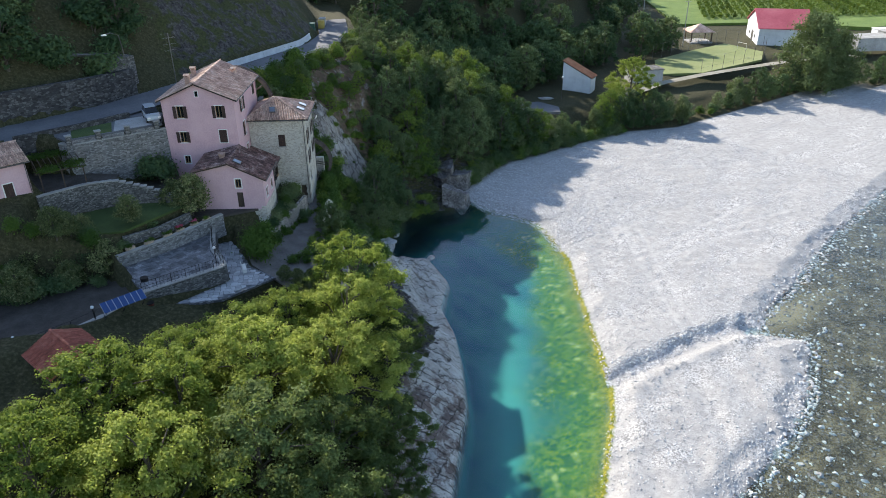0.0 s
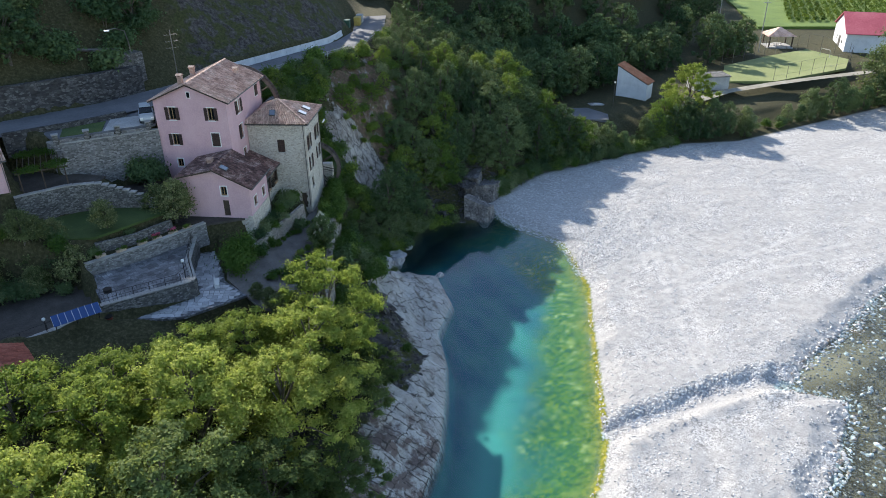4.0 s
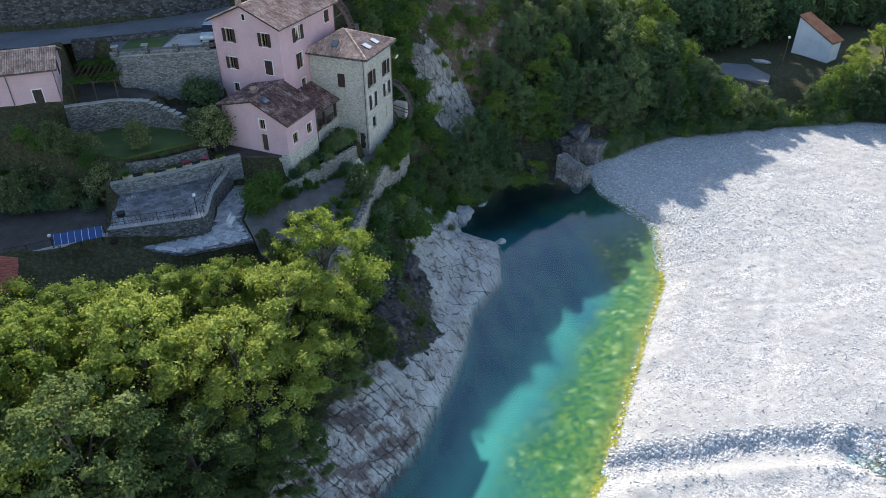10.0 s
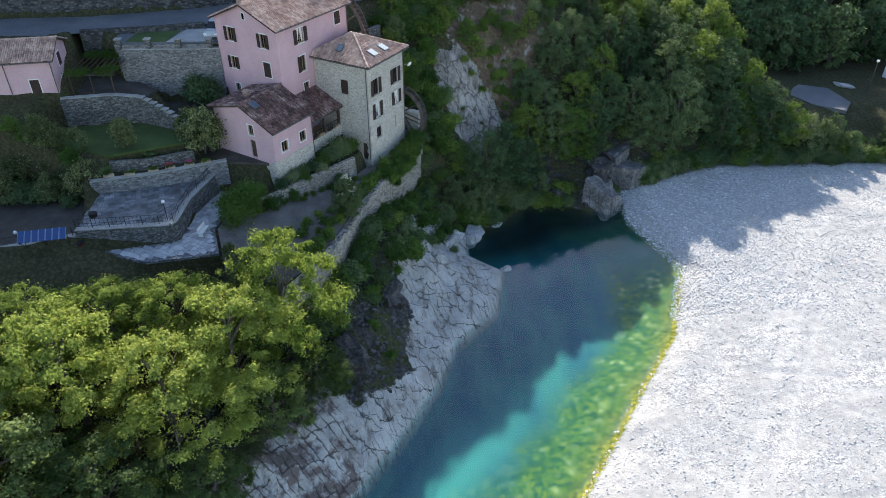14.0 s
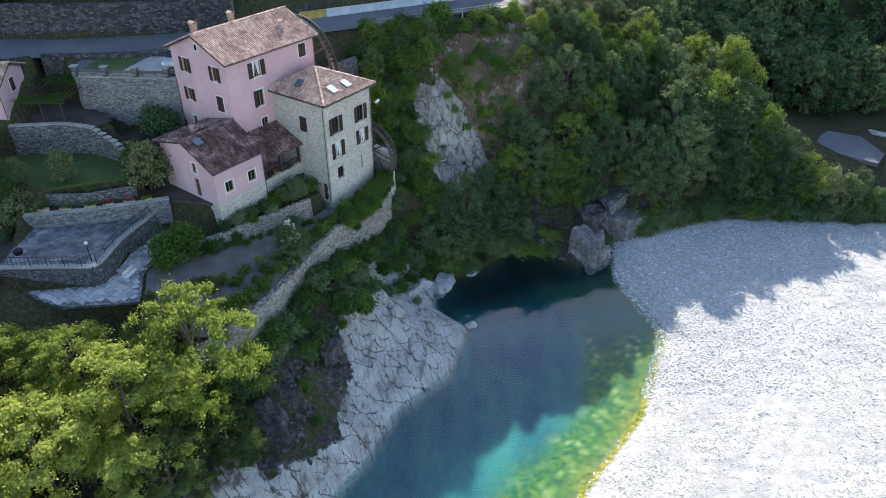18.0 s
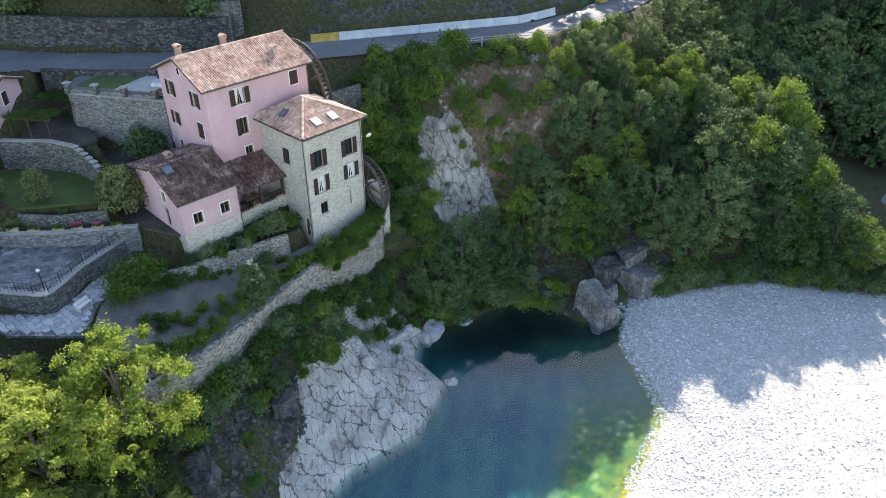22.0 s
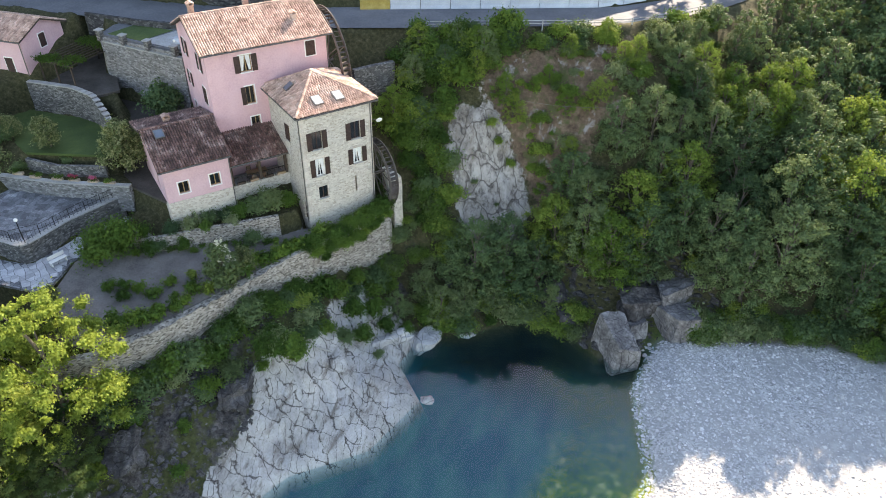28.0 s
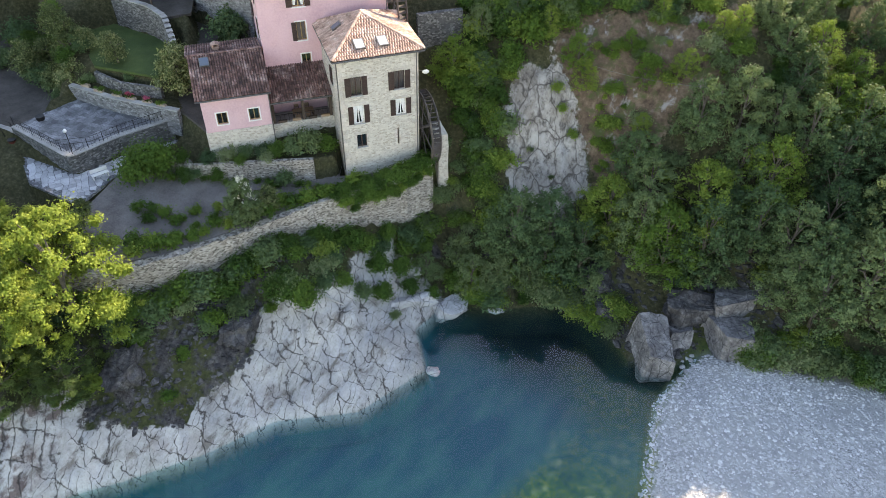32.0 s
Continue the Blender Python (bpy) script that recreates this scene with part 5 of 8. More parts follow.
masonry("low_garden_wall", [(-42.3, -13.8, 13.3), (-40.2, -13.3, 13.3), (-36.9, -10.4, 13.4), (-31.8, -5.9, 13.4)], 11, 0.4, STONE_LIME, "low weathered stone wall behind the garden", False, 0.05)
masonry("lawn_kerb", [(-56.2, -11.0, 16.7), (-52.4, -10.9, 16.7), (-48.2, -9.2, 16.7)], 15.4, 0.35, STONE_GREY, "low stone kerb at the lawn's edge", False, 0.01)
masonry("roadside_wall", [(-62, 5.7, 24.9), (-55, 6.2, 24.9), (-48.5, 7.4, 24.9)], 22, 0.35, STONE_DARK, "low dark wall with a rough top beside the road", False)
masonry("cutting_wall", [(-100, 8.6, 28.5), (-73, 12.8, 28.5), (-62, 13.0, 28.4), (-50, 15.2, 28.2), (-44.5, 17.6, 28)], 24, 0.7, STONE_DARK, "dark masonry wall along the hill side of the road", False, 0.1)
masonry("mill_side_wall", [(-31.2, 9.2, 22.2), (-28.2, 12.6, 22.4)], 17, 0.6, STONE_GREY, "stone wall stub beside the mill wheel", False)
masonry("mill_race_wall", [(-23.7, 3.4, 14.3), (-25.8, 5.0, 14.3)], 8, 0.9, STONE_PALE, "stone pier carrying the mill wheel's axle", False)
for x, y in ((-56.9, 2.2), (-53.7, 2.0), (-50.4, 1.8), (-47.0, 1.65)):
    p = tagged(new("wall_pillar", None), "square stone pillar on the parking wall", "pillar", "parking wall pillars")
    p.matrix_world = pose(x, y, 23.7, 0, 0, -3)
    part("shaft", boxes((-0.28, 0.28, -0.28, 0.28, 0, 1.1), bevel=0.02), STONE_GREY, p)
    part("cap", boxes((-0.36, 0.36, -0.36, 0.36, 1.102, 1.2)), COPING, p)
part("panel", turned(boxes((0.35, 2.85, -0.05, 0.05, 0, 0.45), (3.65, 6.1, -0.05, 0.05, 0, 0.45), (6.9, 9.6, -0.05, 0.05, 0, 0.45)), -3, -56.9, 2.2, 23.72), STONE_STAIN,
     thing("parapet", 0, 0, 0, 0, "low stained stone parapet between square pillars", "parapet"))




def pad(name, poly, z, mat, label, category="paving", thick=0.25):
    bm = prism(poly, (lambda x, y: z(x, y) - thick) if callable(z) else z - thick, z)
    me = bpy.data.meshes.new(name)
    bm.to_mesh(me)
    bm.free()
    me.materials.append(mat)
    return tagged(new(name, me), label, category, kind="structure")


SLATE_SLAB = surface("slate_slab", (0.08, 0.083, 0.09), (0.15, 0.153, 0.16), (0.36, 0.36, 0.365), 0.45, 7, 0.6, relief=0.3, random_tint=0.38)
PALE_SLAB = surface("pale_stone_slab", (0.27, 0.27, 0.275), (0.40, 0.40, 0.405), (0.52, 0.52, 0.52), 0.6, 7, 0.8, relief=0.3, random_tint=0.25)


def flagstones(parent, poly, z, size, mat, seed, turn=0.0, most=300):
    """Irregular slabs laid with open joints, each a piece of the paving."""
    r = random.Random(seed)
    xs, ys = [p[0] for p in poly], [p[1] for p in poly]
    ca, sa = math.cos(radians(turn)), math.sin(radians(turn))
    cx, cy, reach = (min(xs) + max(xs)) / 2, (min(ys) + max(ys)) / 2, math.hypot(max(xs) - min(xs), max(ys) - min(ys)) / 2
    n = int(reach / size) + 1
    spot = {}
    for i in range(-n, n + 2):
        for j in range(-n, n + 2):
            u, v = (i + r.uniform(-0.28, 0.28)) * size, (j + r.uniform(-0.28, 0.28)) * size
            spot[i, j] = Vector((cx + u * ca - v * sa, cy + u * sa + v * ca))
    laid = 0
    for i in range(-n, n + 1):
        for j in range(-n, n + 1):
            ring = [spot[i, j], spot[i + 1, j], spot[i + 1, j + 1], spot[i, j + 1]]
            mid = sum(ring, Vector((0, 0))) / 4
            if laid >= most or min(inside(np.array([p.x]), np.array([p.y]), poly, 0.02)[0] for p in ring) < 1:
                continue
            laid += 1
            top = z + r.uniform(0.02, 0.035)
            shape = [tuple(mid + (p - mid) * (1 - 0.035 / max(0.1, (p - mid).length))) for p in ring]
            part("flagstone", prism(shape, z - 0.02, top), mat, parent)


terrace_floor = pad("terrace_paving", TERRACE, 14.24, FLAGS, "worn slate flagstone terrace")
path_floor = pad("lower_paving", LOWER_PAVING, 12.35, FLAGS, "pale irregular flagstone path below the terrace")
flagstones(terrace_floor, TERRACE, 14.24, 0.52, SLATE_SLAB, 11, 12)
flagstones(path_floor, LOWER_PAVING, 12.35, 0.55, PALE_SLAB, 12, 60)
pad("lawn", LAWN, 17.36, TURF, "shaded short green lawn", "lawn")
pad("garden_soil", [p for p in GARDEN[:8]] + [(-26.4, 0.6), (-26.4, -2.5), (-28.9, -7), (-31.2, -11.4), (-33.2, -16), (-35, -20.6), (-38, -24.6), (-42, -25.4)], lambda x, y: garden_z(x, y) + 0.05, RAKED_SOIL, "dry grey raked garden soil", "soil")
pad("pergola_yard", PERGOLA_YARD, 20.06, SOIL, "dark gravel yard under the pergola", "yard")
pad("wall_path", WALL_FOOT, 17.66, SOIL, "dark gravel path below the parking wall", "path")
pad("yard_soil", DIRT_YARD, 13.25, SOIL, "bare dark earth yard", "soil")
pad("house_yard", HOUSE_YARD, 15.45, SOIL, "dark worn yard round the houses", "yard")
pad("parking", PARKING, 24.26, ASPHALT, "small asphalt parking place above the wall", "parking")
pad("parking_slab", [(-51.8, 2.5), (-46.3, 2.3), (-45.0, 6.2), (-50.4, 6.9)], 24.31, CONCRETE, "pale worn concrete slab of the parking place", "parking", 0.05)
pad("planted_bed", [(-56.4, 2.8), (-52.0, 2.6), (-51.0, 6.4), (-55.8, 6.0)], 24.31, TURF, "green planted strip beside the parking slab", "flower bed", 0.05)
pad("hut_yard", HUT_YARD, 5.0, ASPHALT, "pale bare yard by the white hut", "yard", 0.6)


def railing(name, points, h, label, posts=1.4, bars=True):
    r = thing(name, 0, 0, 0, 0, label, "railing")
    pts = smooth_line(points, posts)
    for x, y, z in pts:
        part("post", boxes((x - 0.025, x + 0.025, y - 0.025, y + 0.025, z, z + h)), IRON, r)
    for k in ((1.0, 0.5) if bars else (1.0,)):
        part("rail", tube([(x, y, z + h * k) for x, y, z in smooth_line(points, 3)], 0.022, 5), IRON, r)
    if bars:
        for (xa, ya, za), (xb, yb, zb) in zip(pts, pts[1:]):
            for t in (0.25, 0.5, 0.75):
                x, y, z = xa + (xb - xa) * t, ya + (yb - ya) * t, za + (zb - za) * t
                part("bar", boxes((x - 0.01, x + 0.01, y - 0.01, y + 0.01, z, z + h)), IRON, r)
    return r


railing("terrace_railing", [(-57.3, -19.75, 14.3), (-48.6, -19.55, 14.3), (-48.1, -15, 14.3), (-46.4, -10.6, 14.5)], 1.0, "thin black iron railing round the terrace")
railing("yard_railing", [(-71, -21.8, 13.3), (-64.1, -21.0, 13.4), (-57.7, -19.9, 13.65)], 0.9, "thin iron fence along the yard wall", 2.2, False)

# concrete barriers on the hill side of the road
bar_line = smooth_line([(-36.0, 20.4), (-30.2, 23.2), (-19.2, 28.6), (-10.4, 33.0), (-6.4, 37.6)], 3.3)
for i, ((xa, ya), (xb, yb)) in enumerate(zip(bar_line, bar_line[1:])):
    L = math.hypot(xb - xa, yb - ya)
    b = thing("road_barrier", xa, ya, ROAD_Z, math.degrees(math.atan2(yb - ya, xb - xa)),
              "yellow-painted concrete road barrier" if i == 0 else "pale concrete road barrier beside the rock cutting", "barrier", "concrete road barriers")
    bm = bmesh.new()
    prof = [(-0.3, 0), (-0.3, 0.1), (-0.14, 0.4), (-0.1, 0.95), (0.1, 0.95), (0.14, 0.4), (0.3, 0.1), (0.3, 0)]
    ends = [[bm.verts.new((x, y, z)) for y, z in prof] for x in (0.03, L - 0.03)]
    for k in range(8):
        bm.faces.new((ends[0][k], ends[0][(k + 1) % 8], ends[1][(k + 1) % 8], ends[1][k]))
    bm.faces.new(ends[0])
    bm.faces.new(ends[1])
    bmesh.ops.recalc_face_normals(bm, faces=bm.faces)
    part("block", bm, YELLOW if i == 0 else WALL_BARRIER, b)

g = thing("guard_rail", 0, 0, 0, 0, "old grey steel guard rail at the road's edge", "guard rail")
gl = smooth_line([(-26.5, 17.6), (-20.0, 20.8), (-12.0, 24.6), (-6.6, 27.4), (-3.0, 31.2), (0.2, 35.4)], 2.4)
for x, y in gl:
    part("post", boxes((x - 0.06, x + 0.06, y - 0.06, y + 0.06, ROAD_Z - 0.4, ROAD_Z + 0.85), bevel=0.015), CONCRETE, g)
for zz in (0.45, 0.75):
    part("rail", tube([(x, y, ROAD_Z + zz) for x, y in gl], 0.045, 6), CONCRETE, g)


# ---- mill wheels ----
RUST = surface("rusted_wheel_iron", (0.06, 0.045, 0.038), (0.11, 0.09, 0.078), (0.18, 0.155, 0.135), 1.5, 10, 0.8, 0.2, relief=0.3)


def mill_wheel(name, ox, oy, rz, a, b, z, r, w, label, n=48):
    """An upright wheel whose axle runs along the facade of a house with origin (ox, oy)."""
    h = thing(name, ox, oy, z, rz, label, "mill wheel")
    for s in (-w / 2, w / 2):
        bm = bmesh.new()
        rings = []
        for k in range(n):
            t = 2 * math.pi * k / n
            ring = [bm.verts.new((a + s + dx, b + rr * math.cos(t), rr * math.sin(t))) for dx, rr in ((-0.04, r), (0.04, r), (0.04, r - 0.42), (-0.04, r - 0.42))]
            rings.append(ring)
        for q, u in zip(rings, rings[1:] + rings[:1]):
            for k in range(4):
                bm.faces.new((q[k], q[(k + 1) % 4], u[(k + 1) % 4], u[k]))
        bmesh.ops.recalc_face_normals(bm, faces=bm.faces)
        part("rim", bm, RUST, h)
        for k in range(8):
            t = 2 * math.pi * k / 8 + 0.2
            part("spoke", tube([(a + s, b, 0), (a + s, b + (r - 0.3) * math.cos(t), (r - 0.3) * math.sin(t))], 0.06, 5), RUST, h)
    for k in range(n):
        t = 2 * math.pi * k / n
        bm = boxes((-w / 2 + 0.045, w / 2 - 0.045, -0.2, 0.2, -0.02, 0.02))
        m = Matrix.Translation((a, b + (r - 0.21) * math.cos(t), (r - 0.21) * math.sin(t))) @ Matrix.Rotation(t + 0.5, 4, "X")
        bmesh.ops.transform(bm, matrix=m, verts=bm.verts)
        part("paddle", bm, RUST, h)
    part("axle", tube([(a - w / 2 - 0.9, b, 0), (a + w / 2 + 0.5, b, 0)], 0.16, 10), RUST, h)
    return h


mill_wheel("lower_mill_wheel", -29.75, -3.75, 55, 8.25, 1.3, 14.2, 3.55, 0.8, "rusty overshot mill wheel beside the stone tower")
mill_wheel("upper_mill_wheel", -38.95, -3.76, 53.3, 12.75, 3.3, 23.0, 5.45, 0.8, "large rusty mill wheel behind the pink house", 64)

dish = thing("satellite_dish", -29.75, -3.75, 12.2, 55, "small white satellite dish on the tower's corner", "satellite dish")
bm = bmesh.new()
bmesh.ops.create_uvsphere(bm, u_segments=16, v_segments=8, radius=0.45)
bmesh.ops.delete(bm, geom=[v for v in bm.verts if v.co.z > -0.26], context="VERTS")
bmesh.ops.transform(bm, matrix=pose(7.75, -0.25, 8.9, -60, 20, 0), verts=bm.verts)
part("bowl", bm, TRIM, dish)
part("bracket", tube([(7.2, 0.2, 8.6), (7.75, -0.05, 8.6), (7.8, -0.6, 9.0)], 0.025, 5), METAL, dish)

# ---- things on the terraces ----
SOLAR = material("solar_cells", 0.12, 0, 0.8)[0]
SOLAR.node_tree.nodes["Principled BSDF"].inputs["Base Color"].default_value = (0.015, 0.05, 0.17, 1)
sp = thing("solar_panels", -61.5, -22.3, 14.62, 6.5, "row of seven blue solar panels on the yard wall", "solar panel")
for k in range(7):
    bm = boxes((k * 0.585 + 0.02, k * 0.585 + 0.565, 0, 1.15, 0, 0.035))
    bmesh.ops.transform(bm, matrix=pose(0, 0, 0, 35, 0, 0), verts=bm.verts)
    p = part("panel", bm, SOLAR, sp)
    bm = boxes((k * 0.585, k * 0.585 + 0.02, 0, 1.15, -0.005, 0.045), (k * 0.585 + 0.565, k * 0.585 + 0.58, 0, 1.15, -0.005, 0.045))
    bmesh.ops.transform(bm, matrix=pose(0, 0, 0, 35, 0, 0), verts=bm.verts)
    part("frame", bm, WALL_BARRIER, p)
for k in (0.2, 2.0, 3.9):
    part("stand", tube([(k, 0.9, 0.6), (k, 1.1, -1.3)], 0.03, 5), IRON, sp)
    part("stand", tube([(k, 0.05, 0.0), (k, 1.1, -1.2)], 0.03, 5), IRON, sp)

GLOBE = surface("white_globe", (0.6, 0.6, 0.58), (0.72, 0.72, 0.70), (0.78, 0.78, 0.76), 4, 20, 0.3, relief=0)


def globe_lamp(x, y, z, h):
    g = thing("garden_lamp", x, y, z, 0, "black post lamp with a white globe", "lamp", "yard lamps")
    part("pole", tube([(0, 0, 0), (0, 0, h)], 0.04, 6), IRON, g)
    bm = bmesh.new()
    bmesh.ops.create_uvsphere(bm, u_segments=12, v_segments=8, radius=0.17)
    bmesh.ops.translate(bm, vec=(0, 0, h + 0.15), verts=bm.verts)
    part("globe", bm, GLOBE, g)


globe_lamp(-62.2, -20.75, 13.3, 1.4)
globe_lamp(-69.1, -21.6, 13.2, 1.4)
globe_lamp(-49.2, -18.9, 14.25, 1.9)

shed = thing("garden_shed", -66, -27.5, 10.2, 12, "small shed with a bright red tiled gable roof", "shed")
part("wall", boxes((-2.0, 2.0, -2.4, 2.2, -3.5, 4.6)), STONE_GREY, shed)
roof_plane(shed, "roof", (0.2, 2.7, 5.9), (0.2, -2.9, 5.9), (-2.5, -2.9, 4.7), (-2.5, 2.7, 4.7), TILE_RED, 21)
roof_plane(shed, "roof", (0.2, -2.9, 5.9), (0.2, 2.7, 5.9), (2.6, 2.7, 4.8), (2.6, -2.9, 4.8), TILE_RED, 22)
ridge_tiles(shed, (0.2, -2.9, 5.95), (0.2, 2.7, 5.95), TILE_RED)

stairs = thing("yard_stairs", -70.4, -21.4, 12.9, 10, "old stone steps going down from the yard", "stairs")
for k in range(9):
    part("step", boxes((-1.3, 1.0, -0.36 - 0.36 * k, -0.36 * k, -2.2, -0.17 * k)), STONE_GREY, stairs)
part("side_wall", boxes((1.02, 1.4, -3.6, 0, -2.6, 0.3)), STONE_GREY, stairs)

bench = thing("garden_bench", -46.2, -18.6, 12.36, 75, "white wooden bench on the flagstone path", "bench")
part("seat", boxes((-0.75, 0.75, -0.22, 0.22, 0.42, 0.47)), TRIM, bench)
part("backrest", boxes((-0.75, 0.75, 0.22, 0.27, 0.55, 0.9)), TRIM, bench)
for x in (-0.65, 0.65):
    part("leg", boxes((x - 0.04, x + 0.04, -0.2, 0.25, 0, 0.42)), TRIM, bench)

bin1 = thing("rubbish_bin", -57.0, -20.6, 12.35, 0, "dark red cylindrical bin against the wall", "bin")
part("body", tube([(0, 0, 0), (0, 0, 0.9)], 0.36, 14), surface("dark_red_plastic", (0.08, 0.02, 0.015), (0.12, 0.03, 0.02), (0.16, 0.045, 0.03), 2, 10, 0.5), bin1)
part("lid", tube([(0, 0, 0.9), (0, 0, 0.98)], 0.39, 14), IRON, bin1)
tub = thing("water_tub", -56.4, -17.6, 14.25, 0, "black rubber tub on the terrace", "tub")
part("body", tube([(0, 0, 0), (0, 0, 0.4)], 0.38, 12, 1.1), IRON, tub)

TERRACOTTA = surface("pale_clay_pot", (0.24, 0.18, 0.13), (0.36, 0.28, 0.21), (0.46, 0.38, 0.30), 2, 10, 0.85)
PETAL = leaf_material("pink_petals", (0.35, 0.03, 0.08), (0.48, 0.06, 0.14), (0.55, 0.14, 0.24), 0.3)
LEAF_POT = leaf_material("pot_leaves", (0.03, 0.07, 0.012), (0.06, 0.115, 0.018), (0.11, 0.17, 0.03), 0.3)


# ---- leaf geometry ----
def leaves(rnd, centres, radii, count, size, flat=0.75, hang=0.0, corners=4, loose=0.18):
    """Leaf sprays scattered over the skins of clumps."""
    centres, radii = np.array(centres, float), np.array(radii, float)
    pick = rnd.choice(len(centres), count, p=radii ** 2 / (radii ** 2).sum())
    d = rnd.normal(size=(count, 3))
    d /= np.linalg.norm(d, axis=1)[:, None]
    d[:, 2] = np.where((d[:, 2] < -0.35) & (rnd.rand(count) < 0.7), -d[:, 2], d[:, 2])
    r = radii[pick] * (rnd.rand(count) ** 0.33) * (1 + loose * rnd.normal(size=count))
    drawn = rnd.uniform(0.6, 1.45, (len(centres), 3)) * [1, 1, flat]
    p = centres[pick] + d * r[:, None] * drawn[pick]
    nrm = d + rnd.normal(size=(count, 3)) * 0.65 + [0, 0, 0.35]
    nrm /= np.linalg.norm(nrm, axis=1)[:, None]
    ref = rnd.normal(size=(count, 3)) - [0, 0, hang]
    a = ref - (ref * nrm).sum(1)[:, None] * nrm
    a /= np.linalg.norm(a, axis=1)[:, None]
    b = np.cross(nrm, a)
    s = size * rnd.uniform(0.6, 1.4, count)[:, None]
    if corners == 3:
        return np.stack([p - a * s, p + a * s * 0.6 - b * s * 0.62, p + a * s * 0.6 + b * s * 0.62], 1).reshape(-1, 3)
    quad = np.stack([p - a * s, p - b * s * 0.48 + nrm * s * 0.12, p + a * s, p + b * s * 0.48 + nrm * s * 0.12], 1)
    return quad.reshape(-1, 3)


def leaf_mesh(name, verts, mat, corners=4):
    n = len(verts) // corners
    me = bpy.data.meshes.new(name)
    me.vertices.add(n * corners)
    me.vertices.foreach_set("co", np.asarray(verts, np.float32).ravel())
    me.loops.add(n * corners)
    me.loops.foreach_set("vertex_index", np.arange(n * corners, dtype=np.int32))
    me.polygons.add(n)
    me.polygons.foreach_set("loop_start", np.arange(0, n * corners, corners, dtype=np.int32))
    me.polygons.foreach_set("loop_total", np.full(n, corners, np.int32))
    me.materials.append(mat)
    me.update(calc_edges=True)
    return me


for i, (x, y) in enumerate(((-56.0, -12.5), (-54.0, -12.35), (-51.8, -11.85), (-50.2, -11.4), (-48.4, -10.9), (-46.8, -10.5))):
    t = thing("flower_trough", x, y, 15.72, 16, "clay trough with pink flowers on the wall" if i in (3, 4) else "clay trough with green plants on the wall", "flower pot", "pots on the flower wall")
    part("pot", boxes((-0.5, 0.5, -0.18, 0.18, 0.0, 0.32), bevel=0.03), TERRACOTTA, t)
    r = np.random.RandomState(60 + i)
    cs = [(r.uniform(-0.45, 0.45), r.uniform(-0.15, 0.15), 0.42) for _ in range(7)]
    part("foliage", leaf_mesh("foliage", leaves(r, cs, [0.26] * 7, 260, 0.08), LEAF_POT), None, t)["kind"] = "stuff"
    if i in (3, 4):
        part("blossom", leaf_mesh("blossom", leaves(r, [(c[0], c[1], 0.6) for c in cs], [0.24] * 7, 160, 0.08), PETAL), None, t, "bright pink blossoms")["kind"] = "stuff"


def pergola(x, y, z, rz, L, W, H, seed):
    p = thing("pergola", x, y, z, rz, "weathered timber pergola overgrown with vine leaves", "pergola")
    for px in (0.1, L / 2, L - 0.1):
        for py in (0.1, W - 0.1):
            part("post", boxes((px - 0.06, px + 0.06, py - 0.06, py + 0.06, 0, H)), DARKWOOD, p)
    for py in (0.1, W - 0.1):
        part("beam", boxes((-0.3, L + 0.3, py - 0.05, py + 0.05, H + 0.002, H + 0.14)), DARKWOOD, p)
    n = int(L / 0.55)
    for k in range(n + 1):
        part("slat", boxes((k * L / n - 0.035, k * L / n + 0.035, -0.4, W + 0.4, H + 0.142, H + 0.21)), DARKWOOD, p)
    r = np.random.RandomState(seed)
    cs = [(r.uniform(0, L), r.choice([0.12, 0.8]) * W + r.uniform(-0.9, 0.9), H + 0.25) for _ in range(30)]
    part("vine", leaf_mesh("vine", leaves(r, cs, [0.7] * 30, 4200, 0.11, 0.4), LEAF_POT), None, p, "green vine leaves")


pergola(-61.4, -2.4, 20.0, -3, 4.6, 7.4, 2.5, 71)
pergola(-71.5, -11.8, 13.2, 8, 5.0, 2.6, 2.4, 72)

# ---- parked car ----
CAR_WHITE = material("silver_car_paint", 0.25, 0.3, 0.5)[0]
CAR_WHITE.node_tree.nodes["Principled BSDF"].inputs["Base Color"].default_value = (0.62, 0.66, 0.70, 1)
TYRE = material("tyre_rubber", 0.9)[0]
TYRE.node_tree.nodes["Principled BSDF"].inputs["Base Color"].default_value = (0.015, 0.015, 0.015, 1)


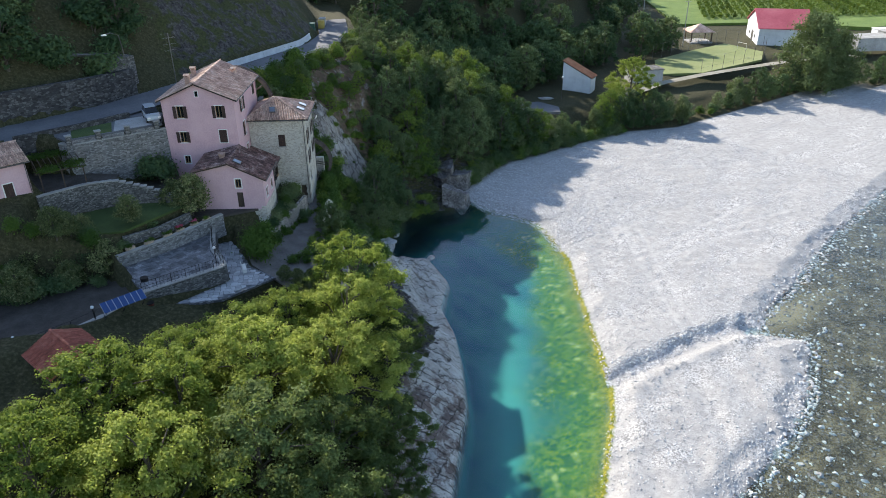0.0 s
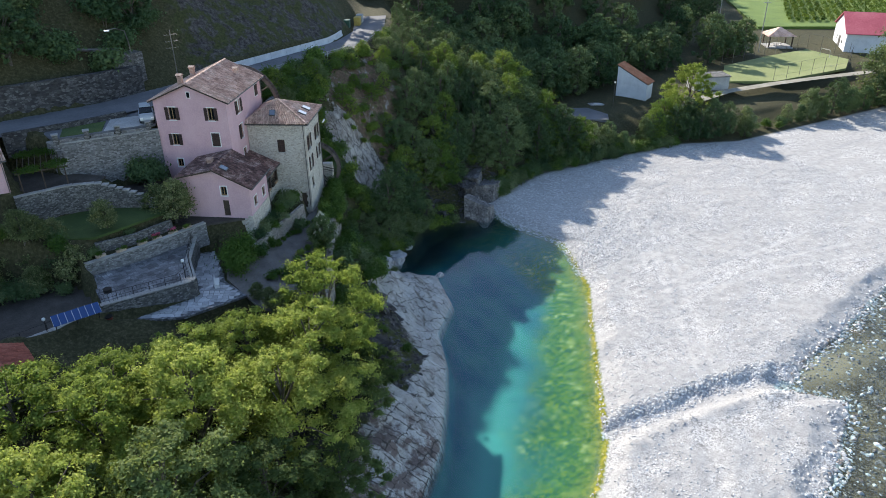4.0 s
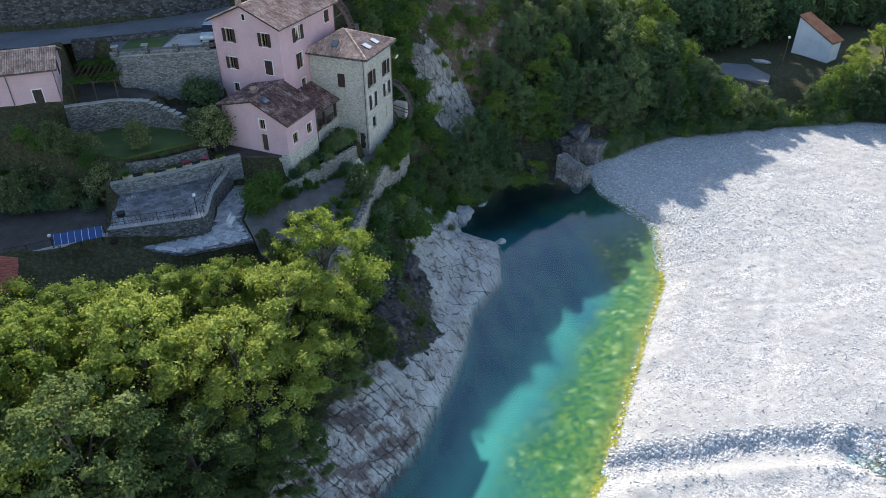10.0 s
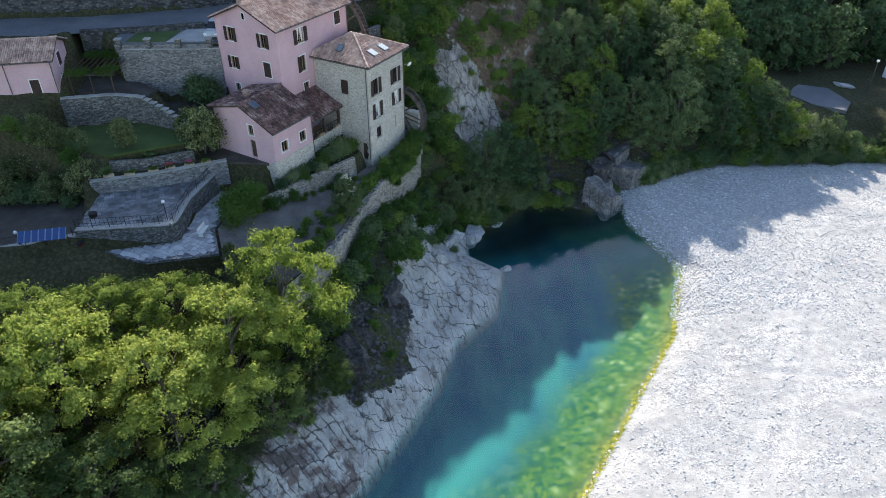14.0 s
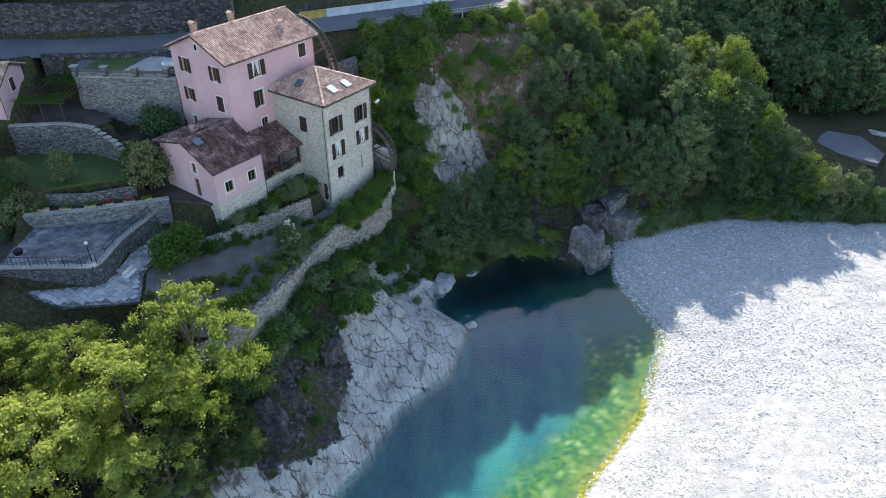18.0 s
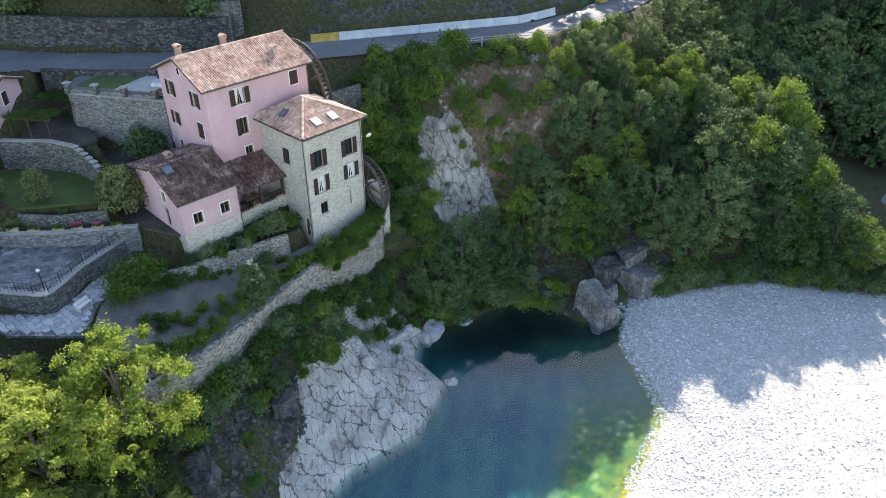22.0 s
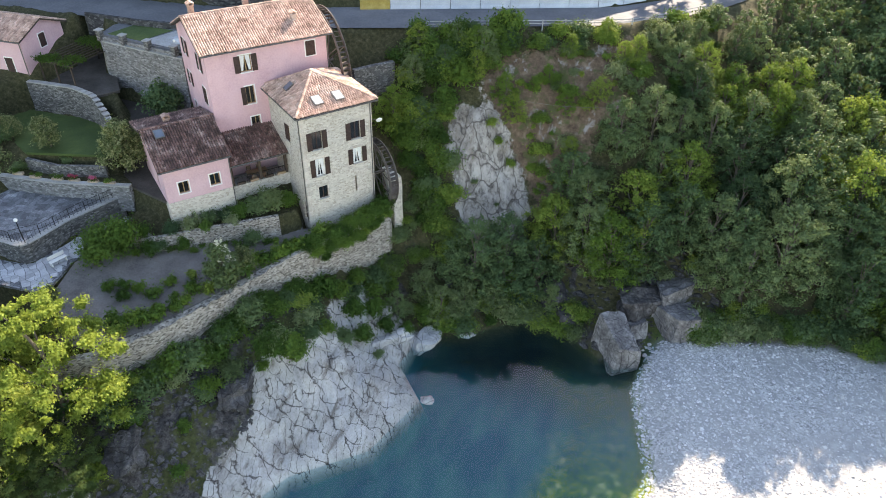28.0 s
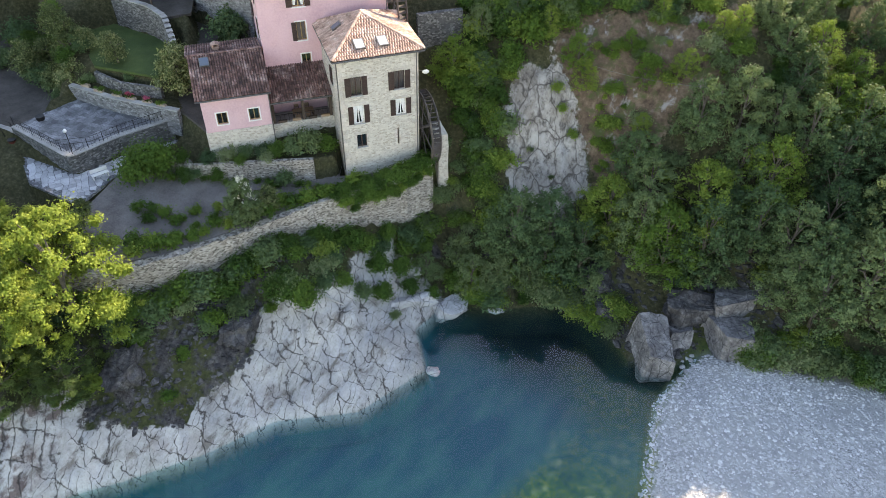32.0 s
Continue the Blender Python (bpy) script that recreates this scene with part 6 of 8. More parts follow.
def car(x, y, z, rz, label):
    c = thing("parked_car", x, y, z, rz, label, "car")
    bm = bmesh.new()
    secs = [(-2.05, 0.45, 0.85, 0.78), (-1.95, 0.35, 1.0, 0.82), (-1.0, 0.32, 1.02, 0.85), (0.9, 0.32, 1.0, 0.85), (1.85, 0.35, 0.92, 0.82), (2.1, 0.45, 0.75, 0.74)]
    rings = [[bm.verts.new((x0, s * w, zz)) for s, zz in ((-1, lo), (-1, hi - 0.12), (-0.9, hi), (0.9, hi), (1, hi - 0.12), (1, lo))] for x0, lo, hi, w in secs]
    for a, b in zip(rings, rings[1:]):
        for k in range(6):
            bm.faces.new((a[k], b[k], b[(k + 1) % 6], a[(k + 1) % 6]))
    bm.faces.new(rings[0][::-1])
    bm.faces.new(rings[-1])
    bmesh.ops.recalc_face_normals(bm, faces=bm.faces)
    part("body", bm, CAR_WHITE, c)
    bm = bmesh.new()
    lo = [bm.verts.new((px, py, 1.0)) for px, py in ((-1.9, -0.76), (1.0, -0.76), (1.0, 0.76), (-1.9, 0.76))]
    hi = [bm.verts.new((px, py, 1.6)) for px, py in ((-1.6, -0.62), (0.3, -0.62), (0.3, 0.62), (-1.6, 0.62))]
    bm.faces.new(hi)
    for k in range(4):
        bm.faces.new((lo[k], lo[(k + 1) % 4], hi[(k + 1) % 4], hi[k]))
    cab = part("cabin_glass", bm, GLASS, c, "dark tinted windows")
    part("roof_panel", boxes((-1.62, 0.32, -0.63, 0.63, 1.602, 1.66), bevel=0.02), CAR_WHITE, c)
    part("bonnet", boxes((1.02, 2.0, -0.7, 0.7, 0.985, 1.02)), CAR_WHITE, c)
    for wx in (-1.3, 1.3):
        for s in (-1, 1):
            wh = part("wheel", tube([(wx, s * 0.68, 0.34), (wx, s * 0.87, 0.34)], 0.34, 16), TYRE, c)
            part("rim", tube([(wx, s * 0.871, 0.34), (wx, s * 0.885, 0.34)], 0.21, 12), METAL, wh)
    for s in (-0.6, 0.6):
        part("headlight", boxes((2.0, 2.12, s - 0.17, s + 0.17, 0.62, 0.8)), TRIM, c)


car(-46.6, 4.4, 24.32, 262, "light silver car parked facing the pool beside the pink house")

# street lamp, aerials and bins along the road
lamp = thing("street_lamp", -45.2, 17.2, 24.5, 0, "tall grey street lamp with a curved arm", "street lamp")
part("pole", tube([(0, 0, 0), (0, 0, 6.5), (-0.3, -0.5, 8.2), (-1.6, -2.0, 8.9), (-2.6, -3.0, 8.9)], 0.08, 6, 0.6), METAL, lamp)
part("head", boxes((-3.0, -2.4, -3.4, -2.9, 8.8, 8.95), bevel=0.03), GLOBE, lamp)
pole = thing("aerial_mast", -41.2, 9.6, 24.5, 0, "thin lattice mast with television aerials", "mast")
part("mast", tube([(0, 0, 0), (0, 0, 9)], 0.06, 6), METAL, pole)
for z in (6.8, 7.6, 8.4):
    part("aerial", tube([(-0.8, -0.2, z), (0.8, 0.2, z)], 0.02, 4), METAL, pole)
    for k in range(5):
        part("element", tube([(-0.7 + 0.35 * k, -0.45, z), (-0.7 + 0.35 * k, 0.35, z)], 0.012, 4), METAL, pole)
footbridge = thing("pipe_bridge", 0, 0, 0, 0, "old concrete abutment with a pipe crossing above the road", "bridge")
part("abutment", prism([(-47.6, 17.2), (-43.6, 18.6), (-44.4, 20.6), (-48.2, 19.4)], 23.5, 29.5), STONE_GREY, footbridge)
part("pipe", tube([(-64, 22, 31.5), (-46, 19, 29.9)], 0.22, 8), METAL, footbridge)
GREEN_BIN = surface("green_bin_plastic", (0.02, 0.06, 0.045), (0.03, 0.085, 0.06), (0.05, 0.11, 0.08), 2, 10, 0.5)
for x, y, m, nm in ((-2.6, 43.6, GREEN_BIN, "dark green"), (0.4, 45.2, YELLOW, "yellow"), (2.0, 47.6, CONCRETE, "grey")):
    b = thing("recycling_bin", x, y, 24.4, 55, nm + " recycling container beside the road", "bin", "roadside containers")
    part("body", boxes((-0.8, 0.8, -0.6, 0.6, 0.15, 1.5), bevel=0.06), m, b)
    part("lid", boxes((-0.85, 0.85, -0.65, 0.65, 1.502, 1.66), bevel=0.05), m, b)


# ---- rocks ----
def rock_material(name, dark, mid, light):
    m, nt, b = material(name, 0.9, 0, 0.3)
    fine, big = noise_tex(nt, 3.0, 10, 0.75), noise_tex(nt, 0.6, 5)
    c = ramp(nt, mathn(nt, "ADD", mathn(nt, "MULTIPLY", fine, 0.55), mathn(nt, "MULTIPLY", big, 0.45)), [(0.36, dark), (0.5, mid), (0.64, light)])
    edge = ramp(nt, vor_tex(nt, 0.8, "DISTANCE_TO_EDGE", stretch=(1, 1, 0.6), warp=0.8), [(0.0, (0.3, 0.3, 0.3)), (0.03, (1, 1, 1))])
    nt.links.new(mixc(nt, 1.0, c, edge, "MULTIPLY"), b.inputs["Base Color"])
    bump(nt, b, fine, 0.6, 0.12)
    return m


ROCK_GREY = rock_material("grey_sandstone", (0.055, 0.05, 0.05), (0.165, 0.155, 0.15), (0.36, 0.345, 0.33))
ROCK_PALE = rock_material("pale_limestone", (0.24, 0.235, 0.23), (0.40, 0.39, 0.375), (0.52, 0.51, 0.49))
ROCK_DARK = rock_material("dark_mossy_rock", (0.022, 0.021, 0.020), (0.06, 0.056, 0.055), (0.17, 0.163, 0.158))


def boulder_mesh(name, seed, size, cuts=9, fine=4, jag=0.10, block=False):
    """A blocky rock: a ball cut by random planes, then roughened."""
    rnd = random.Random(seed)
    bm = bmesh.new()
    bmesh.ops.create_icosphere(bm, subdivisions=fine, radius=1.45 if block else 1)
    planes = []
    if block:
        for n in ((1, 0, 0), (-1, 0, 0), (0, 1, 0), (0, -1, 0), (0, 0, 1)):
            planes.append(((Vector(n) + Vector((rnd.gauss(0, 0.16), rnd.gauss(0, 0.16), rnd.gauss(0, 0.16)))).normalized(), rnd.uniform(0.56, 0.68)))
    for _ in range(cuts):
        n = Vector((rnd.gauss(0, 1), rnd.gauss(0, 1), rnd.gauss(0, 0.8))).normalized()
        planes.append((n, rnd.uniform(0.55, 0.85)))
    off = Vector((rnd.uniform(0, 50), rnd.uniform(0, 50), rnd.uniform(0, 50)))
    for v in bm.verts:
        p = v.co.copy()
        for n, d in planes:
            k = p.dot(n)
            if k > d:
                p -= n * (k - d)
        p += p.normalized() * (jag * noise.noise(p * 2.2 + off) + jag * 0.5 * noise.noise(p * 6 + off))
        v.co = Vector((p.x * size[0], p.y * size[1], p.z * size[2]))
    me = bpy.data.meshes.new(name)
    bm.to_mesh(me)
    bm.free()
    return me


def boulder(name, x, y, z, size, seed, mat, label, rz=0, jag=0.10, cuts=9, block=False, fine=4):
    me = boulder_mesh(name, seed, size, cuts, fine, jag, block)
    me.materials.append(mat)
    ob = new(name, me)
    ob.matrix_world = pose(x, y, z, 0, 0, rz)
    return tagged(ob, label, "rock")


boulder("waterside_boulder", 0.8, 2.3, 0.8, (2.1, 2.9, 3.5), 4, ROCK_GREY, "blocky grey boulder standing in the pool", 32, 0.06, 0, True, 5)
boulder("tall_boulder", 6.2, 7.5, 1.0, (3.0, 2.9, 3.8), 9, ROCK_GREY, "broad grey boulder at the gravel's edge", 24, 0.07, 1, True, 5)
boulder("tall_boulder", 4.8, 10.2, 2.0, (2.5, 2.0, 3.9), 10, ROCK_GREY, "upright cracked rock behind the broad boulder", 24, 0.08, 1, True)
boulder("rock_ledge", 1.6, 5.6, 0.6, (1.6, 2.2, 2.2), 14, ROCK_GREY, "low grey rock step behind the standing boulder", 36, 0.1, 1, True)
boulder("rock_ledge", -4.2, 5.0, 0.6, (3.2, 2.0, 2.0), 12, ROCK_DARK, "dark rock ledge above the pool", 20, 0.2, 5, True)
boulder("rock_ledge", -7.5, 6.8, 1.4, (2.8, 2.0, 2.2), 13, ROCK_DARK, "dark overgrown rock ledge above the pool", -10, 0.16)
boulder("rock_ledge", 1.8, 7.8, 2.6, (3.6, 2.4, 2.0), 15, ROCK_DARK, "dark stepped rock behind the boulders", 40, 0.2, 5, True)
boulder("white_slab", -20.8, -5.6, 0.7, (1.5, 4.2, 1.5), 17, ROCK_PALE, "pale sloping rock slab beside the pool", -32, 0.14, 5, True)
boulder("white_slab", -23.6, -5.4, 2.6, (0.8, 4.6, 0.7), 18, ROCK_PALE, "long pale rock ledge under the wall", -34, 0.14, 5, True)
boulder("white_slab", -17.6, -3.4, 0.2, (1.7, 2.4, 1.3), 19, ROCK_PALE, "smooth pale rock at the waterline", -20, 0.14, 5, True)
boulder("dark_outcrop", -28.6, -19.8, 4.6, (1.8, 2.8, 1.3), 23, ROCK_DARK, "dark broken outcrop with lichen", 20, 0.26, 6, True, 5)
boulder("dark_outcrop", -32.6, -28.6, 4.4, (2.0, 2.6, 1.7), 24, ROCK_DARK, "dark broken outcrop with a sunlit edge", 50, 0.26, 6, True, 5)
boulder("shore_stone", -14.6, -10.6, 0.0, (0.7, 0.6, 0.45), 25, ROCK_PALE, "pale stone at the tip of the rock", 0)
boulder("shore_stone", -14.0, -0.9, 0.0, (0.9, 0.5, 0.3), 26, ROCK_PALE, "pale stone under the hanging bushes", 20)
for i in range(40):
    r = random.Random(900 + i)
    x, y = 3.0 + r.uniform(0, 4.2), 2.0 + r.uniform(-0.6, 3.2)
    s = r.uniform(0.14, 0.36)
    boulder("inlet_stone", x, y, 0.06, (s, s * r.uniform(0.6, 1), s * 0.6), 300 + i, ROCK_PALE, "pale water-worn stone in the inlet", r.uniform(0, 180), 0.06, 5)["group"] = "stones in the inlet"

log = thing("driftwood_log", 0, 0, 0, 0, "bleached driftwood trunk lying on the rock", "log")
zl = ground_z(-25.5, -13.4)
part("stem", tube([(-25.6, -13.5, zl + 0.25), (-24.6, -12.6, ground_z(-24.6, -12.6) + 0.3), (-23.6, -11.9, ground_z(-23.6, -11.9) + 0.35)], 0.13, 7, 0.6), COPING, log)


# loose stones on the gravel bar and in the shallow river
def scatter(name, count, x0, x1, y0, y1, keep, lo, hi, mat, label, seed, power=3.0):
    r = np.random.RandomState(seed)
    px, py = r.uniform(x0, x1, count * 6), r.uniform(y0, y1, count * 6)
    h, shore, pond, river, *_ = ground_parts(px, py)
    ok = np.where(keep(px, py, h, shore, pond, river, r))[0][:count]
    px, py, h = px[ok], py[ok], h[ok]
    n = len(px)
    s = lo + (hi - lo) * r.rand(n) ** power
    base = np.array([(1, 0, -0.3), (0.3, 0.95, -0.3), (-0.8, 0.6, -0.3), (-0.75, -0.65, -0.3), (0.4, -0.95, -0.3), (0.35, 0.3, 0.75), (-0.4, -0.15, 0.8)])
    tri = np.array([(0, 1, 5), (1, 2, 5), (2, 6, 5), (2, 3, 6), (3, 4, 6), (4, 5, 6), (4, 0, 5)])
    a = r.uniform(0, 6.28, n)
    b = base[None] * (1 + 0.22 * r.normal(size=(n, 7, 1))) * s[:, None, None] * np.stack([np.ones(n), r.uniform(0.6, 1, n), r.uniform(0.3, 0.5, n)], -1)[:, None]
    c, sn = np.cos(a)[:, None], np.sin(a)[:, None]
    v = np.stack([b[..., 0] * c - b[..., 1] * sn, b[..., 0] * sn + b[..., 1] * c, b[..., 2]], -1) + np.stack([px, py, h + 0.12 * s], -1)[:, None]
    f = tri[None] + 7 * np.arange(n)[:, None, None]
    me = mesh_from(name, v.reshape(-1, 3).tolist(), f.reshape(-1, 3).tolist(), mat)
    return tagged(new(name, me), label, "stones", kind="stuff")


def pebble_material():
    m, nt, b = material("river_pebbles", 0.9, 0, 0.25)
    geo = nt.nodes.new("ShaderNodeNewGeometry")
    c = ramp(nt, geo.outputs["Random Per Island"], [(0.05, (0.28, 0.274, 0.266)), (0.35, (0.42, 0.412, 0.40)), (0.75, (0.52, 0.51, 0.495)), (0.97, (0.74, 0.73, 0.71))])
    nt.links.new(mixc(nt, 0.25, c, ramp(nt, noise_tex(nt, 9, 6, 0.7), [(0.3, (0.2, 0.2, 0.2)), (0.7, (0.7, 0.69, 0.67))])), b.inputs["Base Color"])
    return m


PEBBLE = pebble_material()
WET_PEBBLE = surface("wet_river_stones", (0.07, 0.055, 0.045), (0.16, 0.135, 0.115), (0.30, 0.27, 0.24), 2, 9, 0.6, pieces=0.5)
off_track = lambda x, y: np.min([np.abs(side(x, y, line)) for line in TRACKS], axis=0) > 0.22 + 0.25 * value_noise(x, y, 2.0)
on_bar = lambda x, y, h, s, p, r, q: (s < -0.2) & (p < 0.3) & (r > -0.3) & (h > -0.1) & off_track(x, y) & (value_noise(x, y, 5.0) + value_noise(x + 9, y, 1.5) * 0.6 > q.uniform(-0.45, 0.35, len(x)))
scatter("gravel_stones", 44000, -36, 66, -70, 12, on_bar, 0.05, 0.17, PEBBLE, "loose pale river stones on the gravel bar", 5)
near_edge = lambda x, y, h, s, p, r, q: (s < -0.1) & (p < 0.3) & (r > 0) & (p > -24) & (y > -22) & (q.rand(len(x)) < np.exp(p / 12))
scatter("shore_pebbles", 12000, 2, 30, -22, 10, near_edge, 0.06, 0.22, PEBBLE, "pale stones along the pool's edge", 6)
in_river = lambda x, y, h, s, p, r, q: (r < 0.4) & (r > -26) & (p < 0) & (q.rand(len(x)) < np.exp(-np.abs(r) / 9) + 0.12)
in_step = lambda x, y, h, s, p, r, q: (p < 0) & (r > -0.4) & (np.abs(side(x, y, [(-20, -46.6), (-8.9, -48.3), (-2.2, -48.9), (4.4, -50.2), (9, -52.2)]) - 0.7 + 0.9 * value_noise(x, y, 6.0)) < q.uniform(0.2, 1.6, len(x)))
scatter("step_stones", 4200, -18, 9, -54, -44, in_step, 0.06, 0.24, PEBBLE, "coarse stones along the step in the gravel bar", 16, 2.2)
by_river = lambda x, y, h, s, p, r, q: (p < 0) & (r > -1.2) & (r < q.uniform(0, 2.2, len(x)))
scatter("bank_stones", 3500, -20, 66, -68, -38, by_river, 0.08, 0.34, PEBBLE, "larger pale stones lining the river's edge", 17, 2.2)
scatter("river_stones", 11000, -40, 70, -95, -40, in_river, 0.06, 0.30, WET_PEBBLE, "wet stones breaking the shallow river", 7, 4.0)

scatter("exposed_stones", 1300, -30, 70, -90, -40, in_river, 0.12, 0.42, PEBBLE, "pale stones standing out of the shallow river", 18, 2.6)
on_crop = lambda x, y, h, s, p, r, q: (inside(x, y, OUTCROP, 0.1) > 0.5) & (value_noise(x, y, 2.5) + 0.2 > q.uniform(-0.3, 0.4, len(x)))
scatter("outcrop_rubble", 1500, -42, -25, -34, -12, on_crop, 0.07, 0.45, ROCK_DARK, "dark broken rubble on the weathered outcrop", 8, 3.0)
in_slope = lambda x, y, h, s, p, r, q: (s > 0.2) & (s < 9) & (value_noise(x, y, 3.0) > q.uniform(-0.2, 0.4, len(x)))
scatter("bank_rubble", 900, -8, 10, 1, 15, in_slope, 0.1, 0.7, ROCK_DARK, "dark fallen rock on the bank behind the boulders", 9, 2.5)

# ---- far bank: hut, playing field, barn ----
WHITEWALL = surface("stained_white_render", (0.52, 0.53, 0.55), (0.68, 0.69, 0.71), (0.76, 0.77, 0.79), 0.5, 6, 0.9, relief=0.1)
ORANGE_TILE = surface("orange_roof_tiles", (0.30, 0.12, 0.06), (0.44, 0.19, 0.10), (0.52, 0.27, 0.16), 0.7, 4, 0.85, relief=0.2)
hut = thing("white_hut", 58.3, 32.3, 4.8, -68, "narrow white rendered hut with steep single-pitch orange roof", "hut")
bm = bmesh.new()
vs = [bm.verts.new(c) for c in ((0, 0, -1), (7.2, 0, -1), (7.2, 0, 3.6), (0, 0, 6.9), (0, 3.4, -1), (7.2, 3.4, -1), (7.2, 3.4, 3.6), (0, 3.4, 6.9))]
for q in ((0, 1, 2, 3), (5, 4, 7, 6), (4, 0, 3, 7), (1, 5, 6, 2), (3, 2, 6, 7), (0, 4, 5, 1)):
    bm.faces.new([vs[i] for i in q])
part("wall", bm, WHITEWALL, hut)
roof_plane(hut, "roof", (-0.25, 3.6, 7.15), (-0.25, -0.2, 7.15), (7.5, -0.2, 3.65), (7.5, 3.6, 3.65), ORANGE_TILE, 31)

post = thing("yard_lamp_post", 52.2, 26.6, 4.8, 0, "grey lamp post with a round white head", "lamp post")
part("pole", tube([(0, 0, 0), (0, 0, 5)], 0.07, 6), METAL, post)
part("head", tube([(0, 0, 5), (0, 0, 5.3)], 0.22, 10), GLOBE, post)
heap = boulder("rubble_heap", 49.2, 29.0, 4.9, (2.0, 0.9, 0.45), 41, ROCK_PALE, "low heap of pale rubble in the hut's yard", -50, 0.2)

box_hut = thing("grey_block_hut", 81.2, 25.6, 4.8, -25, "plain grey concrete block hut", "hut")
part("wall", boxes((-4.2, 4.2, -2.2, 2.2, -1, 3.0)), CONCRETE, box_hut)
# dark masonry tone on the roof carries the tree shade over the hut
part("roof", boxes((-4.4, 4.4, -2.4, 2.4, 3.002, 3.2)), STONE_GREY, box_hut)

COURT = [(88, 27), (101.6, 37.5), (121, 38.5), (137, 38), (135, 24), (125, 18.5), (99, 20)]
pad("playing_field", COURT, 5.08, DRY_TURF, "sunlit mown playing field", "field", 0.6)
TRACK = surface("dusty_track", (0.17, 0.155, 0.12), (0.26, 0.24, 0.19), (0.34, 0.315, 0.26), 0.3, 4, 0.95)
v, f = strip([(60, 16), (81.3, 19), (96.4, 17.5), (110, 15.2), (124, 12.2), (150, 2)], [(60, 19), (81.3, 21.6), (96.4, 20), (110, 17.6), (124, 14.8), (150, 5)], 5.12, 60)
tagged(new("gravel_path", mesh_from("gravel_path", v, f, TRACK)), "pale gravel path beside the playing field", "path", kind="structure")
fence = thing("field_fence", 0, 0, 0, 0, "tall thin posts and wire round the playing field", "fence")
fl = smooth_line([(x, y, 5.2) for x, y in ((97, 19.4), (125, 18), (136, 24), (138, 38.5), (121, 39), (101, 38))], 4.5)
for x, y, z in fl:
    part("post", tube([(x, y, z), (x, y, z + 4)], 0.05, 5), METAL, fence)
for zz in (1.5, 4.0):
    part("wire", tube([(x, y, z + zz) for x, y, z in fl], 0.02, 4), METAL, fence)
goal = thing("goal", 132, 29.2, 5.2, -10, "white football goal frame", "goal")
part("frame", tube([(0, -1.6, 0), (0, -1.6, 2), (0, 1.6, 2), (0, 1.6, 0)], 0.07, 6), TRIM, goal)

gz = thing("gazebo", 134.5, 46.0, 5.0, -35, "open timber gazebo with a hipped tiled roof", "gazebo")
for x in (-3.2, 3.2):
    for y in (-2.6, 2.6):
        part("post", boxes((x - 0.15, x + 0.15, y - 0.15, y + 0.15, 0, 3.2)), DARKWOOD, gz)
for q in range(4):
    a = [(-4, -3.4), (4, -3.4), (4, 3.4), (-4, 3.4)]
    p, r2 = a[q], a[(q + 1) % 4]
    part("roof", slab([(0, 0, 5.4), (p[0], p[1], 3.2), (r2[0], r2[1], 3.2)], 0.12), TILE, gz)
part("table", boxes((-1.2, 1.2, -0.5, 0.5, 0.7, 0.78), (-1.0, -0.9, -0.4, 0.4, 0, 0.7), (0.9, 1.0, -0.4, 0.4, 0, 0.7)), TRIM, gz)
part("floor", boxes((-3.6, 3.6, -3, 3, -0.6, 0.12)), CONCRETE, gz)

REDROOF = surface("faded_red_roof", (0.34, 0.06, 0.08), (0.46, 0.10, 0.125), (0.54, 0.16, 0.18), 0.15, 3, 0.7, relief=0.1)
barn = thing("white_barn", 143.5, 31.0, 4.8, -48.5, "large white barn with faded red gable roof", "barn")
W = 18.0
part("wall", prism([(0, 0), (15, 0), (15, W), (0, W)], -1, 5.2), WHITEWALL, barn)
bm = bmesh.new()
g0 = [bm.verts.new(c) for c in ((0, 0, 5.2), (0, W, 5.2), (0, W / 2, 9.4), (0.4, 0, 5.2), (0.4, W, 5.2), (0.4, W / 2, 9.4))]
bm.faces.new(g0[:3])
bm.faces.new(g0[3:])
for i, j in ((0, 1), (1, 2), (2, 0)):
    bm.faces.new((g0[i], g0[j], g0[j + 3], g0[i + 3]))
bmesh.ops.recalc_face_normals(bm, faces=bm.faces)
part("gable", bm, WHITEWALL, barn)
part("roof", slab([(-0.5, W / 2, 9.6), (15.5, W / 2, 9.6), (15.5, -0.6, 5.1), (-0.5, -0.6, 5.1)], 0.2), REDROOF, barn)
part("roof", slab([(15.5, W / 2, 9.6), (-0.5, W / 2, 9.6), (-0.5, W + 0.6, 5.1), (15.5, W + 0.6, 5.1)], 0.2), REDROOF, barn)
part("door", boxes((-0.06, 0, 7.5, 10, 0, 3)), METAL, barn)
for y in (4.5, 12.5):
    part("window", boxes((-0.05, 0, y, y + 0.8, 1.4, 2.4)), GLASS, barn)

for x, y, h, nm in ((124, 44.2, 14, "tall timber pole with cross-arm beside the gazebo"), (141, 73, 12, "tall floodlight pole in front of the wood")):
    t = thing("light_pole", x, y, 4.8, 0, nm, "pole")
    part("mast", tube([(0, 0, 0), (0, 0, h)], 0.16, 6, 0.7), COPING, t)
    part("crossarm", tube([(-0.9, 0.4, h - 0.6), (0.9, -0.4, h - 0.6)], 0.08, 5), COPING, t)

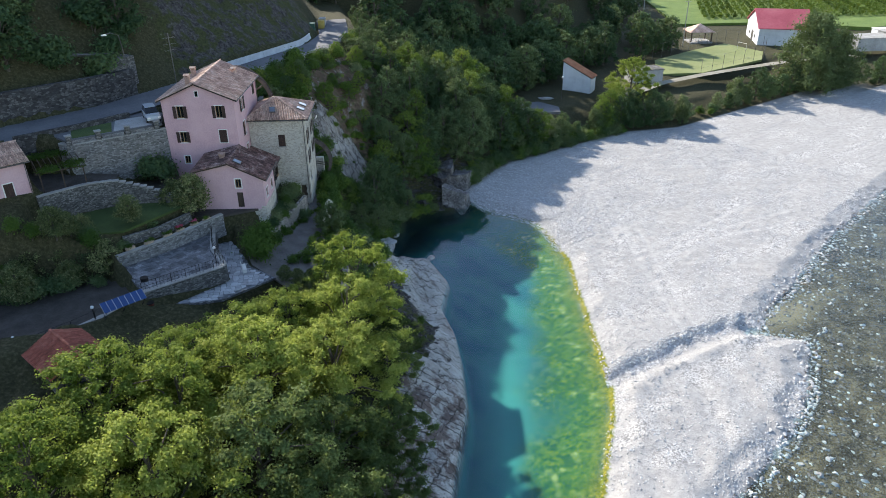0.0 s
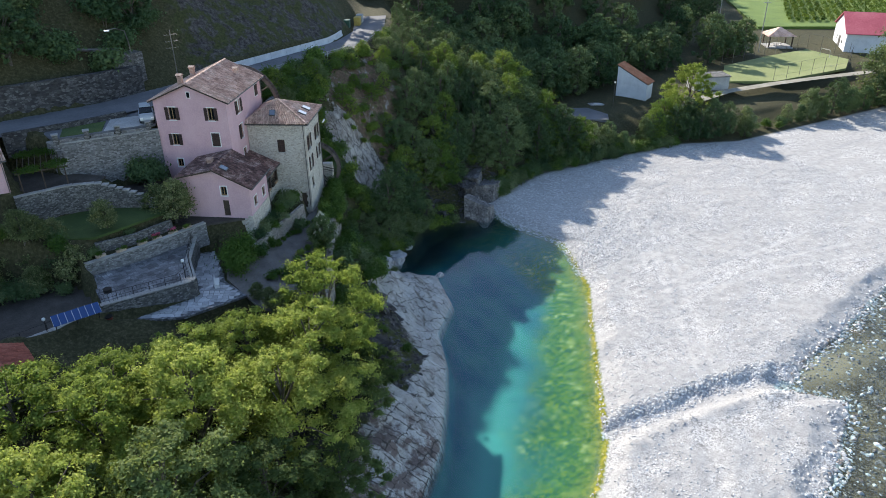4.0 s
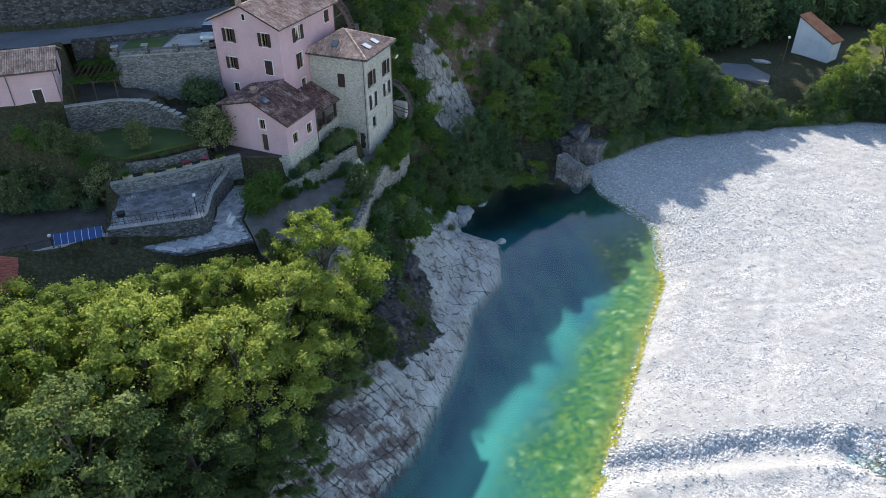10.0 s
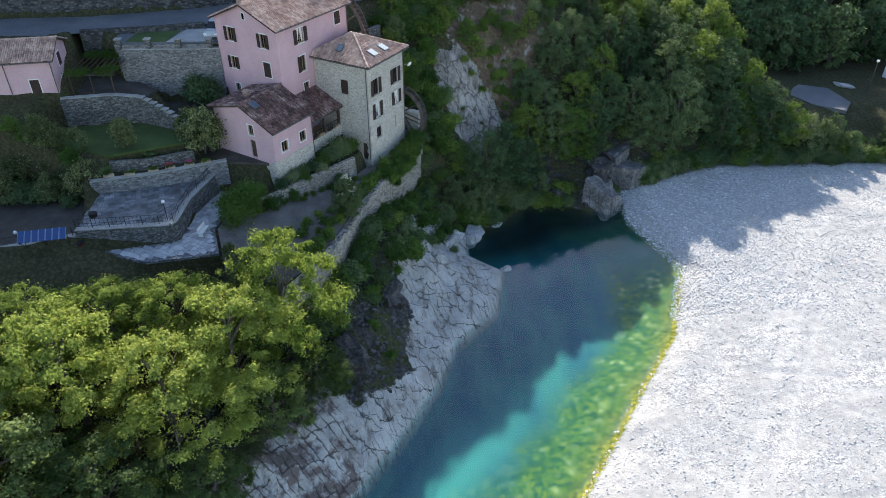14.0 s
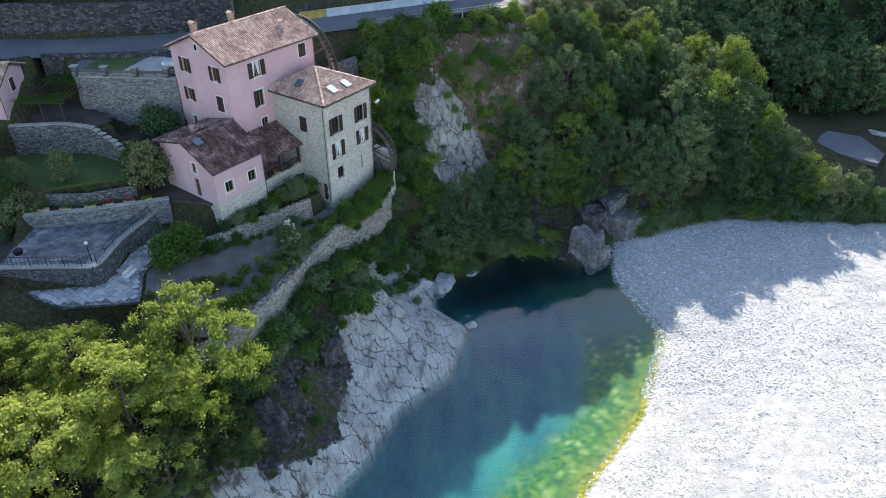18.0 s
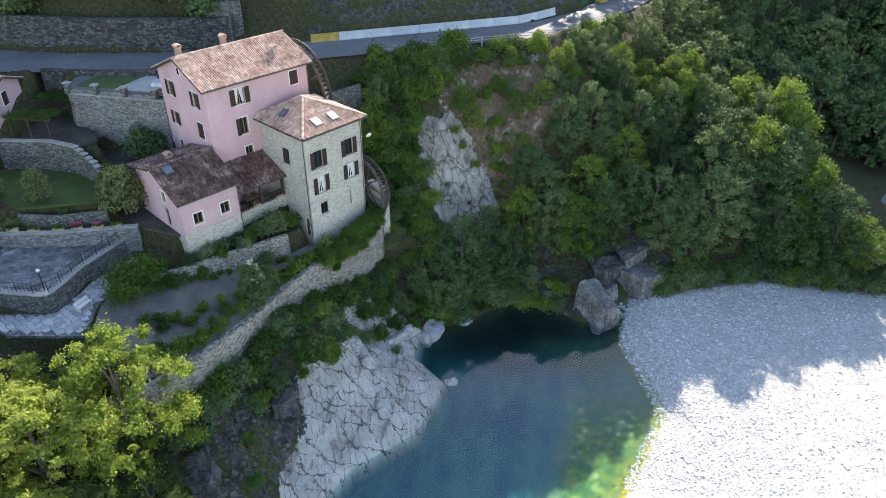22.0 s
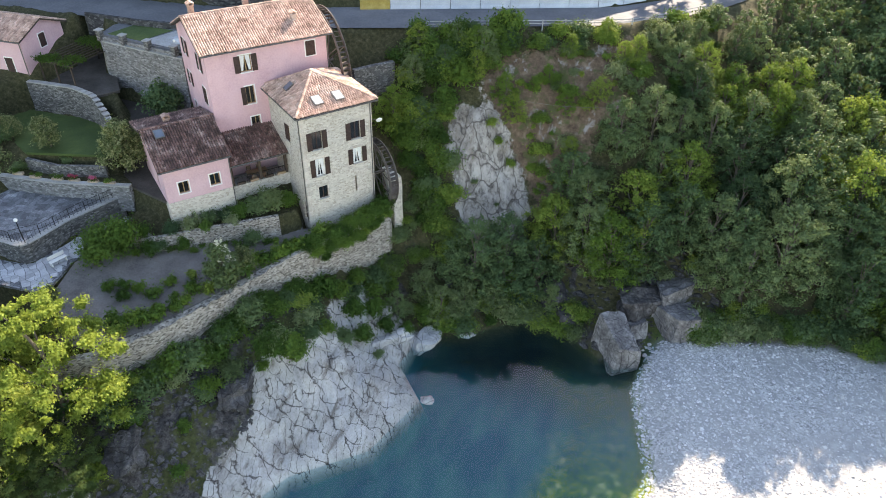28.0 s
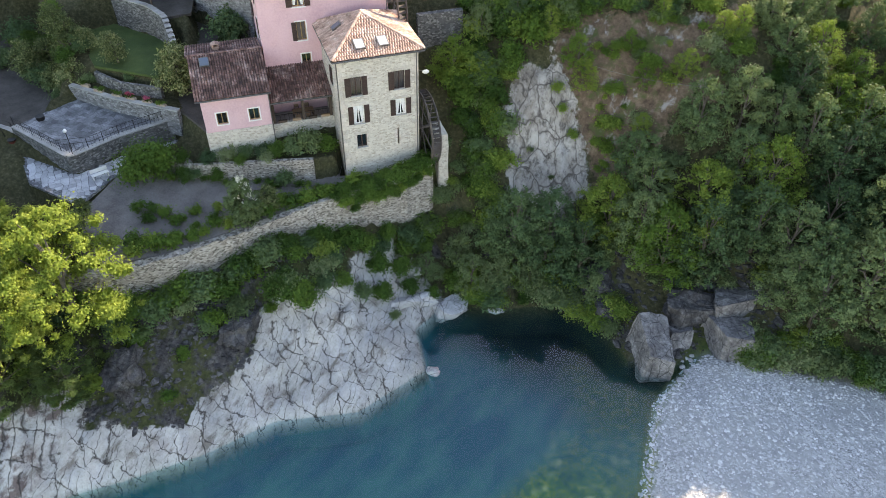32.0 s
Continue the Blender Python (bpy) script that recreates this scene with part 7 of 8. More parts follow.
for i, (x, y, rz, w, d, h) in enumerate(((166, 8, -30, 12, 7, 3.2), (178, 4, -25, 10, 8, 3.6), (186, 12, -30, 7, 3, 2.6))):
    t = thing("low_building", x, y, 4.8, rz, "low grey flat-roofed building beyond the trees" if i < 2 else "white parked trailer beyond the trees", "building")
    part("wall", boxes((-w / 2, w / 2, -d / 2, d / 2, -0.5, h)), CONCRETE if i < 2 else WHITEWALL, t)
    part("roof", boxes((-w / 2 - 0.2, w / 2 + 0.2, -d / 2 - 0.2, d / 2 + 0.2, h + 0.002, h + 0.2)), COPING if i < 2 else TRIM, t)

FIELD = surface("vineyard_grass", (0.07, 0.12, 0.02), (0.11, 0.17, 0.03), (0.16, 0.22, 0.05), 0.1, 2, 0.95, relief=0.2)
pad("vineyard_ground", [(152, 66), (176, 50), (196, 20), (330, -10), (420, 120), (250, 160), (190, 110)], 5.6, FIELD, "bright green vineyard floor", "field", 1.5)
r = np.random.RandomState(81)
for k in range(34):
    t = thing("vine_row", 168 + k * 3.6 * 0.62, 66 - k * 3.6 * 0.62 * 0.7, 5.6, 38, "long trimmed row of green vines", "vine row", "vineyard rows")
    n = 700
    v = leaves(r, [(x, 0, 0.9) for x in np.linspace(0, 95, 60)], [0.75] * 60, n, 0.6)
    part("vines", leaf_mesh("vines", v, LEAF_POT), None, t)


# ---- trees and shrubs ----
BARK = surface("grey_bark", (0.05, 0.04, 0.03), (0.10, 0.085, 0.065), (0.17, 0.15, 0.12), 2, 14, 0.95, relief=0.5)
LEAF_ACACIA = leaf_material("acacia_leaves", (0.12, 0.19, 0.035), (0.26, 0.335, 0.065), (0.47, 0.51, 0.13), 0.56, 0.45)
# darker copy of the acacia leaves, with shade put into the colour
LEAF_ACACIA_SHADE = leaf_material("shaded_acacia_leaves", (0.05, 0.085, 0.03), (0.10, 0.15, 0.05), (0.21, 0.26, 0.09), 0.42, 0.4)
LEAF_OAK = leaf_material("oak_leaves", (0.038, 0.076, 0.034), (0.078, 0.13, 0.054), (0.145, 0.19, 0.078), 0.18, 0.22)
LEAF_GREY = leaf_material("willow_leaves", (0.065, 0.10, 0.042), (0.12, 0.165, 0.07), (0.24, 0.28, 0.14), 0.3)
LEAF_LIGHT = leaf_material("young_leaves", (0.06, 0.12, 0.02), (0.12, 0.20, 0.035), (0.24, 0.30, 0.06), 0.35)
LEAF_SILVER = leaf_material("olive_leaves", (0.045, 0.07, 0.028), (0.10, 0.13, 0.05), (0.31, 0.32, 0.15), 0.25, 0.7)
BLOOM = leaf_material("cream_blossom", (0.45, 0.42, 0.28), (0.6, 0.57, 0.42), (0.75, 0.72, 0.58), 0.3)
LEAF_IVY = leaf_material("ivy_leaves", (0.025, 0.06, 0.012), (0.052, 0.108, 0.019), (0.10, 0.165, 0.03), 0.22)


def join_tubes(rows):
    bm = bmesh.new()
    for pts, r, tp in rows:
        t = tube(pts, r, 6, tp)
        me = bpy.data.meshes.new("t")
        t.to_mesh(me)
        t.free()
        bm.from_mesh(me)
        bpy.data.meshes.remove(me)
    return bm


def tree(name, label, seed, height, spread_r, bare, clumps, count, size, mat, flat=0.75, lean=0.0, hang=0.0, category="tree", airy=0.8, lo=0.11, hi=0.30, corners=3, loose=0.4, core=0.0):
    """A tapered trunk with limbs and a crown of many leaf sprays in uneven clumps, at the origin."""
    rnd = np.random.RandomState(seed)
    t = thing(name, 0, 0, 0, 0, label, category)
    top = height * 0.86
    bend = rnd.uniform(-1, 1, 2) * 0.06 * height + [lean, 0]
    trunk = [(bend[0] * k * k, bend[1] * k * k, top * k - 0.4 * (k == 0)) for k in (0, 0.25, 0.5, 0.75, 1)]
    limbs, cs, rs = [(trunk, 0.025 * height + 0.03, 0.15)], [], []
    for i in range(clumps):
        k = bare + (1 - bare) * ((i + rnd.rand()) / clumps)
        ang = i * 2.4 + rnd.uniform(-0.5, 0.5)
        env = math.sin(math.pi * min(1, 0.25 + 0.72 * (k - bare) / (1 - bare + 1e-6))) ** 0.7
        rad = spread_r * env * rnd.uniform(0.35, 1.0) * airy
        z = height * k * 0.97
        c = (bend[0] * k + rad * math.cos(ang), bend[1] * k + rad * math.sin(ang), z)
        cs.append(c)
        rs.append(spread_r * rnd.uniform(lo, hi) * (0.65 + 0.35 * env))
        if i % (2 if clumps < 25 else clumps // 12) == 0:
            b0 = max(0.15, k - 0.25)
            limbs.append(([(bend[0] * b0 * b0, bend[1] * b0 * b0, top * b0), (c[0] * 0.5, c[1] * 0.5, z * 0.9), c], 0.009 * height + 0.01, 0.3))
    part("trunk", join_tubes(limbs), BARK, t)
    spray = leaves(rnd, cs, rs, count, size, flat, hang, corners, loose)
    if core:
        spray = np.concatenate([spray, leaves(rnd, cs, [0.6 * r for r in rs], int(count * core), size * 1.7, flat, hang, corners, 0.1)])
    part("crown", leaf_mesh("crown", spray, mat, corners), None, t)
    return t


def shrub(name, label, seed, w, h, count, size, mat, clumps=9):
    rnd = np.random.RandomState(seed)
    t = thing(name, 0, 0, 0, 0, label, "shrub")
    cs = [(rnd.uniform(-0.6, 0.6) * w / 2, rnd.uniform(-0.6, 0.6) * w / 2, h * rnd.uniform(0.25, 0.75)) for _ in range(clumps)]
    rs = [0.5 * min(w, h) * rnd.uniform(0.5, 0.95) for _ in range(clumps)]
    part("stem", join_tubes([([(c[0] * 0.2, c[1] * 0.2, -0.3), c], 0.03, 0.4) for c in cs[:6]]), BARK, t)
    part("foliage", leaf_mesh("foliage", leaves(rnd, cs, rs, count, size, 0.85, 0, 3, 0.35), mat, 3), None, t)
    return t


def stand(proto, x, y, s, turn, sink=0.15, z=None, tall=1.0):
    """A copy of a plant, rooted in the ground."""
    zz = ground_z(x, y) if z is None else z
    ob = copy_thing(proto, pose(x, y, zz - sink, 0, 0, turn))
    ob.scale = (s, s, s * tall)
    return ob


def drop(proto):
    for o in list(proto.children_recursive) + [proto]:
        bpy.data.objects.remove(o)


ACACIA = [tree("acacia_tree", "tall acacia with bright yellow-green feathery crown", 20 + i, 11, 5.6, 0.12, 125, 30000, 0.115, LEAF_ACACIA, 0.6, hang=0.5, airy=1.16, lo=0.065, hi=0.185, loose=0.44, core=0.3) for i in range(4)]
ACACIA_SHADE = [tree("acacia_tree", "acacia with a dense feathery crown in a darker, shaded leaf colour", 26 + i, 11, 5.6, 0.08, 125, 26000, 0.12, LEAF_ACACIA_SHADE, 0.6, hang=0.5, airy=1.16, lo=0.065, hi=0.185, loose=0.44, core=0.3) for i in range(2)]
OAK = [tree("oak_tree", "dark green broadleaf tree on the wooded slope", 30 + i, 9, 3.8, 0.08, 80, 7600, 0.15, LEAF_OAK if i < 4 else LEAF_LIGHT, 0.8, airy=1.0, lo=0.10, hi=0.26) for i in range(5)]
FAR_OAK = [tree("woodland_tree", "dark woodland tree in the backlit wood", 35 + i, 9, 4.0, 0.1, 46, 2400, 0.28, LEAF_OAK, 0.85, airy=1.0, lo=0.1, hi=0.27) for i in range(3)]
WILLOW = [tree("willow_tree", "grey-green willow at the gravel's edge", 40 + i, 7, 3.2, 0.06, 48, 4600, 0.19, LEAF_GREY if i == 0 else LEAF_OAK, 0.85) for i in range(2)]
BUSH = [shrub(("bank_shrub", "ivy_shrub", "willow_shrub", "young_shrub")[i], ("dense dark green shrub on the rocky bank", "glossy green climbing growth on the bank", "grey-green wild shrub on the bank", "light green young shrub on the bank")[i], 50 + i, 3.0, 2.2, 1700, 0.15, (LEAF_OAK, LEAF_IVY, LEAF_GREY, LEAF_LIGHT)[i], 14) for i in range(4)]
SMALL = [shrub("garden_plant", ("leafy green garden plant in the soil", "light green garden shrub by the wall")[i], 55 + i, 1.2, 1.0, 520, 0.11, (LEAF_IVY, LEAF_LIGHT)[i]) for i in range(2)]
OLIVE = [tree("olive_tree", "silvery fruit tree with pale leaf tips in the yard", 58 + i, 4.6, 2.3, 0.2, 60, 5600, 0.12, LEAF_SILVER, 0.9) for i in range(2)]
LAUREL = shrub("laurel_hedge", "rounded dense laurel hedge with light young tips", 62, 3.0, 3.0, 4600, 0.14, LEAF_IVY, 16)
CREEPER = shrub("climbing_plant", "dense dark green creeper spilling over the wall", 63, 2.6, 1.8, 2200, 0.13, LEAF_IVY, 16)
BLOSSOM = tree("flowering_tree", "small garden tree with long pale flower spikes", 66, 4.6, 1.9, 0.08, 60, 5200, 0.13, LEAF_GREY, 1.0)
part("blossoms", leaf_mesh("blossoms", leaves(np.random.RandomState(3), [(0.9 * math.cos(i * 2.4) * (1 - i / 22), 0.9 * math.sin(i * 2.4) * (1 - i / 22), 2.4 + i * 0.14) for i in range(18)], [0.2] * 18, 420, 0.1, 2.2, 0, 3), BLOOM, 3), None, BLOSSOM, "creamy white flower spikes")
POPLAR = tree("poplar_tree", "tall grey-green poplar at the river's edge", 64, 20, 8.5, 0.05, 150, 17000, 0.32, LEAF_GREY, 1.0, airy=0.95)

rnd = random.Random(5)
# the acacia grove on the near bank
for x, y, s, tl in ((-38.0, -28.2, 0.92, 1.12), (-42.0, -33, 0.95, 0.95), (-46.4, -29.8, 0.85, 0.78), (-52.5, -31.5, 0.9, 0.74), (-58.5, -32.6, 0.85, 0.72), (-65, -34.5, 0.95, 0.8),
                (-46.0, -38.0, 1.0, 0.85), (-53.0, -37, 1.05, 0.95), (-60, -38.0, 1.05, 0.85), (-50.0, -44, 1.0, 0.75), (-57, -45, 1.1, 0.9), (-64.5, -45, 1.05, 0.95),
                (-71, -40, 1.05, 0.9), (-55, -52, 1.0, 0.8), (-63, -53, 1.1, 0.85), (-43.5, -43, 0.7, 0.65), (-71, -51, 1.05, 0.9), (-38.8, -35.5, 0.62, 0.8), (-35.2, -31.8, 0.5, 0.75), (-46.5, -47.5, 0.6, 0.6)):
    # small trees and those towards the river take the shade-coloured leaves
    stand(rnd.choice(ACACIA_SHADE if (y < -42.5 and x > -58) or s < 0.75 else ACACIA), x, y, s * rnd.uniform(0.92, 1.08), rnd.uniform(0, 360), tall=tl)


def in_poly(x, y, poly, grow):
    """Inside a plan polygon, or within grow metres of it."""
    return inside(np.array([float(x)]), np.array([float(y)]), poly, grow)[0] > 0


def on_slope(x, y):
    pa, pb = np.array([x]), np.array([y])
    return side(pa, pb, SHORE)[0], side(pa, pb, ROAD_SOUTH)[0], side(pa, pb, ROAD_NORTH)[0]


# woods on the slope below the road
spots = []
tries = 0
while len(spots) < 195 and tries < 7000:
    tries += 1
    x, y = rnd.uniform(-27, 52), rnd.uniform(3, 62)
    if any(math.hypot(x - a, y - b) < 2.6 for a, b in spots):
        continue
    sh, nr, _ = on_slope(x, y)
    if sh < 2.6 or nr > -2.0 or inside(np.array([x]), np.array([y]), HUT_YARD, 0.2)[0] > 0 or (x > 27 and 8 < y < 37 and x + 0.6 * y > 41):
        continue
    if in_poly(x, y, FACE, 2.0) or in_poly(x, y, BARE_SLOPE, 0.6) or (x < -20 and y < 9) or (-8 < x < 7 and sh < 6.0) or (x < -18 and nr < -8 and y < 8):
        continue
    spots.append((x, y))
    stand(rnd.choice(FAR_OAK if y > 33 else OAK + OAK[4:]), x, y, min(0.95, max(0.36, 0.27 + 0.032 * -nr)) * rnd.uniform(0.85, 1.15), rnd.uniform(0, 360), tall=rnd.uniform(0.85, 1.15))
# shrubs: bank under the garden wall, cliff foot, road edge
for n, x0, x1, y0, y1, ok in (
        (34, -42, -22, -27, 2, lambda x, y, sh, nr: sh > 8.0 and inside(np.array([x]), np.array([y]), GARDEN, 0.1)[0] < 0.01 and side(np.array([x]), np.array([y]), [(-42, -28.5), (-36.6, -26), (-31.8, -16), (-27.6, -7), (-23.2, 2.4)])[0] < 0),
        (80, -24, 8, -3, 16, lambda x, y, sh, nr: 1.0 < sh and nr < -9 and not in_poly(x, y, FACE, 0.7) and not in_poly(x, y, BARE_SLOPE, 0.2) and not (-7 < x < 7 and sh < 5.5)),
        (46, -30, 4, 8, 36, lambda x, y, sh, nr: -5 < nr < -0.8 and x > -29 and (not in_poly(x, y, BARE_SLOPE, 0.2) or rnd.random() < 0.25)),
        (26, -26, -18, 2, 12, lambda x, y, sh, nr: sh > 4 and not in_poly(x, y, FACE, 0.7) and math.hypot(x + 26.5, y - 1) > 3.4),
        (44, -17, -3, -2, 9, lambda x, y, sh, nr: 0.1 < sh < 2.6),
        (60, -14, 30, 6, 30, lambda x, y, sh, nr: sh > 3 and nr < -3 and not in_poly(x, y, FACE, 0.7) and not in_poly(x, y, BARE_SLOPE, 0.2)),
        (26, -46, -32, -36, -26, lambda x, y, sh, nr: sh > 6.0 and not (x > -35 and y > -29.5)),
        (66, 8, 46, 6, 20, lambda x, y, sh, nr: 0.3 < sh < 4.5)):
    got = 0
    for _ in range(4000):
        if got >= n:
            break
        x, y = rnd.uniform(x0, x1), rnd.uniform(y0, y1)
        sh, nr, _f = on_slope(x, y)
        if ok(x, y, sh, nr):
            got += 1
            s = rnd.uniform(0.45, 1.0)
            stand(rnd.choice(BUSH), x, y, s, rnd.uniform(0, 360), 0.3, tall=rnd.uniform(0.7, 1.1))
# ivy hanging over the garden wall by the tower
WALL_LINE = [(-40.6, -27.0), (-37.4, -25.0), (-34.6, -20.7), (-32.7, -16.0), (-30.8, -11.3), (-28.5, -7.0), (-25.9, -2.2), (-24.1, 2.0)]


def by_wall(t, off):
    """A place along the garden wall, off metres outside it."""
    k = min(int(t * 7), 6)
    (xa, ya), (xb, yb) = WALL_LINE[k], WALL_LINE[k + 1]
    f, L = t * 7 - k, math.hypot(xb - xa, yb - ya)
    return xa + (xb - xa) * f + off * (yb - ya) / L, ya + (yb - ya) * f - off * (xb - xa) / L


for i in range(11):
    x, y = by_wall(0.72 + 0.26 * i / 10, rnd.uniform(-0.1, 0.3))
    stand(CREEPER, x, y, rnd.uniform(0.55, 0.85), rnd.uniform(0, 360), 0.5, 11.2 + 0.9 * i / 10, 0.9)
for i in range(30):
    x, y = by_wall(0.03 + 0.93 * i / 29, rnd.uniform(1.0, 2.4))
    stand(CREEPER if i % 3 else BUSH[0], x, y, rnd.uniform(0.75, 1.15) * (0.7 if 0.62 < i / 29 < 0.75 else 1), rnd.uniform(0, 360), 0.3, tall=rnd.uniform(0.8, 1.15))
for i in range(14):
    x, y = by_wall(0.74 + 0.24 * i / 13, rnd.uniform(0.3, 0.8))
    stand(CREEPER if i % 4 else BUSH[3], x, y, rnd.uniform(0.4, 0.65), rnd.uniform(0, 360), 0.5, 10.3 + 0.9 * i / 13 + rnd.uniform(-0.5, 0.3), 1.0)
for i in range(24):
    x, y = by_wall(0.22 + 0.75 * i / 23, rnd.uniform(-1.6, -0.7))
    stand(SMALL[i % 2], x, y, rnd.uniform(0.8, 1.45), rnd.uniform(0, 360), 0.1, garden_z(x, y) + 0.05, rnd.uniform(0.9, 1.3))
for x, y, s, tl in ((-43.5, -16.6, 0.9, 1.1), (-42.4, -14.8, 0.9, 1.3)):
    stand(LAUREL, x, y, s, rnd.uniform(0, 360), 0.2, garden_z(x, y), tl)
for i in range(16):
    x, y = -41.2 + 11.0 * i / 15 + rnd.uniform(-0.3, 0.3), -14.6 + 8.6 * i / 15 + rnd.uniform(-0.3, 0.3)
    stand(rnd.choice(BUSH[:2] + SMALL), x, y, rnd.uniform(0.45, 0.7), rnd.uniform(0, 360), 0.1, garden_z(x, y) + 0.05)
for x, y in ((-39.6, -18.2), (-38.9, -19.3), (-40.6, -19.0), (-38.2, -18.0), (-36.5, -16.0), (-35.4, -17.0), (-34.9, -15.6), (-36.9, -17.8), (-35.6, -14.4), (-34.2, -13.4), (-38.0, -21.6), (-37.0, -22.6), (-36.4, -20.6)):
    stand(rnd.choice(SMALL), x, y, rnd.uniform(0.6, 1.2), rnd.uniform(0, 360), 0.1, garden_z(x, y) + 0.05)
stand(BLOSSOM, -32.4, -13.8, 1.05, 40, 0.1, garden_z(-32.4, -13.8))
stand(OLIVE[0], -32.2, -11.4, 0.6, 40, 0.1, garden_z(-32.2, -11.4))
for x, y, s in ((-41.2, -13.0, 0.5), (-39.3, -11.9, 0.55), (-38.2, -10.4, 0.6), (-37.2, -9.2, 0.55), (-36.3, -7.9, 0.6), (-35.2, -6.9, 0.7), (-34.2, -5.9, 0.9), (-33.2, -4.8, 0.85), (-32.4, -3.6, 0.75), (-36.9, -10.0, 0.5), (-35.3, -8.4, 0.5)):
    stand(BUSH[rnd.choice((0, 1, 2))], x, y, s, rnd.uniform(0, 360), 0.1, 13.0, rnd.uniform(0.8, 1.2))
for x, y, z, s in ((-47.4, -7.6, 15.5, 1.15), (-48.6, -6.4, 15.5, 1.0), (-54.6, -9.2, 17.3, 0.75), (-58.6, -12.2, 13.3, 0.95), (-61.6, -9.4, 13.3, 1.0), (-64.4, -8.4, 13.3, 1.0), (-42.0, -25.4, 11, 0.55)):
    stand(rnd.choice(OLIVE), x, y, s, rnd.uniform(0, 360), 0.1, z)
for x, y, z, s in ((-72, -17, 13.2, 0.8), (-60, -13.6, 13.2, 0.6), (-63, -12.5, 13.2, 0.9), (-75, -9, 13.5, 1.2), (-52.6, -9.6, 16.2, 0.45), (-48.9, 0.3, 18.0, 1.3), (-47.9, -0.3, 18.0, 1.3), (-48.8, 0.9, 18.2, 1.2), (-66, -12.6, 13.2, 0.9), (-69, -10, 13.2, 1.0), (-72, -13, 13.2, 1.0), (-59.8, -11.0, 15, 0.8), (-73, -4, 15, 1.2), (-56.6, -11.6, 15.6, 0.5)):
    stand(BUSH[0], x, y, s, rnd.uniform(0, 360), 0.2, z)
for x, y, s in ((-17.2, -0.8, 0.55), (-15.2, 0.8, 0.62), (-12.6, 2.6, 0.6), (-10.2, 4.6, 0.55), (-7.2, 5.4, 0.5), (-19.6, 0.4, 0.6), (-21.2, -2.6, 0.4), (-17.6, 2.8, 0.6), (-14.2, 4.4, 0.6)):
    stand(rnd.choice(WILLOW + OAK[:2]), x, y, s, rnd.uniform(0, 360), 0.3, tall=0.9)
for x, y, s in ((-23.6, -9.4, 0.7), (-22.6, -7.6, 0.8), (-24.8, -10.6, 0.75), (-21.4, -5.4, 0.7), (-22.8, -4.2, 0.9), (-25.6, -12.2, 0.8), (-20.6, -8.4, 0.4), (-26.6, -14.4, 0.7), (-24.4, -6.2, 0.9), (-19.8, -3.6, 0.6), (-30.2, -21.4, 0.6), (-33.5, -25.6, 0.6), (-28.6, -27.4, 0.5), (-30.4, -24.6, 0.5)):
    stand(BUSH[rnd.choice((0, 1))], x, y, s, rnd.uniform(0, 360), 0.25, tall=0.9)
for i in range(110):
    x, y = rnd.uniform(-95, -40), rnd.uniform(11, 34)
    if on_slope(x, y)[2] > 2.5:
        stand(BUSH[0], x, y, rnd.uniform(0.9, 2.0), rnd.uniform(0, 360), 0.3)
got = 0
for _ in range(3000):
    if got >= 70:
        break
    x, y = rnd.uniform(-28.5, -17), rnd.uniform(4, 22)
    sh, nr, _f = on_slope(x, y)
    if sh > 4 and nr < -0.8 and not in_poly(x, y, FACE, 0.9) and not in_poly(x, y, BARE_SLOPE, 0.2) and math.hypot(x + 25.3, y - 4.4) > 3 and math.hypot(x + 29.6, y - 10.8) > 3.2:
        got += 1
        stand(rnd.choice((CREEPER, CREEPER, BUSH[1], BUSH[3])), x, y, rnd.uniform(0.7, 1.15), rnd.uniform(0, 360), 0.3, tall=rnd.uniform(0.8, 1.3))
# bushes leaning over the edge of the gravel
SHORE_EDGE = [(7.5, 6.6), (9, 6.8), (20, 11), (38, 10), (54, 9.2)]
for i in range(84):
    t = i / 83 * 3.999
    (xa, ya), (xb, yb) = SHORE_EDGE[int(t)], SHORE_EDGE[int(t) + 1]
    x, y = xa + (xb - xa) * (t % 1) + rnd.uniform(-0.4, 0.4), ya + (yb - ya) * (t % 1) + rnd.uniform(0.1, 1.4)
    stand(rnd.choice(BUSH[:3]), x, y, rnd.uniform(0.6, 1.05), rnd.uniform(0, 360), 0.3, tall=rnd.uniform(0.7, 1.2))
for i in range(26):
    x, y = rnd.uniform(-72, -59), rnd.uniform(-13, -8.5)
    stand(rnd.choice((BUSH[0], BUSH[0], BUSH[1], OLIVE[0])), x, y, rnd.uniform(0.55, 0.95), rnd.uniform(0, 360), 0.2)
for x, y, s in ((-42.2, -24.0, 0.5), (-41.2, -25.0, 0.55), (-43.2, -22.6, 0.45), (-39.8, -24.2, 0.4)):
    stand(OLIVE[1], x, y, s, rnd.uniform(0, 360), 0.1, garden_z(x, y))
# riverside trees and bushes past the gravel's far edge
x = 26.0
while x < 150:
    yy = np.interp(x, [20, 38, 54, 66, 87, 112, 140, 200], [11, 10, 9.2, 3.5, 2.5, 1.5, -9, -20])
    stand(rnd.choice(WILLOW + OAK[:2] + BUSH[:3]), x, yy + rnd.uniform(1.5, 3.5), rnd.uniform(0.5, 0.8) if x < 60 else rnd.uniform(0.55, 0.95), rnd.uniform(0, 360))
    x += rnd.uniform(1.8, 3.0)
stand(ACACIA[1], 64.5, 16.5, 0.95, 20, tall=1.1)
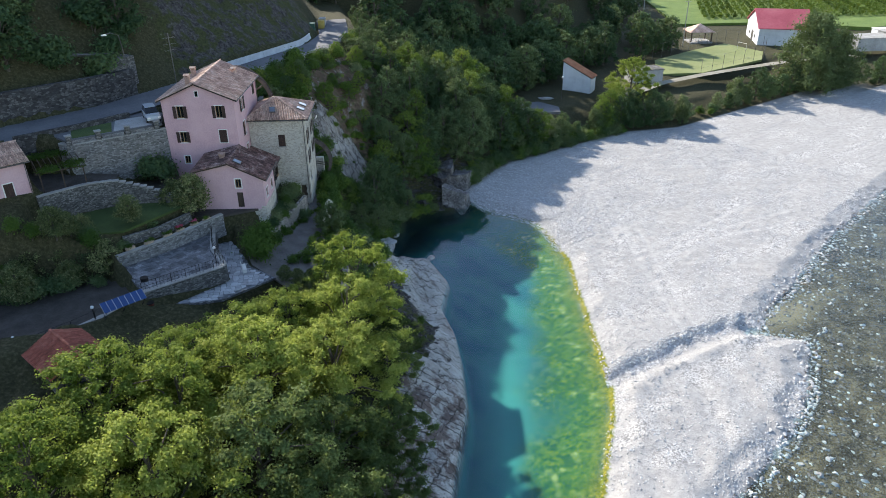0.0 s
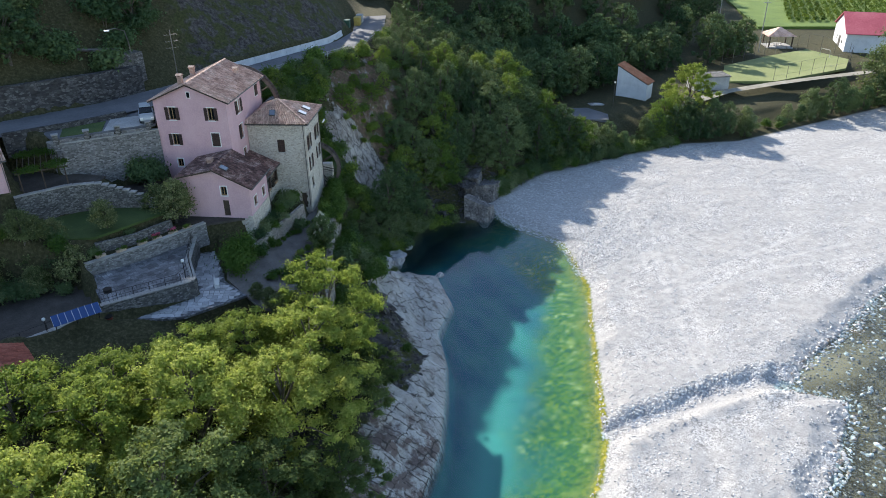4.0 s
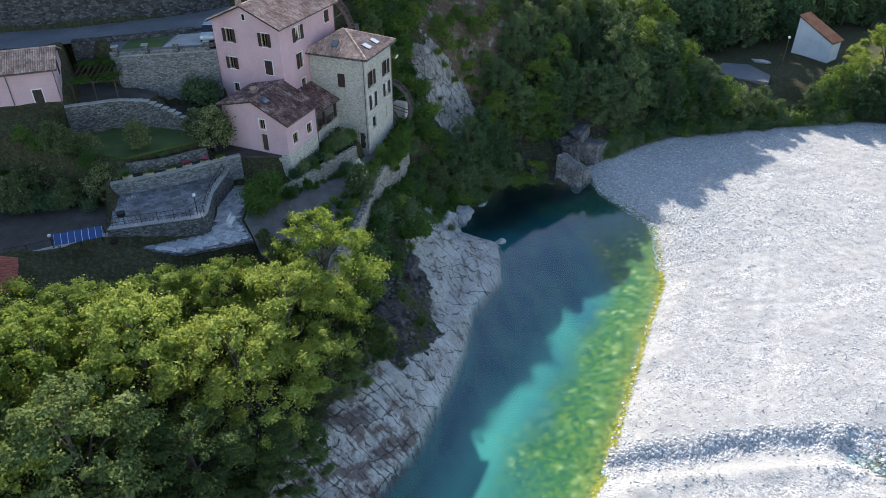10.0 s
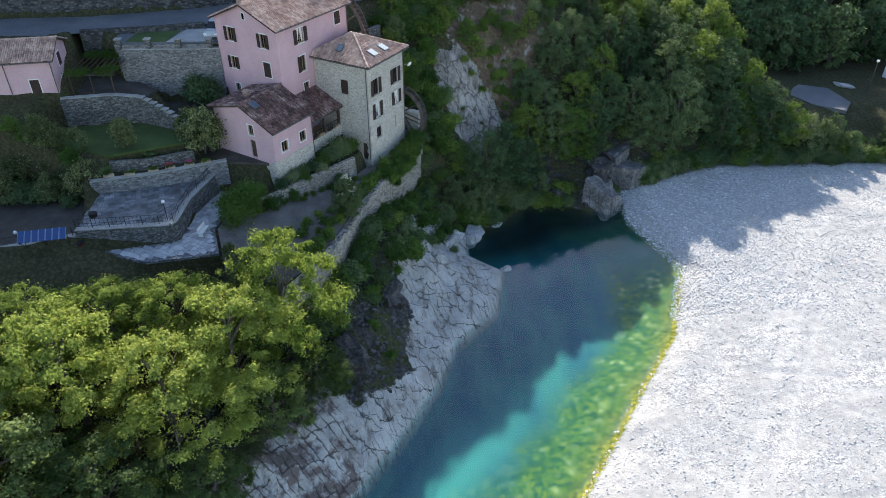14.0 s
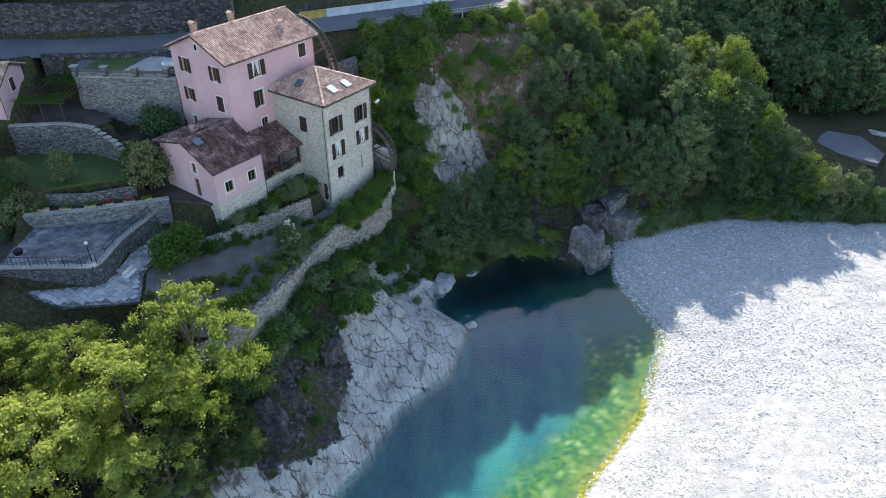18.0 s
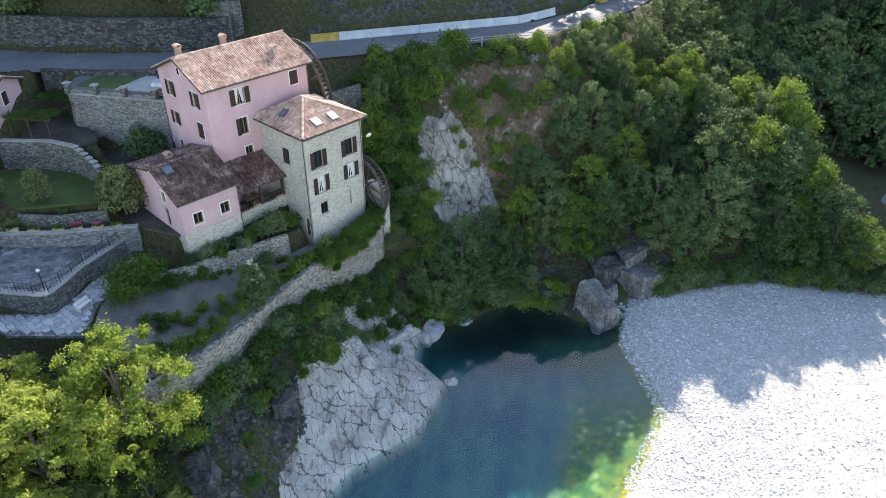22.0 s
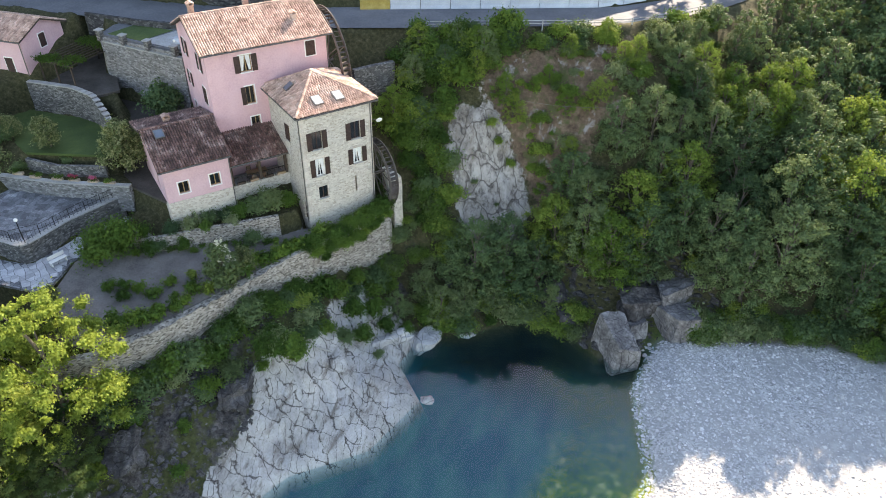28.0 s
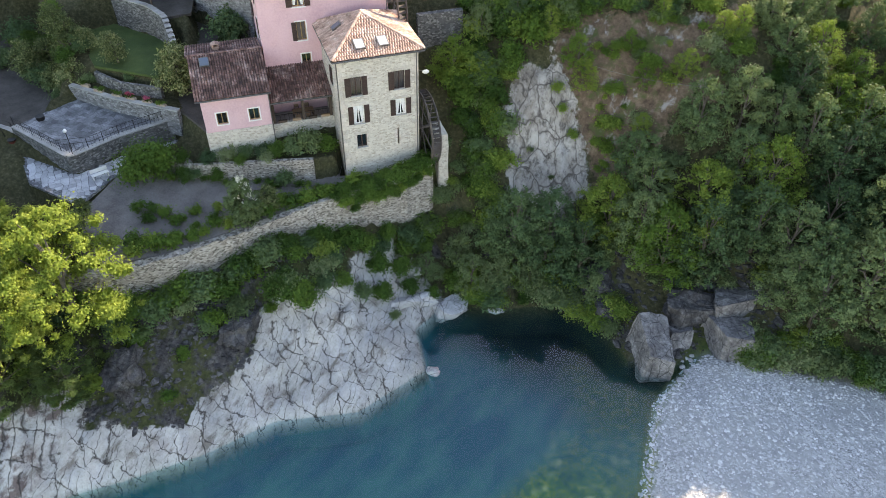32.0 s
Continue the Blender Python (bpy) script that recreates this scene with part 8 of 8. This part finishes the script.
for x, y, s in ((56.5, 12.5, 0.6), (60, 12, 0.65), (66, 11, 0.7), (53, 13.5, 0.45), (70, 10, 0.6), (62.5, 15, 0.55)):
    stand(OAK[3], x, y, s, rnd.uniform(0, 360))
stand(POPLAR, 119, 1.5, 1.0, 30)
stand(POPLAR, 127, -1.0, 0.75, 130)
# woods behind the hut and along the far field
for i in range(105):
    x = rnd.uniform(10, 200)
    y = np.interp(x, [20, 40, 60, 110, 165, 230], [52, 47, 50, 62, 96, 160]) + rnd.uniform(0, 1) ** 1.5 * 45
    stand(rnd.choice(FAR_OAK), x, y, rnd.uniform(0.85, 1.4), rnd.uniform(0, 360))
for i in range(16):
    stand(rnd.choice(FAR_OAK), rnd.uniform(36, 66), rnd.uniform(39, 47), rnd.uniform(0.8, 1.2), rnd.uniform(0, 360))
for x, y, s in ((-17.2, 12.8, 0.5), (-16.2, 12.6, 0.4), (-17.6, 9.6, 0.25), (-15.0, 9.6, 0.22), (-19.6, 8.0, 0.22), (-14.6, 12.4, 0.4), (-12.6, 13.4, 0.4), (-11.2, 13.0, 0.35)):
    stand(BUSH[3 if s > 0.3 else 2], x, y, s, rnd.uniform(0, 360), 0.2)
# thin scrub on the bare slope under the road
for i in range(70):
    x, y = rnd.uniform(-17, -3), rnd.uniform(12, 26)
    if in_poly(x, y, BARE_SLOPE, 0.1):
        stand(rnd.choice((BUSH[3], BUSH[2], SMALL[1])), x, y, rnd.uniform(0.3, 0.85), rnd.uniform(0, 360), 0.2)
for x, y, s in ((-16.4, 15.2, 0.42), (-15.4, 14.6, 0.36), (-20.0, 15.4, 0.36), (-20.6, 17.2, 0.4), (-8.2, 24.4, 0.34), (-6.0, 23.0, 0.3), (-11.6, 21.6, 0.3), (-10.4, 17.4, 0.3), (-7.4, 19.4, 0.34), (-12.8, 18.6, 0.26), (-9.0, 15.4, 0.3), (-4.8, 23.8, 0.34)):
    stand(OAK[4], x, y, s, rnd.uniform(0, 360), 0.2)
for i in range(34):
    x, y = rnd.uniform(66, 122), rnd.uniform(42, 60)
    stand(rnd.choice(FAR_OAK), x, y, rnd.uniform(0.75, 1.15), rnd.uniform(0, 360))
for x, y, s in ((50.5, 12.6, 0.75), (54.5, 13.8, 0.85), (58.5, 14.6, 0.8), (61.5, 13.0, 0.7), (48.0, 12.2, 0.55)):
    stand(OAK[4 if s > 0.72 else 2], x, y, s, rnd.uniform(0, 360))
cable = thing("overhead_cable", 0, 0, 0, 0, "thin sagging cable strung across the slope", "cable")
part("wire", tube([(-23.0 + 19.0 * k / 8, 14.0 + 3.4 * k / 8, 21.0 - 1.4 * k / 8 - 1.2 * math.sin(math.pi * k / 8)) for k in range(9)], 0.02, 4), METAL, cable)
# woods above the road
for i in range(190):
    x, y = rnd.uniform(-100, 14), rnd.uniform(8, 70)
    fr = on_slope(x, y)[2]
    size = rnd.uniform(0.6, 1.0)
    if fr < (17 if -40 < x < -4 else 3.5):
        continue
    # no tree so high that its shade would cross the sunlit pool
    if x > -34 and (ground_z(x, y) + 8.5 * size) / math.tan(SUN_EL) - y > np.interp(x, [-34, -30, -19, -6, 8, 30], [50, 45, 34, 21, 18, 14]):
        continue
    stand(rnd.choice(FAR_OAK), x, y, size, rnd.uniform(0, 360))
for p in ACACIA + ACACIA_SHADE + OAK + FAR_OAK + WILLOW + BUSH + SMALL + OLIVE + [LAUREL, POPLAR, CREEPER, BLOSSOM]:
    drop(p)
